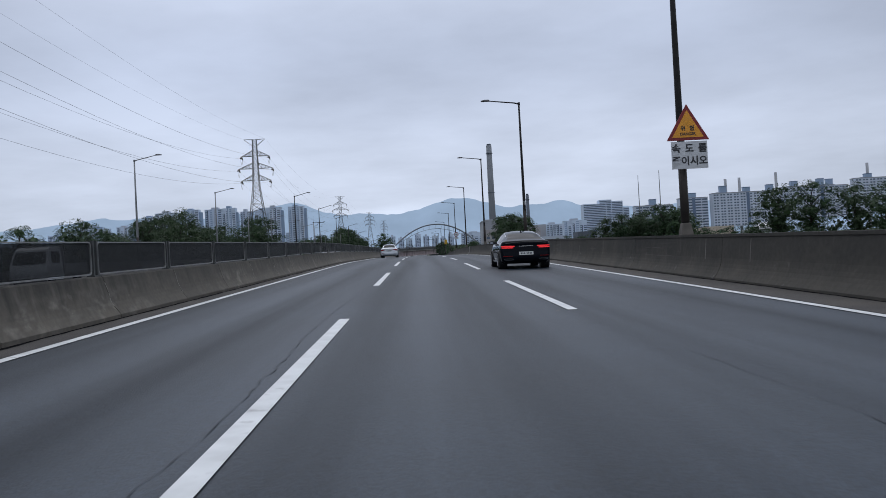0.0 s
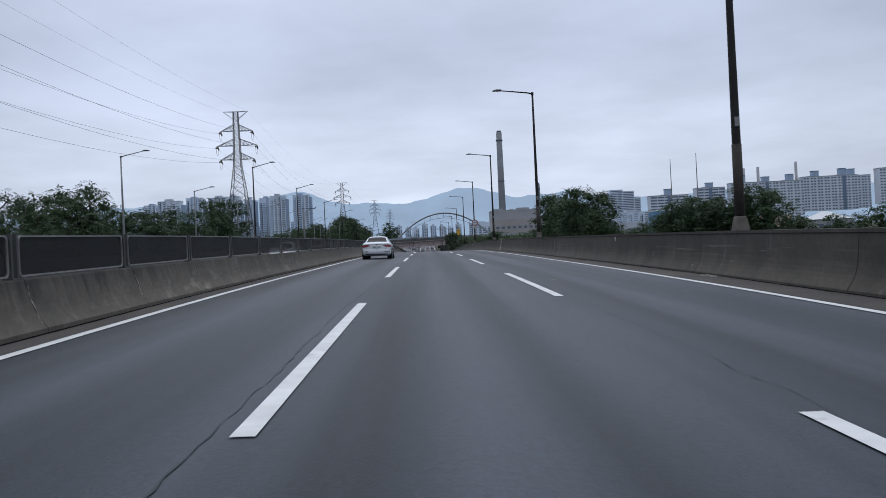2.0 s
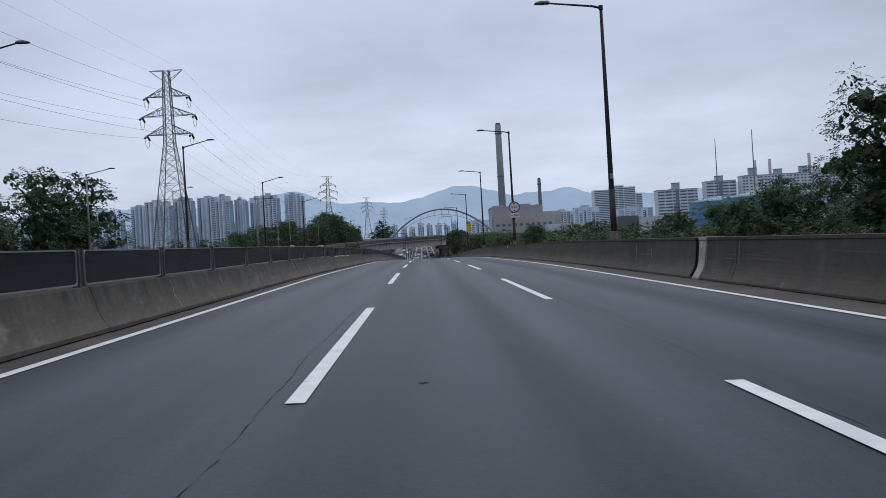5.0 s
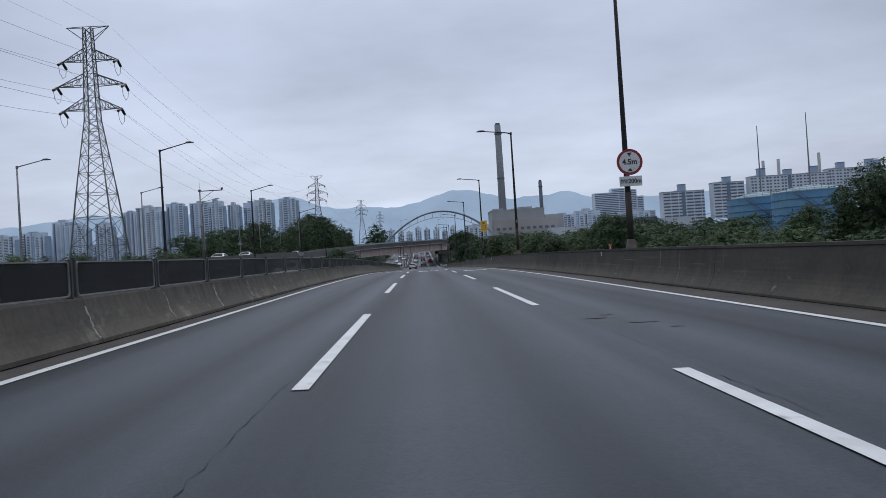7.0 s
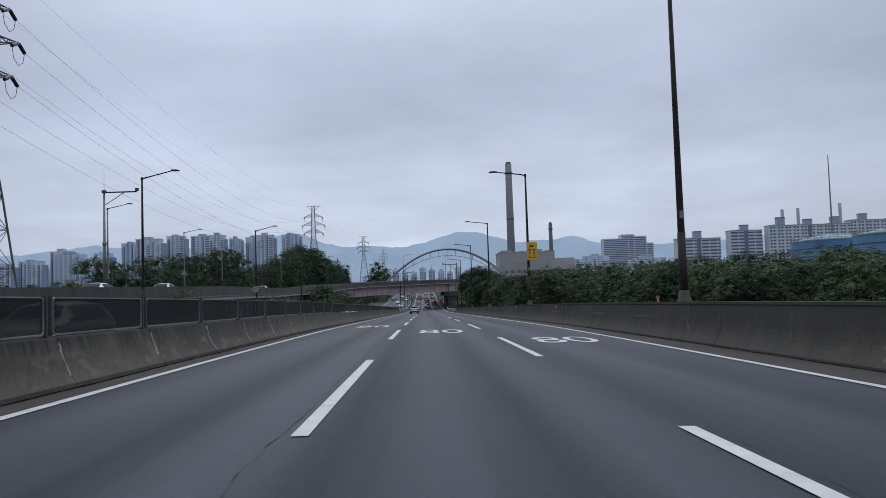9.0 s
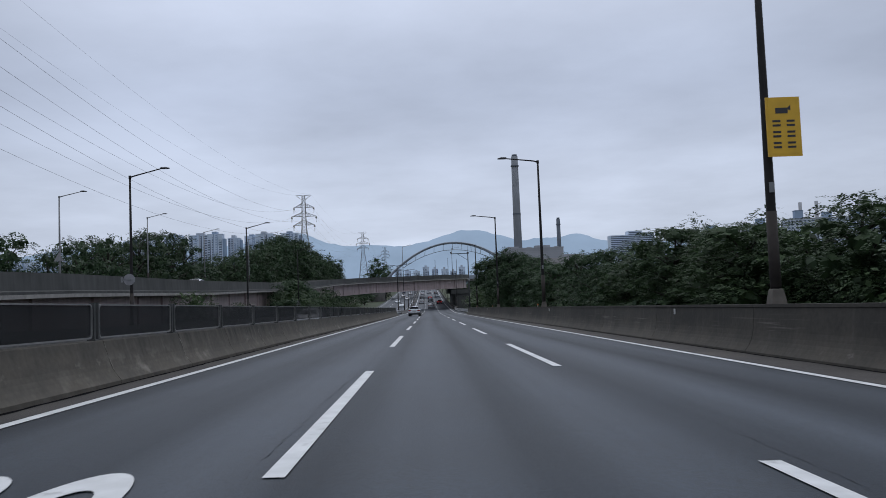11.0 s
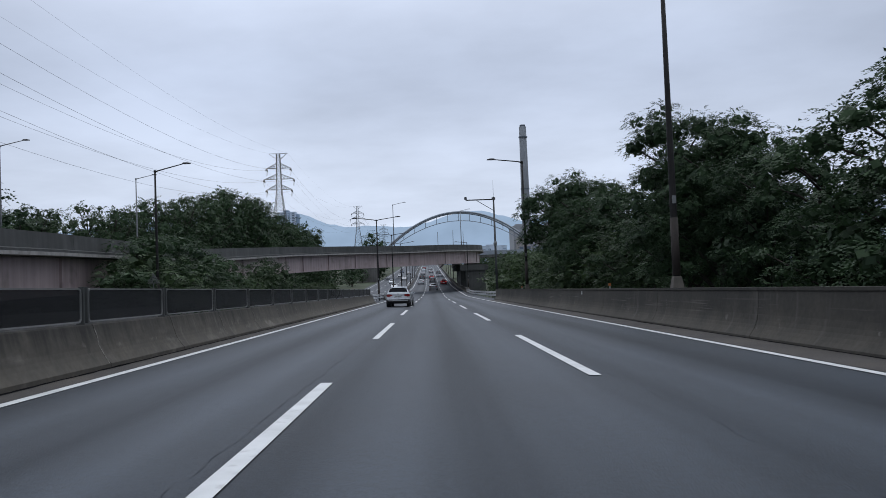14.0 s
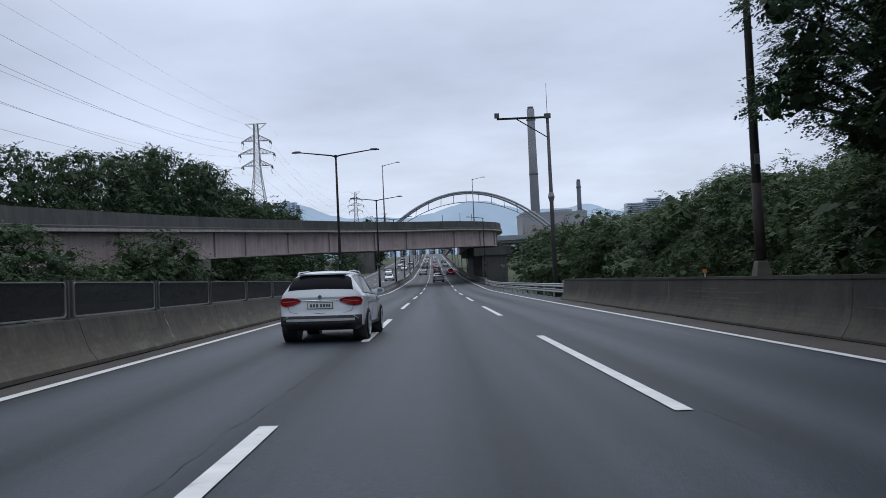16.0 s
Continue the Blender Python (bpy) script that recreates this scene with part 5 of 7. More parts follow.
# right: tall clump in front of the tanks
for x, y, top, md in ((46.5, 241, 7.4, mid_b), (51.0, 244, 8.0, mid_a), (56.5, 239, 8.8, mid_b), (62.5, 241, 10.4, mid_a), (68.0, 240, 13.8, mid_b), (70.5, 246, 15.0, mid_a), (76, 241, 14.4, mid_b), (82, 244, 14.0, mid_a), (69, 249, 13.4, mid_b), (76, 252, 13.6, mid_b)):
    grow(md, x, y, top, 0.95)
# right: low belt further off
for i in range(26):
    y = 150 + i * 6.8 + rt.uniform(-3, 3)
    grow((far_a, mid_b, far_a)[i % 3], 62 + rt.uniform(-4, 14), y, np.interp(y, [150, 190, 240, 330], [5.0, 6.0, 8.5, 9.5]) + rt.uniform(-1.0, 1.0), 1.25)
# right: shrubs and low trees along the wall
for i in range(44):
    y = 101 + i * 3.1 + rt.uniform(-1.0, 1.0)
    top = np.interp(y, [101, 128, 150, 165, 174, 185, 200, 218, 235], [3.0, 3.7, 4.1, 4.2, 4.3, 4.9, 5.5, 6.4, 6.8]) + rt.uniform(-0.5, 0.35)
    grow((shrub, near_c, shrub)[i % 3], 12.6 + rt.uniform(-0.6, 2.5), y, top, 1.3 if i % 3 else 1.0)
for x, y, top, md in ((16.5, 121, 5.2, near_b), (15.0, 126.5, 5.3, near_a), (18.0, 128, 5.4, near_b), (12.8, 168.5, 5.9, near_b), (13.0, 171.5, 6.3, near_a), (13.4, 174.6, 6.2, near_b), (14.0, 177.5, 6.0, near_a), (14.6, 181.5, 6.2, near_b), (14.0, 185.0, 5.3, near_c), (14.6, 189.0, 5.5, near_a), (15.4, 193, 5.7, near_c), (16.5, 187.5, 5.5, near_a)):
    grow(md, x, y, top, 0.95)
for i in range(24):
    y = 112 + i * 5.2 + rt.uniform(-2, 2)
    grow((mid_b, mid_a, shrub)[i % 3], 20 + rt.uniform(-2, 8), y, np.interp(y, [112, 150, 180, 215, 235], [3.6, 4.3, 5.5, 6.8, 7.3]) + rt.uniform(-0.6, 0.3), 1.2)
# right: tall trees close behind the wall before the flyover, some leaning out over it
for x, y, top, md, w in ((12.2, 232.5, 6.6, near_a, 0.9), (11.9, 236.5, 7.4, near_a, 0.9), (13.5, 241.0, 7.2, near_b, 0.75), (12.4, 245.5, 6.2, near_c, 0.9), (12.2, 250.0, 6.9, near_b, 0.9), (12.0, 254.5, 6.95, near_b, 0.9), (11.8, 258.6, 7.1, near_b, 0.9), (12.4, 263.5, 5.6, near_b, 0.9), (12.6, 268.0, 5.5, near_c, 0.9),
                      (11.7, 272.0, 6.9, near_b, 0.95), (12.0, 275.6, 7.1, near_b, 0.9), (11.6, 283.2, 8.3, near_b, 0.85), (12.6, 279.4, 7.6, near_b, 0.95), (15.2, 284.5, 7.6, near_a, 1.0), (12.0, 287.6, 7.2, near_b, 0.9), (11.9, 291.6, 7.9, fine, 0.95), (11.5, 294.6, 9.1, fine, 0.95), (11.0, 297.0, 10.0, fine, 1.0), (12.6, 300.5, 8.3, near_b, 0.9), (12.2, 306.0, 8.0, near_c, 0.85), (12.4, 311.0, 8.3, near_b, 0.9), (11.8, 316.0, 9.4, fine, 1.0), (11.9, 229.0, 6.8, near_a, 0.95), (13.4, 243.0, 6.8, near_b, 1.0), (13.0, 247.5, 6.0, near_a, 1.0)):
    grow(md, x, y, top, w if md is fine else w * (1.22 if y > 248 else 1.5))
for x, y, top, md in ((12.7, 330.0, 6.3, hedge), (13.3, 333.5, 6.7, hedge), (13.5, 339.5, 7.2, near_a), (13.6, 344.5, 7.5, hedge), (15.5, 337.0, 7.4, near_b), (14.6, 350.0, 7.5, hedge)):
    grow(md, x, y, top, 1.15)
for i in range(16):
    y = 240 + i * 6.0
    grow((mid_a, near_a, mid_b)[i % 3], 18.5 + rt.uniform(-1.0, 3), y, 6.3 + (y - 240) * 0.03 + rt.uniform(-0.8, 0.4), 0.95)
for i in range(32):
    y = 236 + i * 3.5
    grow((shrub, near_c)[i % 4 == 3], 12.1 + rt.uniform(-0.2, 0.8), y, zc(y) + 1.4 + rt.uniform(0, 1.1), 1.0)
# right: hedge of shrubs past the end of the wall
for i in range(26):
    y = 331 + i * 3.3 + rt.uniform(-1, 1)
    grow((hedge, shrub, hedge, near_c)[i % 4], 13.0 + rt.uniform(0, 4) + (y - 350) * 0.02, y, np.interp(y, [330, 352, 380, 420], [6.3, 7.3, 7.8, 9.0]) + rt.uniform(-1.2, 0.3), 1.1)
for i in range(14):
    y = 346 + i * 6 + rt.uniform(-2, 2)
    grow((mid_b, near_c, mid_a)[i % 3], 21 + rt.uniform(0, 6), y, 7.8 + (y - 350) * 0.02 + rt.uniform(-1, 0.6), 1.1)

# left: belt beyond the opposite carriageway
for x, y, top, md in ((-32.5, 111, 10.8, slim), (-36, 104, 8.6, mid_a), (-34.5, 107, 10.2, mid_b), (-33.5, 99.5, 9.0, slim), (-30.5, 86, 8.0, slim), (-37.2, 151, 11.0, mid_b), (-30.2, 152, 11.8, mid_a), (-31.5, 163, 11.2, mid_b), (-33.0, 121, 9.2, mid_b), (-30.0, 64, 6.4, mid_a), (-31.5, 68, 6.2, slim), (-32, 78, 6.2, mid_b), (-31, 72, 5.8, mid_a), (-30, 94, 7.6, mid_b), (-31, 142, 9.6, mid_a)):
    grow(md, x, y, top, 0.9)
for i in range(20):
    y = 6 + i * 8.0 + rt.uniform(-2.5, 2.5)
    grow((mid_a, mid_b, slim, near_c)[i % 4], -32 + rt.uniform(-7, 1.0), y, np.interp(y, [0, 50, 80, 110, 160], [4.6, 5.6, 6.4, 7.6, 9.2]) + rt.uniform(-0.9, 0.5), 0.95)
# left: low trees round the pylon
for i in range(14):
    y = 176 + i * 8 + rt.uniform(-3, 3)
    grow((mid_b, shrub, mid_a)[i % 3], -44 + rt.uniform(-12, 8), y, 5.8 + (y - 176) * 0.02 + rt.uniform(-1.0, 0.8), 1.0)
# left: trees behind the ramp
for x, y, top, md in ((-37, 262, 10.2, mid_a), (-38, 272, 10.8, mid_b), (-37, 281, 11.4, mid_a), (-37, 290, 10.6, mid_b), (-37, 298, 11.8, mid_a), (-37, 306, 13.2, bank), (-36, 314, 14.4, bank_b), (-37, 322, 15.2, bank), (-36.5, 330, 15.6, bank_b), (-36.5, 337, 15.4, bank), (-33, 505, 21.2, bank), (-31, 515, 20.8, bank_b), (-42, 312, 13.6, mid_a), (-42, 324, 14.6, mid_b), (-38.5, 531, 25.0, far_a), (-18, 615, 20.0, far_a), (-27, 728, 33.0, far_a), (-24, 735, 30.0, far_a), (-30, 730, 29.0, far_a)):
    grow(md, x, y, top, 0.9)
for i in range(40):
    y = 344 + i * 4.6 + rt.uniform(-1.5, 1.5)
    x = np.interp(y, [344, 384, 440, 480, 530], [-37, -37, -36, -34, -32]) + rt.uniform(-3, 2)
    top = np.interp(y, [344, 360, 384, 393, 402, 412, 425, 445, 455, 470, 500, 530], [12.6, 14.0, 15.9, 18.0, 18.4, 19.6, 22.0, 24.8, 24.2, 21.6, 20.2, 20.4]) + rt.uniform(-1.6, 0.3)
    grow((bank, bank_b)[i % 2], x, y, top, 0.85)
for i in range(20):
    y = 345 + i * 9 + rt.uniform(-3, 3)
    grow(far_a, -52 + rt.uniform(-12, 4), y, 13.0 + (y - 345) * 0.035 + rt.uniform(-2, 1), 1.1)
# undergrowth that fills the foot of the tall trees
for i in range(7):
    grow((shrub, near_c)[i % 2], 11.7 + rt.uniform(-0.2, 0.5), 313.5 + i * 2.6, 5.2 + rt.uniform(0, 1.0), 1.15)
for i in range(9):
    grow((near_b, shrub)[i % 2], -18.9 + rt.uniform(-0.8, 0.3), 324 + i * 3.2, 5.4 + rt.uniform(0, 1.4), 1.25)
# left: in front of and under the ramp
for x, y, top, md in ((-19.6, 328.5, 8.2, near_b), (-19.8, 334, 8.8, near_b), (-19.4, 340, 8.4, near_b), (-19.0, 346.5, 7.6, near_b), (-18.6, 376, 8.0, near_c), (-18.8, 369.5, 7.2, near_c), (-19.2, 383, 6.2, shrub), (-18.8, 296, 5.0, shrub), (-18.6, 275.5, 5.9, shrub), (-19.2, 353.5, 7.2, near_b), (-18.8, 357, 6.2, shrub), (-18.6, 363, 5.4, shrub), (-18.8, 232, 6.0, shrub)):
    grow(md, x, y, top, 1.05)
for i in range(18):
    y = 385 + i * 5
    grow(shrub, -17.5 - rt.uniform(0, 9), y, 4.0 + rt.uniform(-0.5, 1.2), 1.2)
# far woods on both sides of the view's end: one joined object
def woods(trees):
    """Distant trees joined into one object: copies of model trees (object, matrix), each with its own materials."""
    cache, vs, fs, mats, slots = {}, [], [], [], []
    base = 0
    for src, m in trees:
        for c in src.children:
            if c.data.name not in cache:
                co = np.empty(len(c.data.vertices) * 3)
                c.data.vertices.foreach_get("co", co)
                cache[c.data.name] = (co.reshape(-1, 3), [tuple(p.vertices) for p in c.data.polygons])
            co, faces = cache[c.data.name]
            mm = np.array(m)
            vs.append(co @ mm[:3, :3].T + mm[:3, 3])
            mat = c.data.materials[0]
            if mat not in slots:
                slots.append(mat)
            k = slots.index(mat)
            fs += [tuple(q + base for q in f) for f in faces]
            mats += [k] * len(faces)
            base += len(co)
    me = bpy.data.meshes.new("far_woods")
    me.from_pydata(np.concatenate(vs).tolist(), [], fs)
    for mat in slots:
        me.materials.append(mat)
    me.polygons.foreach_set("material_index", mats)
    return tagged(new("far_woods", me), "distant belts of dark green trees closing the view", "woods", kind="stuff")


FAR = []
for i in range(60):
    x = -420 + i * 15 + rt.uniform(-6, 6)
    if -14 < x < 26:
        continue
    FAR.append((x, 800 + abs(x) * 0.3 + rt.uniform(-60, 60), (13 if x < 0 else 8) + rt.uniform(-3, 4), 1.5))
for i in range(44):
    FAR.append((36 + i * 9 + rt.uniform(-4, 4), 430 + rt.uniform(-40, 60), 8 + rt.uniform(-2, 3), 1.3))
for i in range(34):
    FAR.append((-70 - i * 11 + rt.uniform(-4, 4), 330 + i * 9 + rt.uniform(-40, 40), 8 + rt.uniform(-2, 3), 1.3))
for i in range(26):
    y = 442 + i * 12 + rt.uniform(-3, 3)
    FAR.append((-24 + rt.uniform(-14, 2), y, 8.5 + rt.uniform(-2, 3), 1.15))
for i in range(20):
    y = 462 + i * 14 + rt.uniform(-4, 4)
    FAR.append((24 + rt.uniform(0, 16), y, 8 + rt.uniform(-1.5, 2.5), 1.2))
for i in range(16):
    FAR.append((-50 + rt.uniform(-10, 3), -10 + i * 12 + rt.uniform(-3, 3), 8.5 + rt.uniform(-1, 1.5), 1.1))
for i in range(22):
    y = 150 + i * 10 + rt.uniform(-4, 4)
    FAR.append((46 + rt.uniform(-8, 22), y, 5.2 + rt.uniform(-1.2, 1.0), 1.3))
for i in range(7):
    FAR.append((-20 + i * 8 + rt.uniform(-2, 2), 1035 + rt.uniform(-15, 15), 6.5 + rt.uniform(-1.5, 1.5), 1.4))
for x, y, h, s in FAR:
    k = h / far_a["h"]
    DISTANT.append((far_a["ob"], pose(x, y, ground_z(x, y), 0, 0, (x * 73 + y * 31) % 360) @ Matrix.Diagonal((k * s, k * s, k, 1))))
woods(DISTANT)

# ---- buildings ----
# white, slab, grey and blue facade colours carry distance haze: paler and bluer
M["facade_white"] = material("hazy_white_render", (0.526, 0.603, 0.714), 0.85, noise_scale=0.05, amount=0.06, second=(0.38, 0.45, 0.54), second_scale=0.08)
M["facade_slab"] = material("hazy_slab_render", (0.503, 0.556, 0.643), 0.85, noise_scale=0.05, amount=0.08)
M["facade_grey"] = material("hazy_grey_render", (0.40, 0.44, 0.51), 0.85, noise_scale=0.05, amount=0.06)
M["facade_blue"] = material("hazy_blue_render", (0.26, 0.34, 0.46), 0.85, noise_scale=0.05, amount=0.06)
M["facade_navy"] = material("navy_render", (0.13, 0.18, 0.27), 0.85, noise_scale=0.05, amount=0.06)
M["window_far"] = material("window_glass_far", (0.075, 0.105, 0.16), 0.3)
M["roof_grey"] = material("roof_grey", (0.28, 0.29, 0.31), 0.9, noise_scale=0.1, amount=0.1)
# chimney and plant colours are greyed and lightened to carry distance haze
M["stack"] = material("stack_concrete", (0.165, 0.178, 0.198), 0.85, noise_scale=0.1, amount=0.1)
M["stack_dark"] = material("stack_dark", (0.085, 0.10, 0.125), 0.8, noise_scale=0.1, amount=0.1)
M["plant_wall"] = material("plant_cladding", (0.30, 0.31, 0.335), 0.8, noise_scale=0.05, amount=0.08)
M["plant_brick"] = material("plant_brick", (0.30, 0.285, 0.285), 0.85, noise_scale=0.05, amount=0.08)
M["tank_blue"] = material("tank_blue", (0.075, 0.205, 0.36), 0.5, noise_scale=0.3, amount=0.12, second=(0.12, 0.25, 0.36), second_scale=0.2)
M["tank_rim"] = material("tank_rim", (0.045, 0.10, 0.17), 0.6, noise_scale=0.4, amount=0.15)
M["tank_roof"] = material("tank_roof", (0.20, 0.30, 0.35), 0.6, noise_scale=0.3, amount=0.12)
M["beige"] = material("beige_render", (0.45, 0.38, 0.31), 0.85, noise_scale=0.1, amount=0.08)


def tower(x0, x1, y, zb, zt, depth, floors, bays, body="facade_white", accent="facade_grey", seed=0, notch=True):
    """Apartment tower: body with side wings set back, bays of glass cut by a spandrel on each floor, lift houses and a roof edge."""
    t = thing("apartment_tower", "pale high-rise apartment tower with glazed bays and white spandrels", "apartment building", "apartment towers")
    w = x1 - x0
    rnd = random.Random(seed)
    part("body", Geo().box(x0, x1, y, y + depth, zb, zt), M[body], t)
    fh, bw = (zt - zb) / floors, w / bays
    rails = Geo()
    for j in range(bays):
        top = zt - rnd.choice((0, 0, 1, 2)) * fh - 1.0
        wide = rnd.choice((0.5, 0.62, 0.74))
        xa = x0 + bw * (j + 0.5 - wide / 2)
        xb = xa + bw * wide
        part("glazed_bay", Geo().box(xa, xb, y - 0.5, y + 0.1, zb, top), M[("window_far", "window_far", "facade_blue")[rnd.randrange(3)]], t)
        z = zb
        while z < top - 0.5:
            rails.box(xa + 0.3, xb - (0.3 if j % 2 else bw * 0.22), y - 0.9, y - 0.51, z, z + fh * 0.48)
            z += fh
    tagged(part("spandrel", rails, M[body], t), kind="stuff")
    if notch:
        f = rnd.uniform(0.3, 0.6)
        part("vertical_band", Geo().box(x0 + w * f, x0 + w * (f + 0.06), y - 1.2, y + 0.2, zb, zt + 2.0), M[accent], t)
        # side wing is given a darker blue-grey, so its shade is in the colour
        part("wing", Geo().box(x1 + 0.01, x1 + w * 0.16, y + 5, y + depth - 2, zb, zt - rnd.uniform(2, 9)), M["facade_blue"], t, "side wing coloured blue-grey to read as shaded")
    part("roof_house", Geo().box(x0 + w * 0.30, x0 + w * 0.62, y + 2, y + depth - 2, zt, zt + rnd.uniform(4, 7)), M[accent], t)
    part("roof_edge", Geo().box(x0 - 0.4, x1 + 0.4, y - 0.4, y + depth + 0.4, zt, zt + 1.2), M[body], t)
    return t


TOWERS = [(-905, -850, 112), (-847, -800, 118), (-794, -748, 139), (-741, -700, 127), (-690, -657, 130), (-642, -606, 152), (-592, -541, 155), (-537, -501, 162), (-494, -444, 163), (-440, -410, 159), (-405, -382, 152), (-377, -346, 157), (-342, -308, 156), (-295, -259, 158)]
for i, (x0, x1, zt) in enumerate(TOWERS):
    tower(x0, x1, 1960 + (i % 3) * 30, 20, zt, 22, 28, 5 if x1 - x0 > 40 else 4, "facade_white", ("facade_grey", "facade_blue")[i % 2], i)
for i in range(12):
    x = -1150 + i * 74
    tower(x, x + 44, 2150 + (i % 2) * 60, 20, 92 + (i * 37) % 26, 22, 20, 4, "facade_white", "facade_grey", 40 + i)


def slab(x0, x1, y, zb, zt, floors, cols, seed, accent="facade_grey"):
    """Long apartment slab with window grid, stair bands, lift houses and flues on its roof."""
    t = thing("apartment_slab", "long white slab apartment block with stair bands and lift houses on its roof", "apartment building", "apartment slabs")
    w = x1 - x0
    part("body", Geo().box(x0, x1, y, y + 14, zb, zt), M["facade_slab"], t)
    g = Geo()
    fh, cw = (zt - zb) / floors, w / cols
    for i in range(floors):
        for j in range(cols):
            xa, za = x0 + cw * (j + (0.14 if j % 2 else 0.30)), zb + fh * (i + 0.26)
            wide = 0.94 if seed < 3 else 0.56
            g.box(xa, min(xa + cw * wide, x1 - 0.4), y - 0.15, y + 0.02, za, za + fh * 0.46)
    tagged(part("window_grid", g, M["window_far"], t), "rows of dark windows", kind="stuff")
    nb = max(1, int(w / 30))
    for k in range(nb):
        xs = x0 + w * (k + 0.5) / nb
        if seed < 3 or k % 2:
            part("stair_band", Geo().box(xs - 2.2, xs + 2.2, y - 0.5, y + 0.3, zb, zt), M["facade_navy"], t)
        hs = 6.0 + (k * 7 + seed * 3) % 5
        part("lift_house", Geo().box(xs - 4.6, xs + 4.6, y + 3, y + 10, zt, zt + hs), M["facade_blue"], t)
        part("lift_cap", Geo().box(xs - 4.9, xs + 4.9, y + 2.7, y + 10.3, zt + hs, zt + hs + 0.8), M["facade_navy"], t)
        part("roof_unit", Geo().box(xs - 9.5, xs - 5.0, y + 4, y + 10, zt, zt + 2.2), M[accent], t)
    part("roof_edge", Geo().box(x0 - 0.3, x1 + 0.3, y - 0.3, y + 14.3, zt, zt + 1.1), M["roof_grey"], t)
    return t


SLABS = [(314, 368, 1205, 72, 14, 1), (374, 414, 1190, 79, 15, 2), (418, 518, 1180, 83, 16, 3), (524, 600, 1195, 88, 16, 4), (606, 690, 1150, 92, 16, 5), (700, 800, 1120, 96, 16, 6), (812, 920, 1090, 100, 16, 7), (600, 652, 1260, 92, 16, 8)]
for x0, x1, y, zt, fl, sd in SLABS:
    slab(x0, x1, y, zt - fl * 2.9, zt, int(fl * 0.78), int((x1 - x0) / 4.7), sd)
for x, y, zt in ((446, 1205, 105), (470, 1215, 107), (528, 1225, 113), (640, 1180, 116)):
    s = part("flue", Geo().tube([(0, 0, -105), (0, 0, 0)], [2.4, 1.9], 10), M["roof_grey"], smooth=True)
    put(s, x, y, zt)
    tagged(s, "slim grey heating flue rising behind the apartment slabs", "chimney", "heating flues")


def office(x0, x1, y, zt):
    t = thing("office_block", "grey stepped office block with horizontal window bands", "office building")
    w = x1 - x0
    for f0, f1, top in ((0.0, 0.5, zt - 9), (0.35, 0.62, zt), (0.6, 0.86, zt - 4), (0.86, 1.0, zt - 20)):
        b = part("wing", Geo().box(x0 + w * f0, x0 + w * f1 - 0.5, y + f0 * 8, y + 30, 10, top), M["facade_white"], t)
        g = Geo()
        z = 16
        while z < top - 3:
            g.box(x0 + w * f0 + 1.5, x0 + w * f1 - 2, y + f0 * 8 - 0.2, y + f0 * 8 + 0.05, z, z + 2.2)
            z += 4.2
        tagged(part("window_band", g, M["window_far"], b), kind="stuff")
    return t


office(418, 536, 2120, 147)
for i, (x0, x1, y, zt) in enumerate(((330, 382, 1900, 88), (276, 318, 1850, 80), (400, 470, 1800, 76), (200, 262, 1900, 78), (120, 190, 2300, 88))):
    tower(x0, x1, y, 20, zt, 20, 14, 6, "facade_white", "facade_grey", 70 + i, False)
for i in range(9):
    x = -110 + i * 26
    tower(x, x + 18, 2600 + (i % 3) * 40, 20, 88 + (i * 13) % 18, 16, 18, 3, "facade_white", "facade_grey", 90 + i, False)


def chimney(x, y, zt, r0, r1, dark=False):
    t = thing("chimney", "very tall slender concrete chimney of an incineration plant" if not dark else "tall dark steel chimney", "chimney")
    part("shaft", Geo().tube([(0, 0, 0), (0, 0, zt * 0.5), (0, 0, zt)], [r0, (r0 + r1) / 2, r1], 20), M["stack_dark" if dark else "stack"], t, smooth=True)
    for z in (zt * 0.93, zt * 0.6):
        part("platform", Geo().tube([(0, 0, z), (0, 0, z + 1.2)], [r1 * 1.25, r1 * 1.25], 20), M["stack_dark"], t)
    part("rim", Geo().tube([(0, 0, zt), (0, 0, zt + 2.0)], [r1 * 0.8, r1 * 0.8], 16), M["stack_dark"], t)
    return put(t, x, y, 0)


chimney(104.0, 1142, 161, 5.0, 3.6)
chimney(168.3, 1264, 101, 2.9, 2.3, True)


def plant():
    t = thing("incineration_plant", "large grey incineration plant with stepped roof and brick-coloured base", "industrial building")
    part("main_hall", Geo().box(88, 150, 1120, 1165, 20, 58), M["plant_wall"], t)
    part("lower_hall", Geo().box(90, 163, 1108, 1119, 20, 46), M["plant_brick"], t)
    part("side_hall", Geo().box(150.5, 172, 1120, 1160, 20, 50), M["plant_wall"], t)
    part("annex", Geo().box(150, 192, 1085, 1107, 20, 33), M["facade_grey"], t)
    for xa, xb, zz in ((91, 103, 60.5), (112, 117, 59.5), (121, 137, 61.0), (142, 146, 59.6)):
        part("roof_unit", Geo().box(xa, xb, 1128, 1140, 58, zz), M["roof_grey"], t)
    part("roof_edge", Geo().box(87.6, 150.2, 1119.6, 1165.4, 57.2, 58.4), M["roof_grey"], t)
    for k in range(4):
        part("cladding_band", Geo().box(88.5, 149.5, 1119.7, 1120.1, 48.0 + k * 2.4, 48.3 + k * 2.4), M["roof_grey"], t)
    g = Geo()
    for k in range(10):
        g.box(92 + k * 7, 96 + k * 7, 1107.8, 1108.1, 34, 37)
    tagged(part("window_grid", g, M["window_far"], t), kind="stuff")
    return t


plant()


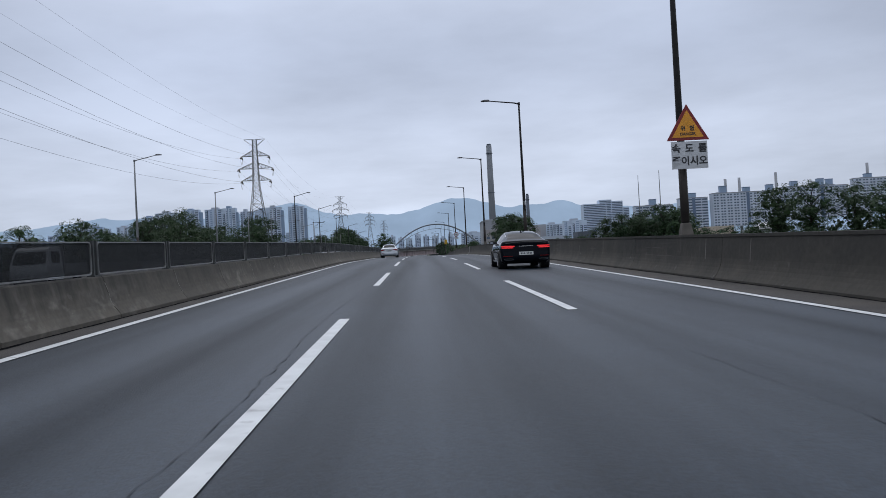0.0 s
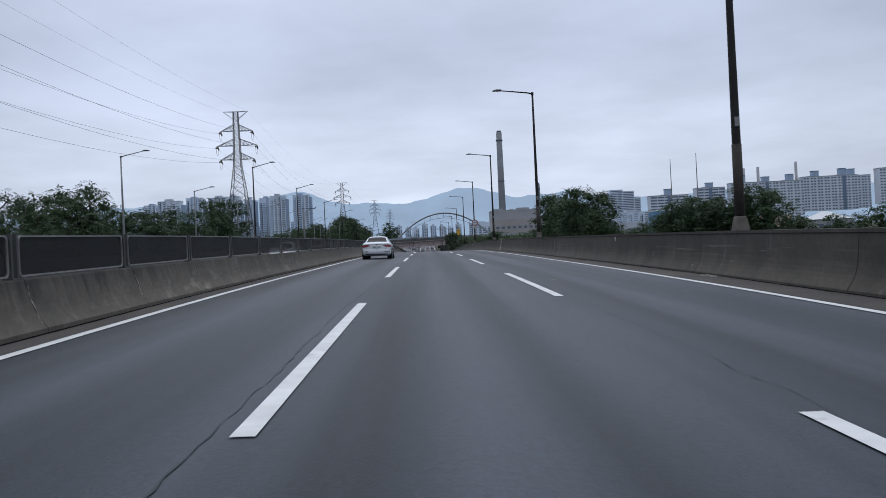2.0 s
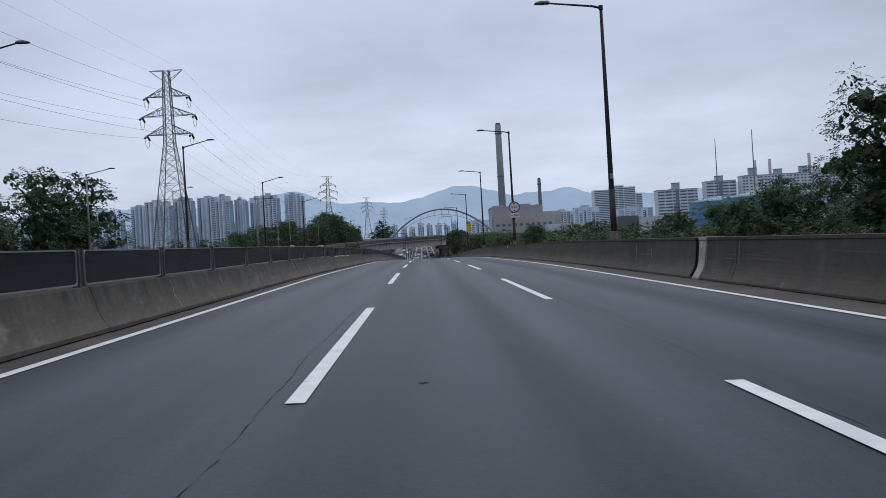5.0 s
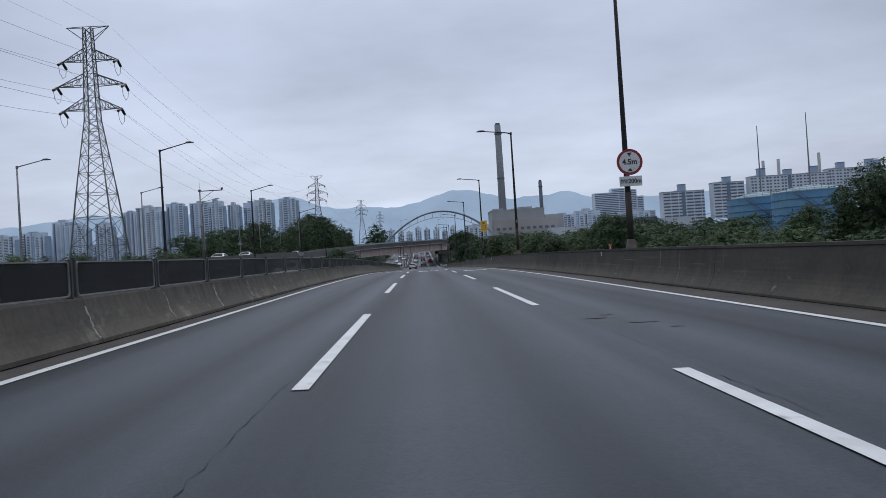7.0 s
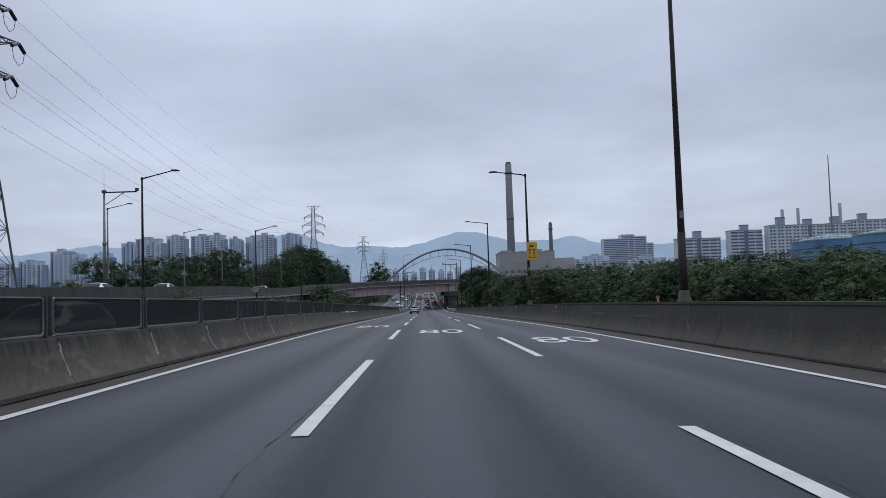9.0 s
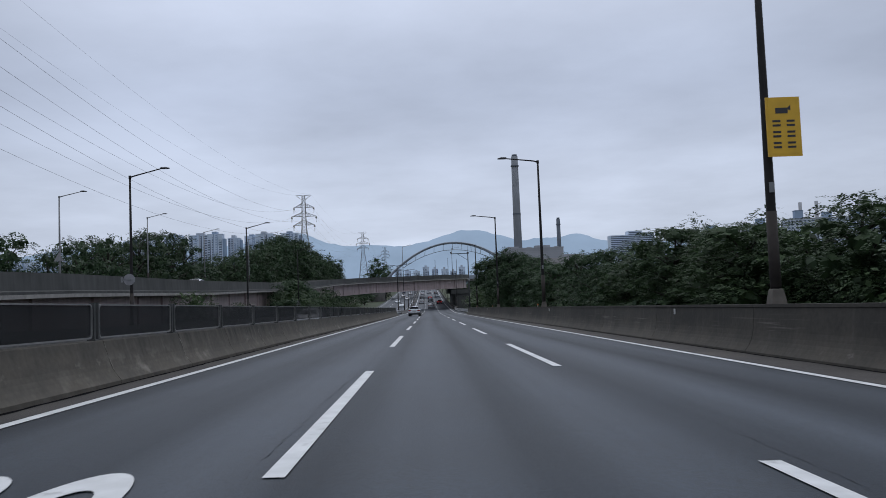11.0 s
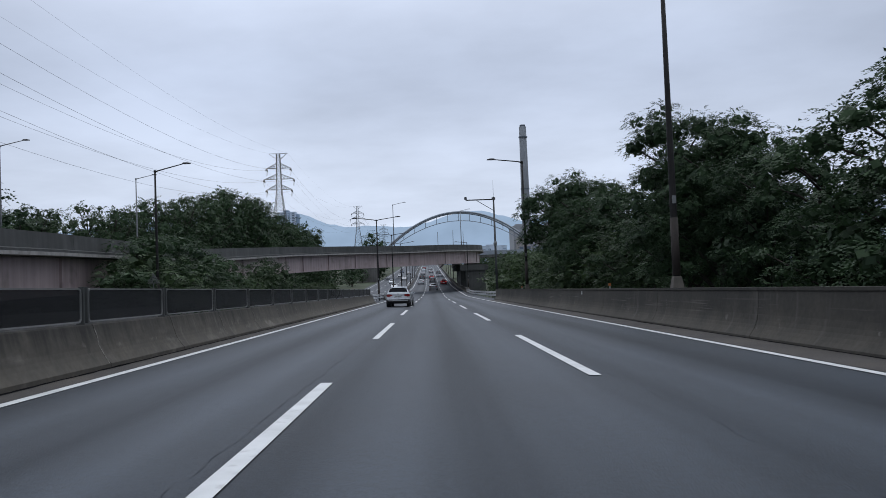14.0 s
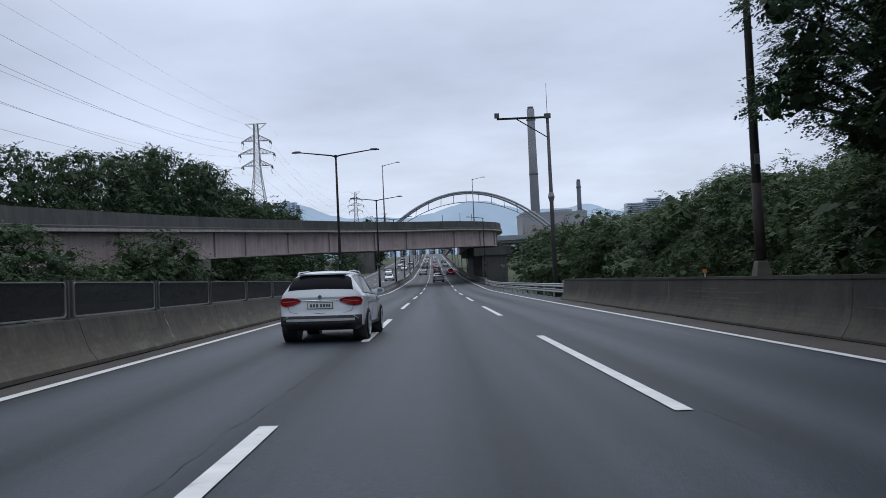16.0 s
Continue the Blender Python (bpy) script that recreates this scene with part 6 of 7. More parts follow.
def tank(x, y, r, zt):
    t = thing("storage_tank", "large blue cylindrical storage tank with a pale domed roof", "storage tank", "blue storage tanks")
    zb = ground_z(x, y)
    part("shell", Geo().tube([(0, 0, zb), (0, 0, zt)], [r, r], 40), M["tank_blue"], t, smooth=False)
    part("dome", Geo().tube([(0, 0, zt), (0, 0, zt + 0.62), (0, 0, zt + 1.25), (0, 0, zt + 1.7), (0, 0, zt + 1.9)], [r * 1.01, r * 0.80, r * 0.52, r * 0.24, 0.3], 40), M["tank_roof"], t, smooth=True)
    for z in (zt - 1.9, zt - 3.8, zt - 5.7, zt - 7.6):
        part("ring_girder", Geo().tube([(0, 0, z), (0, 0, z + 0.16)], [r + 0.12, r + 0.12], 40), M["tank_rim"], t)
    g = Geo()
    for k in range(18):
        a0, a1 = radians(222 + k * 4.5), radians(226.5 + k * 4.5)
        for lift in (0.0, 0.9):
            g.tube([((r + 0.45) * math.cos(a0), (r + 0.45) * math.sin(a0), zt - k * 0.62 + lift), ((r + 0.45) * math.cos(a1), (r + 0.45) * math.sin(a1), zt - (k + 1) * 0.62 + lift)], 0.12 if lift == 0 else 0.05, 4)
    part("stairway", g, M["stack_dark"], t)
    rail = Geo()
    for k in range(36):
        a0, a1 = radians(k * 10), radians(k * 10 + 10)
        p, q = [(r * math.cos(a), r * math.sin(a)) for a in (a0, a1)]
        rail.tube([(*p, zt), (*p, zt + 1.1)], 0.05, 4, False)
        for h in (0.6, 1.1):
            rail.tube([(*p, zt + h), (*q, zt + h)], 0.045, 4, False)
    part("railing", rail, M["pole_grey"], t, "thin grey guard railing round the roof")
    return put(t, x, y, 0)


tank(100.9, 365.4, 9.6, 15.8)
tank(102.5, 337.6, 9.7, 15.3)
for x, y, zt in ((102.4, 337.4, 31.8), (100.9, 365.4, 32.9)):
    s = part("aerial_mast", Geo().tube([(0, 0, 0), (0, 0, zt * 0.6), (0, 0, zt + 4)], [0.30, 0.22, 0.10], 6), M["pole_grey"])
    put(s, x, y, 0)
    tagged(s, "slim grey aerial mast rising behind the tanks", "mast", "aerial masts")

h = thing("depot", "low dark building with a pale side wing among trees", "building")
part("hall", Geo().box(98, 108, 500, 516, 0, 17.5), M["stack_dark"], h)
part("wing", Geo().box(108.2, 122, 496, 516, 0, 16.5), M["facade_grey"], h)
h = thing("white_hall", "low hall with a white peaked membrane roof", "building")
part("hall", Geo().box(113.5, 124.5, 266.5, 279.5, -3, 7.6), M["plant_wall"], h)
part("tent_roof", Geo().sweep([[(x, y, 7.61 + 2.5 * f ** 1.4) for x, y in ((119 - 5 * (1 - f) - 0.9, 273 - 7 * (1 - f)), (119 + 5 * (1 - f) + 0.9, 273 - 7 * (1 - f)), (119 + 5 * (1 - f) + 0.9, 273 + 7 * (1 - f)), (119 - 5 * (1 - f) - 0.9, 273 + 7 * (1 - f)))] for f in (0.0, 0.25, 0.5, 0.75, 0.97)]), M["sign_white"], h, "white peaked membrane roof")
part("gable", Geo().box(96, 104.5, 262, 280, -3, 9.2), M["beige"], h, "beige gable wall")
g = Geo()
for k in range(5):
    g.box(114.2 + k * 2.0, 115.4 + k * 2.0, 266.35, 266.52, 5.2, 6.3)
tagged(part("window_grid", g, M["window_far"], h), kind="stuff")


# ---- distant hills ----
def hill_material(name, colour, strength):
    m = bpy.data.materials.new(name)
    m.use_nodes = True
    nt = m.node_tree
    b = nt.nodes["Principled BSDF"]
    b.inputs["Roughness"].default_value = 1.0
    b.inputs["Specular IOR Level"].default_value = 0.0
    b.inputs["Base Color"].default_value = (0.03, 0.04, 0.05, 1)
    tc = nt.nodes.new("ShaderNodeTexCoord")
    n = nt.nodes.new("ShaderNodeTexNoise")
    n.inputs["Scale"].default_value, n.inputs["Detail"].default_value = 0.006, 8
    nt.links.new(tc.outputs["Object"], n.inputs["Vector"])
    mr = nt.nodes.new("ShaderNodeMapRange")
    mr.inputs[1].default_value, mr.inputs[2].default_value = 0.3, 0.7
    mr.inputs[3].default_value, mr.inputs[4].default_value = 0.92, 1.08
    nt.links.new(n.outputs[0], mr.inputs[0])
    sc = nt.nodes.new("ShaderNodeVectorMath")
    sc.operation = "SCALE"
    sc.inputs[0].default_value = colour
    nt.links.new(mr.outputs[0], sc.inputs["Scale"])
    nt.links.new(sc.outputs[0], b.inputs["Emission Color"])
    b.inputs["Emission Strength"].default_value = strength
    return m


def hills(name, y, bumps, base, mat, rough, label):
    g = Geo()
    n = 420
    for k in range(n + 1):
        x = -4300 + 8600 * k / n
        z = base(x)
        for c, hgt, w in bumps:
            z += hgt * math.exp(-((x - c) / w) ** 2)
        z += rough * (noise.noise(Vector((x * 0.006, 3.1, 0))) + 0.5 * noise.noise(Vector((x * 0.016, 7.7, 0))) + 0.25 * noise.noise(Vector((x * 0.04, 1.7, 0))))
        for f, d in ((0.0, -500), (0.45, -260), (0.8, -90), (1.0, 0), (0.7, 240)):
            zz = z * f + rough * 0.6 * noise.noise(Vector((x * 0.01, f * 9, 2.0))) * (f < 1)
            g.v.append((x, y + d, max(zz, -5) if f else -20))
    m = 5
    for k in range(n):
        for i in range(m - 1):
            g.f.append((k * m + i, (k + 1) * m + i, (k + 1) * m + i + 1, k * m + i + 1))
    return tagged(part(name, g, mat, smooth=True), label, "hills", kind="structure")


# ridge glows pale blue: the haze of distance is put into its emission
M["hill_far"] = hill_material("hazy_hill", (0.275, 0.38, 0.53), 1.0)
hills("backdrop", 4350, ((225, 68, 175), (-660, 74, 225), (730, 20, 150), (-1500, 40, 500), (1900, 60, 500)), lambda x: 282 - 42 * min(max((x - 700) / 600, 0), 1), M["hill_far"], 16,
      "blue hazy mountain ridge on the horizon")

# ---- vehicles ----
M["tyre"] = material("tyre_rubber", (0.012, 0.012, 0.013), 0.9, spec=0.15, noise_scale=12.0, amount=0.2)
M["rim"] = material("alloy_rim", (0.42, 0.43, 0.44), 0.4, 0.3, noise_scale=6.0, amount=0.1)
M["rim_dark"] = material("dark_alloy_rim", (0.20, 0.20, 0.21), 0.4, 0.3)
M["car_glass"] = material("tinted_glass", (0.008, 0.009, 0.012), 0.05, spec=0.035)
M["trim"] = material("black_trim", (0.02, 0.02, 0.021), 0.5)
M["chrome"] = material("chrome", (0.6, 0.61, 0.62), 0.15, 1.0)
M["tail_red"] = material("tail_lamp_red", (0.20, 0.010, 0.012), 0.15, spec=0.5)
M["tail_lit"] = glow("tail_lamp_lit", (0.85, 0.03, 0.035), 0.55)
M["tail_lamp_dark"] = material("tail_lamp_dark", (0.12, 0.01, 0.012), 0.2)
M["head_lamp"] = material("head_lamp", (0.55, 0.57, 0.6), 0.1)
M["plate_white"] = material("plate_white", (0.55, 0.57, 0.56), 0.5)
M["mirror_glass"] = material("mirror_glass", (0.30, 0.32, 0.35), 0.08, 0.9)
M["badge"] = material("badge_dark", (0.05, 0.07, 0.11), 0.3)
M["tail_bright"] = material("tail_lamp_bright", (0.42, 0.10, 0.09), 0.2)
M["plate_ink"] = material("plate_ink", (0.06, 0.065, 0.07), 0.6)


def paint(name, colour, metal=0.0, rough=0.22):
    m = material(name, colour, rough, metal, noise_scale=1.2, amount=0.02)
    b = m.node_tree.nodes["Principled BSDF"]
    b.inputs["Coat Weight"].default_value = 0.6
    b.inputs["Coat Roughness"].default_value = 0.05
    return m


P_WHITE = paint("paint_white", (0.57, 0.605, 0.64))
P_BLACK = paint("paint_black", (0.005, 0.0065, 0.010), 0.0, 0.05)
P_BLACK.node_tree.nodes["Principled BSDF"].inputs["Coat Weight"].default_value = 0.02
P_BLACK.node_tree.nodes["Principled BSDF"].inputs["Specular IOR Level"].default_value = 0.06
P_SILVER = paint("paint_silver", (0.42, 0.43, 0.45), 0.4)
P_RED = paint("paint_red", (0.22, 0.02, 0.025))
P_GREY = paint("paint_grey", (0.09, 0.095, 0.10), 0.3)
P_BLUE = paint("paint_navy", (0.02, 0.03, 0.07), 0.2)

# stations: place along the length (0 rear, 1 front), underside, shoulder, top, half width share, roof half width share
SEDAN = [(0.000, 0.34, 0.93, 0.96, 0.86, 0.74), (0.012, 0.27, 0.985, 1.02, 0.93, 0.76), (0.04, 0.23, 1.01, 1.06, 0.975, 0.77), (0.10, 0.20, 1.02, 1.10, 0.99, 0.75), (0.165, 0.19, 1.01, 1.22, 1.0, 0.69),
         (0.235, 0.19, 1.00, 1.375, 1.0, 0.63), (0.30, 0.19, 0.985, 1.445, 1.0, 0.605), (0.40, 0.19, 0.975, 1.475, 1.0, 0.60), (0.50, 0.19, 0.965, 1.47, 1.0, 0.60), (0.58, 0.19, 0.955, 1.42, 1.0, 0.62),
         (0.66, 0.19, 0.95, 1.25, 1.0, 0.68), (0.735, 0.19, 0.94, 1.03, 0.995, 0.76), (0.80, 0.19, 0.90, 0.97, 0.985, 0.74), (0.90, 0.20, 0.82, 0.88, 0.96, 0.70), (0.96, 0.23, 0.72, 0.77, 0.90, 0.66), (1.0, 0.30, 0.58, 0.62, 0.74, 0.60)]
FASTBACK = [(0.000, 0.34, 0.97, 1.00, 0.86, 0.74), (0.012, 0.27, 1.02, 1.06, 0.93, 0.77), (0.035, 0.23, 1.04, 1.09, 0.975, 0.77), (0.08, 0.20, 1.03, 1.13, 0.99, 0.74), (0.15, 0.19, 1.01, 1.24, 1.0, 0.68),
            (0.235, 0.19, 1.00, 1.365, 1.0, 0.63), (0.31, 0.19, 0.985, 1.43, 1.0, 0.605), (0.40, 0.19, 0.975, 1.465, 1.0, 0.60), (0.50, 0.19, 0.965, 1.46, 1.0, 0.60), (0.58, 0.19, 0.955, 1.41, 1.0, 0.62),
            (0.66, 0.19, 0.95, 1.23, 1.0, 0.68), (0.735, 0.19, 0.94, 1.02, 0.995, 0.76), (0.80, 0.19, 0.90, 0.96, 0.985, 0.74), (0.90, 0.20, 0.82, 0.88, 0.96, 0.70), (0.96, 0.23, 0.72, 0.77, 0.90, 0.66), (1.0, 0.30, 0.58, 0.62, 0.74, 0.60)]
SUV = [(0.000, 0.36, 0.98, 1.02, 0.88, 0.74), (0.012, 0.30, 1.03, 1.10, 0.94, 0.76), (0.04, 0.27, 1.05, 1.26, 0.98, 0.72), (0.085, 0.25, 1.05, 1.44, 0.99, 0.66), (0.14, 0.25, 1.045, 1.505, 1.0, 0.635),
       (0.22, 0.25, 1.03, 1.535, 1.0, 0.62), (0.32, 0.25, 1.015, 1.545, 1.0, 0.615), (0.42, 0.25, 1.0, 1.54, 1.0, 0.615), (0.52, 0.25, 0.99, 1.52, 1.0, 0.62), (0.60, 0.25, 0.985, 1.45, 1.0, 0.64),
       (0.67, 0.25, 0.98, 1.27, 1.0, 0.69), (0.735, 0.25, 0.97, 1.07, 0.995, 0.76), (0.80, 0.25, 0.94, 1.01, 0.985, 0.74), (0.90, 0.26, 0.87, 0.93, 0.96, 0.70), (0.96, 0.28, 0.76, 0.82, 0.90, 0.66), (1.0, 0.34, 0.62, 0.66, 0.74, 0.60)]
VAN = [(0.000, 0.36, 1.02, 1.06, 0.90, 0.80), (0.010, 0.30, 1.08, 1.60, 0.95, 0.74), (0.03, 0.27, 1.10, 1.86, 0.98, 0.72), (0.10, 0.25, 1.10, 1.92, 1.0, 0.72), (0.22, 0.25, 1.10, 1.94, 1.0, 0.72),
       (0.36, 0.25, 1.09, 1.945, 1.0, 0.72), (0.50, 0.25, 1.08, 1.94, 1.0, 0.72), (0.60, 0.25, 1.07, 1.90, 1.0, 0.72), (0.70, 0.25, 1.06, 1.72, 1.0, 0.73), (0.80, 0.25, 1.04, 1.34, 1.0, 0.76),
       (0.85, 0.25, 1.02, 1.12, 0.99, 0.78), (0.92, 0.26, 0.94, 1.0, 0.96, 0.74), (0.97, 0.28, 0.80, 0.86, 0.90, 0.70), (1.0, 0.34, 0.62, 0.66, 0.78, 0.62)]


def end_shift(x, z, t, width):
    """How far the skin is drawn in at a rounded corner of the car's plan or under its bumper."""
    e = min(1.0, abs(x) / (width / 2)) ** 4
    y = (0.21 * e * max(0, 1 - t / 0.08) if t < 0.08 else 0) - (0.42 * e * max(0, (t - 0.86) / 0.14) if t > 0.86 else 0)
    if t < 0.03:
        y += float(np.interp(z, (0.20, 0.32, 0.42, 0.55, 0.66, 0.90, 0.98, 1.05), (0.12, 0.05, 0.0, 0.0, 0.035, 0.055, 0.035, 0.06))) * (1 - t / 0.03)
    return y


def car_skin(table, length, width, n=64, extra=()):
    """Rings along the car (rear at -length/2) and the station shares they stand at."""
    f = np.array([t[0] for t in table])
    cols = [np.array([t[k] for t in table]) for k in range(1, 6)]
    ts = sorted(set([round(x, 4) for x in np.concatenate([np.linspace(0, 0.05, 6), np.linspace(0.05, 0.95, n - 12), np.linspace(0.95, 1, 6)])]) | set(extra))

    def val(c, t):
        # smooth the polyline a little
        return float(np.mean([np.interp(min(max(t + d, 0), 1), f, c) for d in (-0.012, -0.006, 0, 0.006, 0.012)])) if 0.02 < t < 0.98 else float(np.interp(t, f, c))

    rings = []
    for t in ts:
        zb, zs, zt, wf, rf = [val(c, t) for c in cols]
        w = width / 2 * wf
        wr = width / 2 * rf
        half = [(0.0, zb), (w * 0.82, zb), (w * 0.965, zb + 0.10), (w * 0.995, zb + 0.30), (w, (zb + zs) / 2 + 0.08), (w * 0.985, zs - 0.10), (w * 0.955, zs - 0.02), (w * 0.925, zs + 0.015),
                (wr + (w * 0.925 - wr) * 0.12, zs + (zt - zs) * 0.84), (wr * 0.93, zt - 0.02 * (zt > zs + 0.2)), (wr * 0.55, zt + 0.012), (0.0, zt + 0.02)]
        y0 = -length / 2 + length * t
        ring = []
        for x, z in half:
            ring.append((x, y0 + end_shift(x, z, t, width), z))
        rings.append(ring)
    return ts, rings


def car(name, label, category, table, length, width, body, wheel_r=0.33, wheels=(0.205, 0.795), glass_side=((0.175, 0.245), (0.255, 0.40), (0.415, 0.60)), rear_glass=(0.10, 0.27), front_glass=(0.58, 0.735),
        tail="sedan", rim="rim", lower=None, rails=False):
    """A closed car: painted shell, glazing, lamps, bumpers, wheels, mirrors, plates and exhausts as parts."""
    car_ob = thing(name, label, category, "vehicles")
    ext = [b for a in glass_side for b in a] + list(rear_glass) + list(front_glass)
    ts, rings = car_skin(table, length, width, 56, ext)
    m = len(rings[0])
    shell, glass_r, glass_f, low = Geo(), Geo(), Geo(), Geo()
    sides, pillars, lamps = {}, {}, {}
    gl0, gl1 = glass_side[0][0], glass_side[-1][1]
    verts = []
    for ring in rings:
        verts += ring + [(-x, y, z) for x, y, z in ring]
    idx = lambda i, k, s: i * 2 * m + (m if s < 0 else 0) + k

    def emit(g, quad):
        k = len(g.v)
        g.v += [verts[q] for q in quad]
        g.f.append((k, k + 1, k + 2, k + 3))

    for i in range(len(ts) - 1):
        mid = (ts[i] + ts[i + 1]) / 2
        for s in (1, -1):
            for k in range(m - 1):
                q = (idx(i, k, s), idx(i + 1, k, s), idx(i + 1, k + 1, s), idx(i, k + 1, s))
                if s > 0:
                    q = q[::-1]
                win = next((n for n, (a, b) in enumerate(glass_side) if a < mid < b), None)
                if k == 7 and win is not None:
                    emit(sides.setdefault((win, s), Geo()), q)
                elif k == 7 and gl0 < mid < gl1:
                    emit(pillars.setdefault((round(mid, 1), s), Geo()), q)
                elif 4 <= k <= 5 and 0.925 < mid < 0.985:
                    emit(lamps.setdefault(s, Geo()), q)
                elif k >= (8 if tail == "suv" else 9) and rear_glass[0] < mid < rear_glass[1]:
                    emit(glass_r, q)
                elif k >= 9 and front_glass[0] < mid < front_glass[1]:
                    emit(glass_f, q)
                elif lower and (k < 2):
                    emit(low, q)
                else:
                    emit(shell, q)
    for i, flip in ((0, False), (len(ts) - 1, True)):
        for k in range(1, m - 1):
            g = low if lower and k < 2 else shell
            yc = -length / 2 + length * ts[i]
            for a, h in itertools.product(range(12), range(3)):
                f0, f1 = 1 - a / 6, 1 - (a + 1) / 6
                (xa, za), (xb, zb2) = [(rings[i][k][0] + (rings[i][k + 1][0] - rings[i][k][0]) * w, rings[i][k][2] + (rings[i][k + 1][2] - rings[i][k][2]) * w) for w in (h / 3, (h + 1) / 3)]
                q = [(xx * f, yc + end_shift(xx * f, zz, ts[i], width), zz) for xx, zz, f in ((xa, za, f0), (xb, zb2, f0), (xb, zb2, f1), (xa, za, f1))]
                j = len(g.v)
                g.v += q[::-1] if flip else q
                g.f.append((j, j + 1, j + 2, j + 3))

    def weld(g, nm, mat, label=""):
        me = g.mesh(nm, mat, True)
        bm = bmesh.new()
        bm.from_mesh(me)
        bmesh.ops.remove_doubles(bm, verts=bm.verts, dist=0.0005)
        bmesh.ops.recalc_face_normals(bm, faces=bm.faces)
        for e in bm.edges:
            if len(e.link_faces) == 2 and e.calc_face_angle() > 0.6:
                e.smooth = False
        bm.to_mesh(me)
        bm.free()
        return part(nm, me, mat, car_ob, label)

    weld(shell, "body", body)
    if low.f:
        weld(low, "lower_cladding", lower, "unpainted black lower cladding")
    weld(glass_r, "rear_window", M["car_glass"], "dark tinted rear window")
    weld(glass_f, "windscreen", M["car_glass"])
    for key in sides:
        weld(sides[key], "side_window", M["car_glass"])
    for key in pillars:
        weld(pillars[key], "door_pillar", M["trim"], "black door pillar")
    for s in lamps:
        weld(lamps[s], "head_light", M["head_lamp"])
    near = lambda t: min(range(len(ts)), key=lambda i: abs(ts[i] - t))
    for s in (1, -1):
        i0, i1 = near(gl0), near(gl1)
        low_line = [(s * (rings[i][7][0] + 0.004), rings[i][7][1], rings[i][7][2]) for i in range(i0, i1 + 1)]
        top_line = [(s * (rings[i][8][0] + 0.004), rings[i][8][1], rings[i][8][2]) for i in range(i0, i1 + 1)]
        line_mat = M["trim"] if tail == "suv" else M["chrome"]
        part("window_trim", Geo().tube(low_line, 0.010, 6), line_mat, car_ob, "bright strip below the side windows" if tail == "sedan" else "")
        part("window_trim", Geo().tube(top_line, 0.008, 6), line_mat, car_ob)
        cuts = [gl1 + 0.03] + [(a[1] + b[0]) / 2 for a, b in zip(glass_side[1:-1], glass_side[2:])] + [glass_side[1][0] + 0.02]
        for t in cuts:
            r = rings[near(t)]
            part("door_seam", Geo().tube([(s * (x + 0.0005), y, z) for x, y, z in r[2:8]], 0.0035, 4), M["trim"], car_ob)
    yr = -length / 2
    hw = width / 2

    def slab_at(nm, x0, x1, z0, z1, mat, depth=0.02, lab=""):
        """A plate with upright edges that lies on the curved rear face."""
        g = Geo()
        nx, nz = 8, 4
        rows = {}
        for back in (0, 1):
            for a in range(nx + 1):
                for b in range(nz + 1):
                    x = x0 + (x1 - x0) * a / nx
                    z = z0 + (z1 - z0) * b / nz
                    yy = yr + end_shift(x, z, 0.0, width)
                    rows[back, a, b] = len(g.v)
                    g.v.append((x, yy - (depth if not back else -0.03), z))
        for a in range(nx):
            for b in range(nz):
                g.f.append((rows[0, a, b], rows[0, a + 1, b], rows[0, a + 1, b + 1], rows[0, a, b + 1]))
        rim_path = [(a, 0) for a in range(nx)] + [(nx, b) for b in range(nz)] + [(a, nz) for a in range(nx, 0, -1)] + [(0, b) for b in range(nz, 0, -1)]
        for p, q in zip(rim_path, rim_path[1:] + rim_path[:1]):
            g.f.append((rows[1, p[0], p[1]], rows[1, q[0], q[1]], rows[0, q[0], q[1]], rows[0, p[0], p[1]]))
        return part(nm, g, mat, car_ob, lab)

    def lamp_at(s, inner, outer, low_z, high_z, mat, depth, lab="", nm="tail_light"):
        """A lamp on the rear corner: from the inner to the outer share of the half width, between a lower and an upper edge line."""
        g = Geo()
        nx, nz = 14, 3
        us = (0.0, 0.08, 0.35, 0.7, 0.93, 1.0)
        rows = {}
        for back in (0, 1):
            for a in range(nx + 1):
                u = a / nx
                x = s * hw * (inner + (outer - inner) * u)
                z0, z1 = float(np.interp(u, us, low_z)), float(np.interp(u, us, high_z))
                for b in range(nz + 1):
                    z = z0 + (z1 - z0) * b / nz
                    rows[back, a, b] = len(g.v)
                    g.v.append((x, yr + end_shift(x, z, 0.0, width) - (depth if not back else -0.05), z))
        for a in range(nx):
            for b in range(nz):
                g.f.append((rows[0, a, b], rows[0, a + 1, b], rows[0, a + 1, b + 1], rows[0, a, b + 1]))
        ring = [(a, 0) for a in range(nx)] + [(nx, b) for b in range(nz)] + [(a, nz) for a in range(nx, 0, -1)] + [(0, b) for b in range(nz, 0, -1)]
        for p, q in zip(ring, ring[1:] + ring[:1]):
            g.f.append((rows[1, p[0], p[1]], rows[1, q[0], q[1]], rows[0, q[0], q[1]], rows[0, p[0], p[1]]))
        return part(nm, g, mat, car_ob, lab)

    def rear_line(nm, pts, r, mat, lab=""):
        """A thin bar along points (x, z) on the rear face."""
        return part(nm, Geo().tube([(x, yr + end_shift(x, z, 0.0, width) - r * 0.4, z) for x, z in pts], r, 6), mat, car_ob, lab)

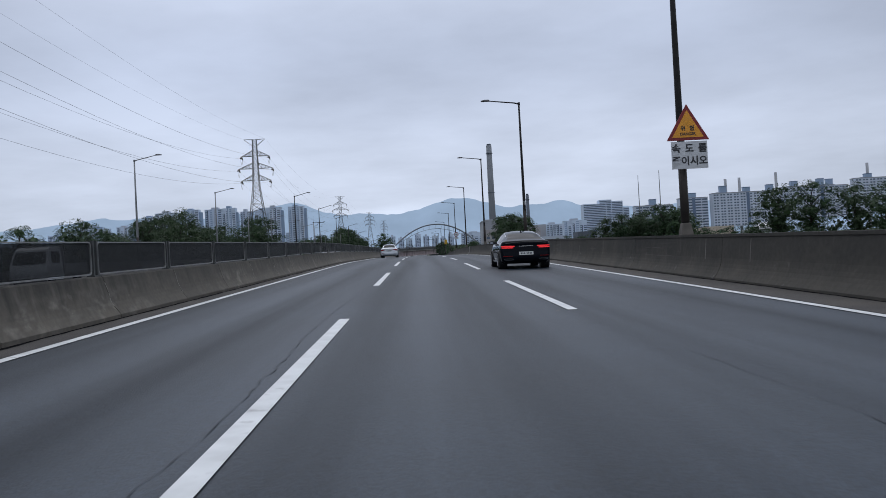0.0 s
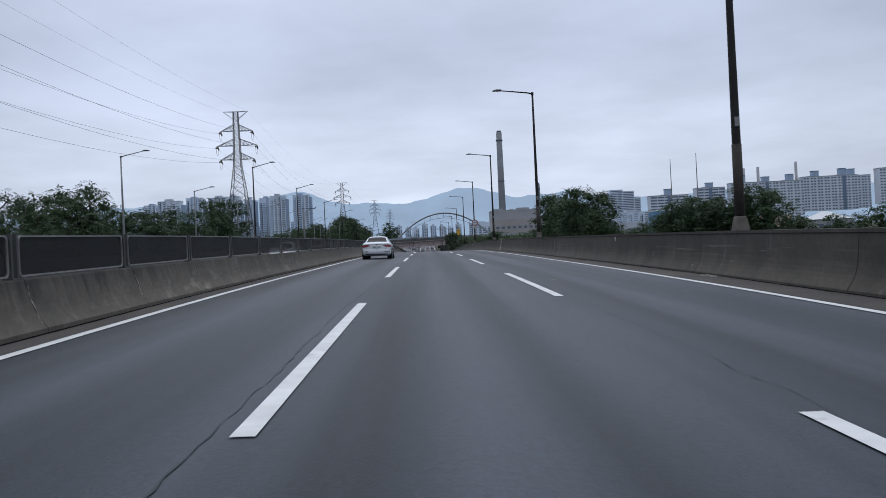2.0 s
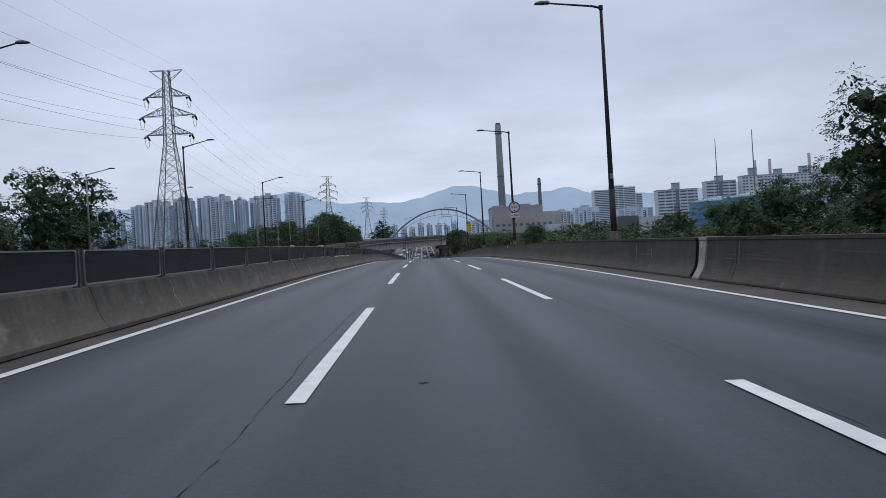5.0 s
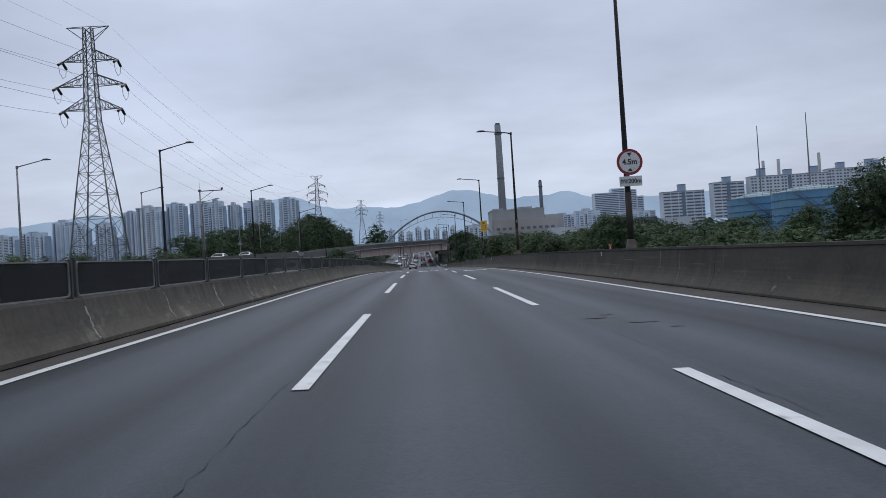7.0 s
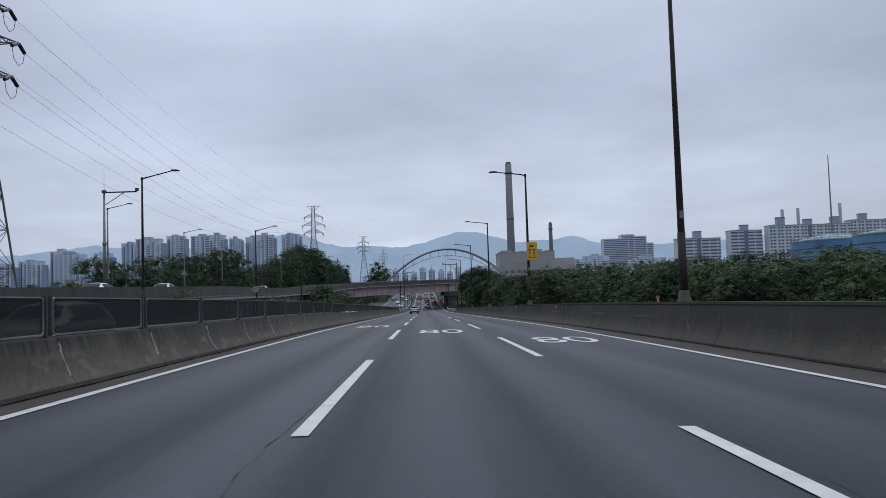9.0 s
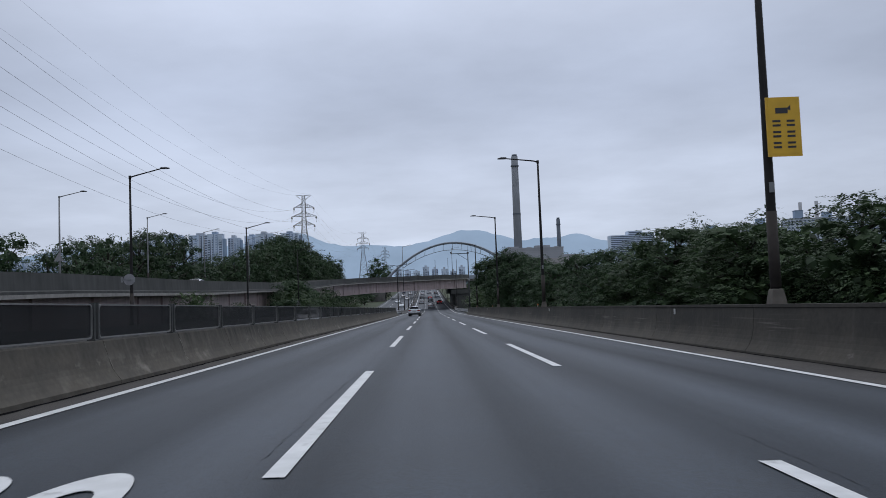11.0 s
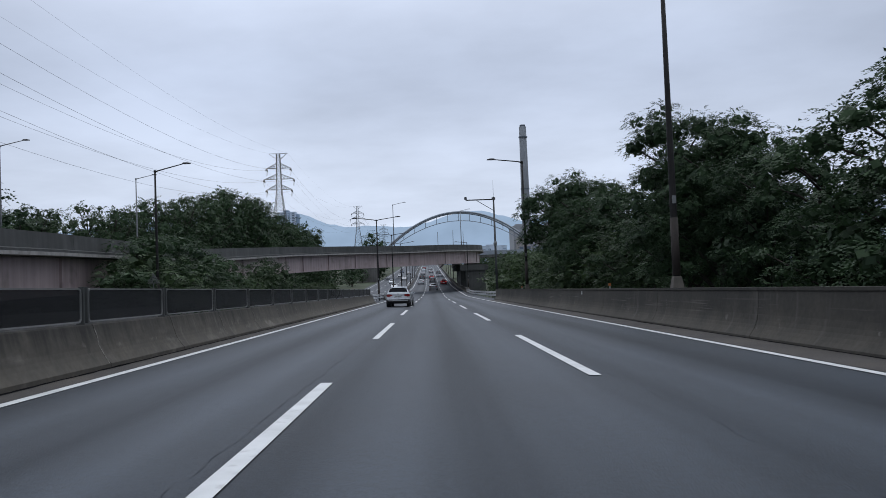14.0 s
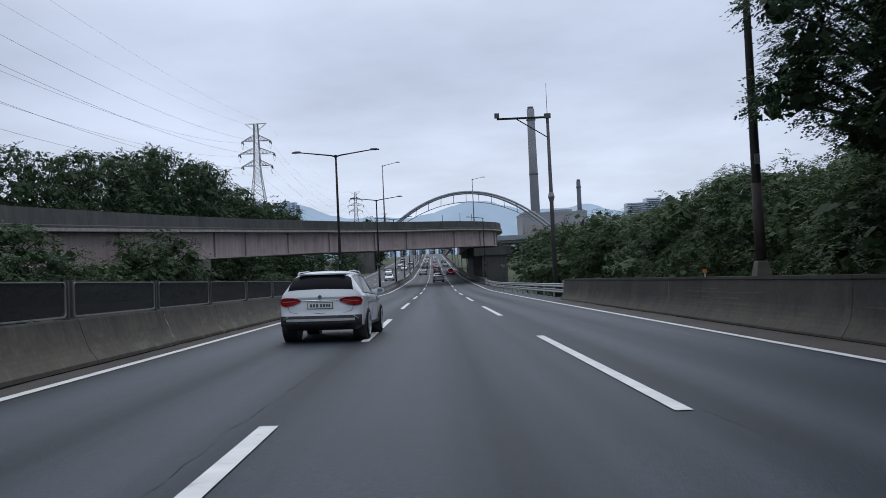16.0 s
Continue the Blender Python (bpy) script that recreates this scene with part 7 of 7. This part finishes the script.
    if tail == "sedan":
        for s in (-1, 1):
            lamp_at(s, 0.45, 0.965, (0.850, 0.838, 0.805, 0.775, 0.765, 0.785), (0.885, 0.905, 0.918, 0.925, 0.92, 0.90), M["tail_red"], 0.016, "wrap-around dark red tail light")
            lamp_at(s, 0.50, 0.93, (0.868, 0.866, 0.856, 0.846, 0.842, 0.842), (0.880, 0.880, 0.872, 0.864, 0.862, 0.862), M["tail_bright"], 0.021, "", "tail_light_bar")
            lamp_at(s, 0.56, 0.84, (0.487,) * 6, (0.513,) * 6, M["tail_lamp_dark"], 0.012, "", "reflector")
            lamp_at(s, 0.50, 0.90, (0.472,) * 6, (0.484,) * 6, M["trim"], 0.006, "", "bumper_slot")
        rear_line("boot_seam", [(-hw * 0.74, 1.0), (-hw * 0.72, 0.93)], 0.004, M["trim"])
        rear_line("boot_seam", [(hw * 0.74, 1.0), (hw * 0.72, 0.93)], 0.004, M["trim"])
        rear_line("boot_seam", [(-hw * 0.70, 0.80), (-hw * 0.66, 0.68), (-hw * 0.58, 0.652), (0, 0.645), (hw * 0.58, 0.652), (hw * 0.66, 0.68), (hw * 0.70, 0.80)], 0.005, M["trim"])
        rear_line("plate_trim", [(-hw * 0.37, 0.868), (0, 0.872), (hw * 0.37, 0.868)], 0.012, M["chrome"])
        slab_at("plate_recess", -0.31, 0.31, 0.70, 0.86, body, 0.004)
        rear_line("bumper_seam", [(-hw * 0.93, 0.66), (-hw * 0.70, 0.625), (0, 0.615), (hw * 0.70, 0.625), (hw * 0.93, 0.66)], 0.004, M["trim"])
        slab_at("diffuser", -hw * 0.78, hw * 0.78, 0.285, 0.318, M["trim"], 0.012, lab="dark lower bumper edge")
        plate_z, badge_z = 0.775, 0.955
        for dx in (-0.05, 0.05):
            part("exhaust", Geo().tube([(-hw * 0.66 + dx, yr + 0.22, 0.345), (-hw * 0.66 + dx, yr + 0.035, 0.345)], 0.038, 12), M["trim"], car_ob)
    elif tail == "double":
        for s in (-1, 1):
            for z0, inner in ((0.806, 0.50), (0.862, 0.44)):
                lamp_at(s, inner, 0.955, (z0 + 0.004, z0, z0, z0 + 0.002, z0 + 0.006, z0 + 0.012), (z0 + 0.034, z0 + 0.040, z0 + 0.041, z0 + 0.043, z0 + 0.044, z0 + 0.040), M["tail_lit"], 0.012, "thin lit red tail light bar")
            lamp_at(s, 0.54, 0.90, (0.492,) * 6, (0.514,) * 6, M["tail_red"], 0.010, "", "reflector")
            lamp_at(s, 0.50, 0.88, (0.365, 0.345, 0.338, 0.338, 0.352, 0.375), (0.395, 0.408, 0.41, 0.41, 0.408, 0.395), M["chrome"], 0.020, "", "exhaust_trim")
            lamp_at(s, 0.53, 0.85, (0.370, 0.356, 0.350, 0.350, 0.360, 0.378), (0.390, 0.398, 0.40, 0.40, 0.398, 0.390), M["trim"], 0.026, "", "exhaust_mouth")
        rear_line("spoiler_lip", [(-hw * 0.80, 0.985), (-hw * 0.5, 1.025), (0, 1.04), (hw * 0.5, 1.025), (hw * 0.80, 0.985)], 0.018, M["trim"])
        rear_line("lettering_bar", [(-0.26, 0.878), (0.26, 0.878)], 0.007, M["chrome"])
        plate_z, badge_z = 0.605, None
    else:
        for s in (-1, 1):
            lamp_at(s, 0.45, 0.965, (0.895, 0.868, 0.815, 0.79, 0.805, 0.86), (0.915, 0.945, 0.975, 0.98, 0.965, 0.91), M["tail_red"], 0.022, "large rounded red tail light with a pale bar")
            lamp_at(s, 0.54, 0.90, (0.905, 0.902, 0.892, 0.882, 0.880, 0.884), (0.918, 0.920, 0.912, 0.902, 0.898, 0.894), M["tail_bright"], 0.028, "", "tail_light_bar")
            lamp_at(s, 0.54, 0.80, (0.42, 0.412, 0.408, 0.408, 0.414, 0.425), (0.455, 0.462, 0.465, 0.465, 0.462, 0.452), M["trim"], 0.052, "", "exhaust_mouth")
        slab_at("bumper_cladding", -hw * 0.95, hw * 0.95, 0.36, 0.585, M["trim"], 0.020, lab="black bumper cladding")
        slab_at("skid_plate", -hw * 0.80, hw * 0.80, 0.468, 0.520, M["rim"], 0.034, lab="silver skid trim")
        rear_line("bumper_edge", [(-hw * 0.88, 0.50), (-hw * 0.80, 0.555), (-hw * 0.4, 0.572), (hw * 0.4, 0.572), (hw * 0.80, 0.555), (hw * 0.88, 0.50)], 0.014, M["rim_dark"])
        rear_line("tailgate_seam", [(-hw * 0.78, 0.80), (-hw * 0.72, 0.68), (-hw * 0.60, 0.645), (0, 0.635), (hw * 0.60, 0.645), (hw * 0.72, 0.68), (hw * 0.78, 0.80)], 0.005, M["trim"])
        rear_line("chrome_strip", [(-hw * 0.42, 0.905), (0, 0.912), (hw * 0.42, 0.905)], 0.012, M["chrome"])
        plate_z, badge_z = 0.80, 0.985
    slab_at("plate_frame", -0.275, 0.275, plate_z - 0.070, plate_z + 0.070, M["trim"], 0.012)
    slab_at("number_plate", -0.262, 0.262, plate_z - 0.058, plate_z + 0.058, M["plate_white"], 0.018, lab="white number plate with plain dark bars")
    for x0, x1 in ((-0.215, -0.165), (-0.150, -0.105), (-0.085, -0.035), (0.005, 0.050), (0.065, 0.110), (0.125, 0.165), (0.180, 0.220)):
        slab_at("plate_bar", x0, x1, plate_z - 0.034, plate_z + 0.034, M["plate_ink"], 0.021)
    if badge_z:
        yb = yr + end_shift(0, badge_z, 0.0, width)
        part("badge", Geo().tube([(0, yb + 0.02, badge_z), (0, yb - 0.014, badge_z)], 0.042, 16), M["chrome"], car_ob)
        part("badge_face", Geo().tube([(0, yb, badge_z), (0, yb - 0.017, badge_z)], 0.032, 16), M["badge"], car_ob)
    # front lamps and grille
    for s in (-1, 1):
        mz = table[9][2] - 0.01
        ym = yr + length * 0.655
        g = Geo()
        rr = []
        for f, sc in ((0.0, 0.5), (0.36, 0.6), (0.46, 0.95), (0.8, 1.0), (1.0, 0.7)):
            x = s * (hw * 0.80 + 0.34 * f)
            rr.append([(x, ym + 0.07 * sc, mz + 0.08 - 0.07 * sc), (x, ym + 0.07 * sc, mz + 0.09 + 0.06 * sc), (x, ym - 0.06 * sc, mz + 0.09 + 0.07 * sc), (x, ym - 0.07 * sc, mz + 0.08 - 0.06 * sc)])
        if s < 0:
            rr = [r[::-1] for r in rr]
        mir = part("mirror", g.sweep(rr), body if tail == "suv" else M["trim"], car_ob, "door mirror")
        part("mirror_glass", Geo().box(min(s * (hw * 0.80 + 0.19), s * (hw * 0.80 + 0.315)), max(s * (hw * 0.80 + 0.19), s * (hw * 0.80 + 0.315)), ym - 0.080, ym - 0.068, mz + 0.045, mz + 0.135), M["mirror_glass"], mir)
        for f in (0.335, 0.535):
            part("door_handle", Geo().box(min(s * hw * 0.985, s * (hw * 1.0 + 0.012)), max(s * hw * 0.985, s * (hw * 1.0 + 0.012)), yr + length * f - 0.1, yr + length * f + 0.1, table[7][2] - 0.13, table[7][2] - 0.105), M["chrome"] if tail == "sedan" else body, car_ob)
        part("sill_trim", Geo().box(min(s * hw * 0.96, s * (hw * 0.99 + 0.012)), max(s * hw * 0.96, s * (hw * 0.99 + 0.012)), yr + length * (wheels[0] + 0.09), yr + length * (wheels[1] - 0.09), table[6][1] + 0.06, table[6][1] + 0.13), M["trim"] if tail == "suv" else body, car_ob)
        if rails:
            part("roof_rail", Geo().tube([(s * hw * 0.60, yr + length * 0.11, 1.475), (s * hw * 0.60, yr + length * 0.16, 1.53), (s * hw * 0.585, yr + length * 0.36, 1.56), (s * hw * 0.60, yr + length * 0.53, 1.53), (s * hw * 0.61, yr + length * 0.57, 1.49)], 0.015, 6), M["chrome"], car_ob)
        for f in wheels:
            y = yr + length * f
            # black disc on the uncut side stands in for the dark of the wheel well
            arch = Geo().tube([(s * (hw - 0.30), y, wheel_r), (s * (hw + 0.006), y, wheel_r)], wheel_r + 0.028, 30)
            part("wheel_arch", arch, M["trim"], car_ob)
            w = thing("wheel", "", "")
            w.parent = car_ob
            for key in ("label", "category"):
                if key in w:
                    del w[key]
            x1 = hw + 0.032
            prof = [(x1 - 0.23, wheel_r * 0.93), (x1 - 0.20, wheel_r), (x1 - 0.04, wheel_r), (x1 - 0.005, wheel_r * 0.94), (x1, wheel_r * 0.74), (x1 - 0.02, wheel_r * 0.70), (x1 - 0.03, wheel_r * 0.68)]
            part("tyre", Geo().sweep([[(s * a, y + math.cos(2 * math.pi * k / 28) * b, wheel_r + math.sin(2 * math.pi * k / 28) * b) for k in range(28)] for a, b in prof]), M["tyre"], w)
            g = Geo()
            n_sp = 9 if tail == "sedan" else 5
            for k in range(n_sp):
                for da in (-0.16 * 5 / n_sp, 0.16 * 5 / n_sp):
                    t = 2 * math.pi * k / n_sp + da
                    d, e = Vector((0, math.cos(t), math.sin(t))), Vector((0, -math.sin(t), math.cos(t)))
                    c = Vector((s * (x1 - 0.012), y, wheel_r))
                    g.sweep([[tuple(c + d * r + e * ww + Vector((s * dx, 0, 0))) for ww, dx in ((-b, -0.02), (b, -0.02), (b, 0.006), (-b, 0.006))] for r, b in ((wheel_r * 0.10, 0.026), (wheel_r * 0.66, 0.017))])
            g.tube([(s * (x1 - 0.028), y, wheel_r), (s * (x1 - 0.003), y, wheel_r)], [wheel_r * 0.20, wheel_r * 0.16], 12)
            lip = []
            for k in range(29):
                t = 2 * math.pi * k / 28
                lip.append([(s * (x1 + dx), y + math.cos(t) * wheel_r * f2, wheel_r + math.sin(t) * wheel_r * f2) for dx, f2 in ((-0.02, 0.73), (0.003, 0.725), (0.003, 0.68), (-0.028, 0.64))])
            g.sweep(lip)
            part("rim", g, M[rim], w)
    if tail != "suv":
        part("aerial_fin", Geo().sweep([[(-0.03, yr + length * 0.31, 1.44), (0.03, yr + length * 0.31, 1.44), (0, yr + length * 0.30, 1.52)], [(-0.01, yr + length * 0.34, 1.45), (0.01, yr + length * 0.34, 1.45), (0, yr + length * 0.335, 1.47)]]), body, car_ob)
    else:
        part("rear_wiper", Geo().tube([(0, yr + 0.10, 1.10), (-0.05, yr + 0.13, 1.14), (-0.42, yr + 0.14, 1.12)], 0.012, 5), M["trim"], car_ob)
        part("roof_spoiler", Geo().box(-hw * 0.57, hw * 0.57, yr + length * 0.075, yr + length * 0.15, 1.47, 1.497), body, car_ob)
    return car_ob


def drive(ob, x, y, rz=0.0, size=(1, 1, 1)):
    a, b = on_road(x, y - 1.4), on_road(x, y + 1.4)
    s = math.degrees(math.atan2(b[2] - a[2], 2.8))
    p = on_road(x, y, 0.004)
    tilt = math.degrees(math.atan(CROSSFALL)) * (1 if x > -4.6 else -1)
    ob.matrix_basis = pose(p[0], p[1], p[2]) @ pose(0, 0, 0, s, tilt, 0) @ pose(0, 0, 0, 0, 0, rz) @ Matrix.Diagonal((*size, 1))
    return ob


white_sedan = car("sedan_car", "white saloon car with red wrap-around tail lights in the inner lane", "car", SEDAN, 4.90, 1.86, P_WHITE)
drive(white_sedan, -1.93, 78.6, 0, (1, 1, 0.965))
black_sedan = car("sedan_car", "glossy black saloon car with double lit red tail light bars", "car", FASTBACK, 4.99, 1.90, P_BLACK, tail="double", rim="rim_dark", wheel_r=0.345, rear_glass=(0.085, 0.27))
drive(black_sedan, 5.18, 18.6, 0, (1, 1, 0.965))
white_suv = car("suv_car", "white compact crossover with black lower cladding and roof rails", "car", SUV, 4.42, 1.83, P_WHITE, tail="suv", lower=M["trim"], rails=True, wheel_r=0.345, rear_glass=(0.018, 0.092), glass_side=((0.13, 0.20), (0.21, 0.37), (0.385, 0.61)), front_glass=(0.60, 0.735))
drive(white_suv, -0.80, 329.4, -2.5, (0.945, 0.96, 0.93))

silver = car("sedan_car", "silver saloon car far ahead in slow traffic", "car", SEDAN, 4.8, 1.84, P_SILVER, tail="sedan")
red = car("sedan_car", "dark red saloon car far ahead in slow traffic", "car", SEDAN, 4.8, 1.84, P_RED, tail="double")
grey = car("suv_car", "dark grey sport utility car far ahead in slow traffic", "car", SUV, 4.6, 1.88, P_GREY, tail="suv", rear_glass=(0.04, 0.10), glass_side=((0.13, 0.20), (0.21, 0.37), (0.385, 0.61)), front_glass=(0.60, 0.735))
van = car("van_car", "dark blue people carrier in the opposite lanes", "car", VAN, 5.1, 1.98, P_BLUE, tail="suv", rear_glass=(0.01, 0.03), glass_side=((0.06, 0.24), (0.26, 0.46), (0.48, 0.70)), front_glass=(0.60, 0.83))
wagon = car("suv_car", "silver sport utility car in the opposite lanes", "car", SUV, 4.6, 1.88, P_SILVER, tail="suv", rear_glass=(0.04, 0.10), glass_side=((0.13, 0.20), (0.21, 0.37), (0.385, 0.61)), front_glass=(0.60, 0.735))
drive(silver, 1.8, 454.5)
drive(red, 5.0, 516.5)
drive(grey, 1.9, 538.5)
drive(van, -12.4, 690.0, 180)
another_grey = drive(copy_thing(grey, Matrix.Identity(4)), -8.3, 181.5, 180, (1, 1, 0.93))
tagged(another_grey, "dark grey sport utility car in the opposite lanes")
drive(wagon, -9.2, 86.0, 180, (1, 1, 0.93))


def another(src, x, y, rz=0.0, label=""):
    ob = drive(copy_thing(src, Matrix.Identity(4)), x, y, rz, (1, 1, 0.94))
    if label:
        tagged(ob, label)
    return ob


w_far = "white saloon car far ahead in slow traffic"
another(white_sedan, -1.6, 523.5, 0, w_far)
another(grey, -1.7, 585.0)
another(red, 1.8, 582.5)
another(white_sedan, -1.7, 706, 0, w_far)
another(silver, 1.8, 668)
another(grey, 5.2, 655)
another(white_sedan, 5.2, 610, 0, w_far)
another(silver, -1.7, 640)
another(red, -1.7, 760)
another(white_sedan, 1.8, 742, 0, w_far)
w_opp = "white saloon car driving in the opposite lanes"
another(white_sedan, -8.0, 486, 180, w_opp)
another(white_sedan, -11.0, 541, 180, w_opp)
another(wagon, -8.0, 575, 180)
another(silver, -11.0, 622, 180, "silver saloon car driving in the opposite lanes")
another(grey, -8.0, 650, 180, "dark grey sport utility car in the opposite lanes")
another(wagon, -8.4, 271.5, 180)
for y in (224.0, 242.0, 298.0):
    pts, nor, top = ramp_curve(3.0)
    k = int(np.argmin(np.abs(pts[:, 1] - y)))
    ob = copy_thing(white_sedan, pose(pts[k][0] + nor[k][0] * 3.2, pts[k][1], top[k] - 1.036, 1.2, 0, 180))
    tagged(ob, "white saloon car driving on the ramp behind its parapet")


def pickup():
    t = thing("pickup_truck", "small white cab-over pickup truck with drop sides", "truck", "vehicles")
    rings = []
    for y, z0, z1, w in ((-0.75, 0.55, 1.93, 0.80), (-0.72, 0.45, 1.97, 0.85), (0.30, 0.45, 1.98, 0.85), (0.62, 0.45, 1.85, 0.85), (0.98, 0.45, 1.18, 0.85), (1.06, 0.47, 0.95, 0.83), (1.08, 0.5, 0.8, 0.80)):
        wt = w - 0.10 * (z1 > 1.3)
        rings.append([(-w, y, z0), (w, y, z0), (w, y, min(z1, 1.1)), (wt, y, z1), (-wt, y, z1), (-w, y, min(z1, 1.1))])
    part("cab", Geo().sweep(rings), P_WHITE, t)
    part("windscreen", Geo().sweep([[(-0.70, 0.665, 1.77), (0.70, 0.665, 1.77), (0.70, 0.645, 1.76), (-0.70, 0.645, 1.76)], [(-0.76, 0.985, 1.20), (0.76, 0.985, 1.20), (0.76, 0.965, 1.19), (-0.76, 0.965, 1.19)]]), M["car_glass"], t)
    for s in (-1, 1):
        part("side_window", Geo().box(min(s * 0.80, s * 0.856), max(s * 0.80, s * 0.856), -0.4, 0.45, 1.2, 1.75), M["car_glass"], t)
        part("head_light", Geo().box(min(s * 0.5, s * 0.78), max(s * 0.5, s * 0.78), 1.04, 1.095, 0.66, 0.8), M["head_lamp"], t)
        part("mirror", Geo().box(min(s * 0.98, s * 1.12), max(s * 0.98, s * 1.12), 0.6, 0.68, 1.25, 1.55), M["trim"], t)
        part("drop_side", Geo().box(min(s * 0.82, s * 0.87), max(s * 0.82, s * 0.87), -3.6, -0.95, 0.78, 1.16), P_SILVER, t)
        for y in (0.45, -2.6):
            part("wheel", Geo().tube([(s * 0.62, y, 0.31), (s * 0.84, y, 0.31)], 0.31, 20), M["tyre"], t)
    part("bumper", Geo().box(-0.84, 0.84, 1.06, 1.16, 0.36, 0.56), M["trim"], t)
    part("bed", Geo().box(-0.86, 0.86, -3.6, -0.9, 0.66, 0.78), P_SILVER, t)
    part("tailboard", Geo().box(-0.86, 0.86, -3.66, -3.61, 0.78, 1.16), P_SILVER, t)
    part("headboard", Geo().box(-0.86, 0.86, -0.92, -0.84, 0.78, 1.75), P_SILVER, t)
    part("chassis", Geo().box(-0.4, 0.4, -3.5, 0.8, 0.35, 0.65), M["trim"], t)
    return t


drive(pickup(), -15.3, 22.0, 180, (0.93, 0.93, 0.93))
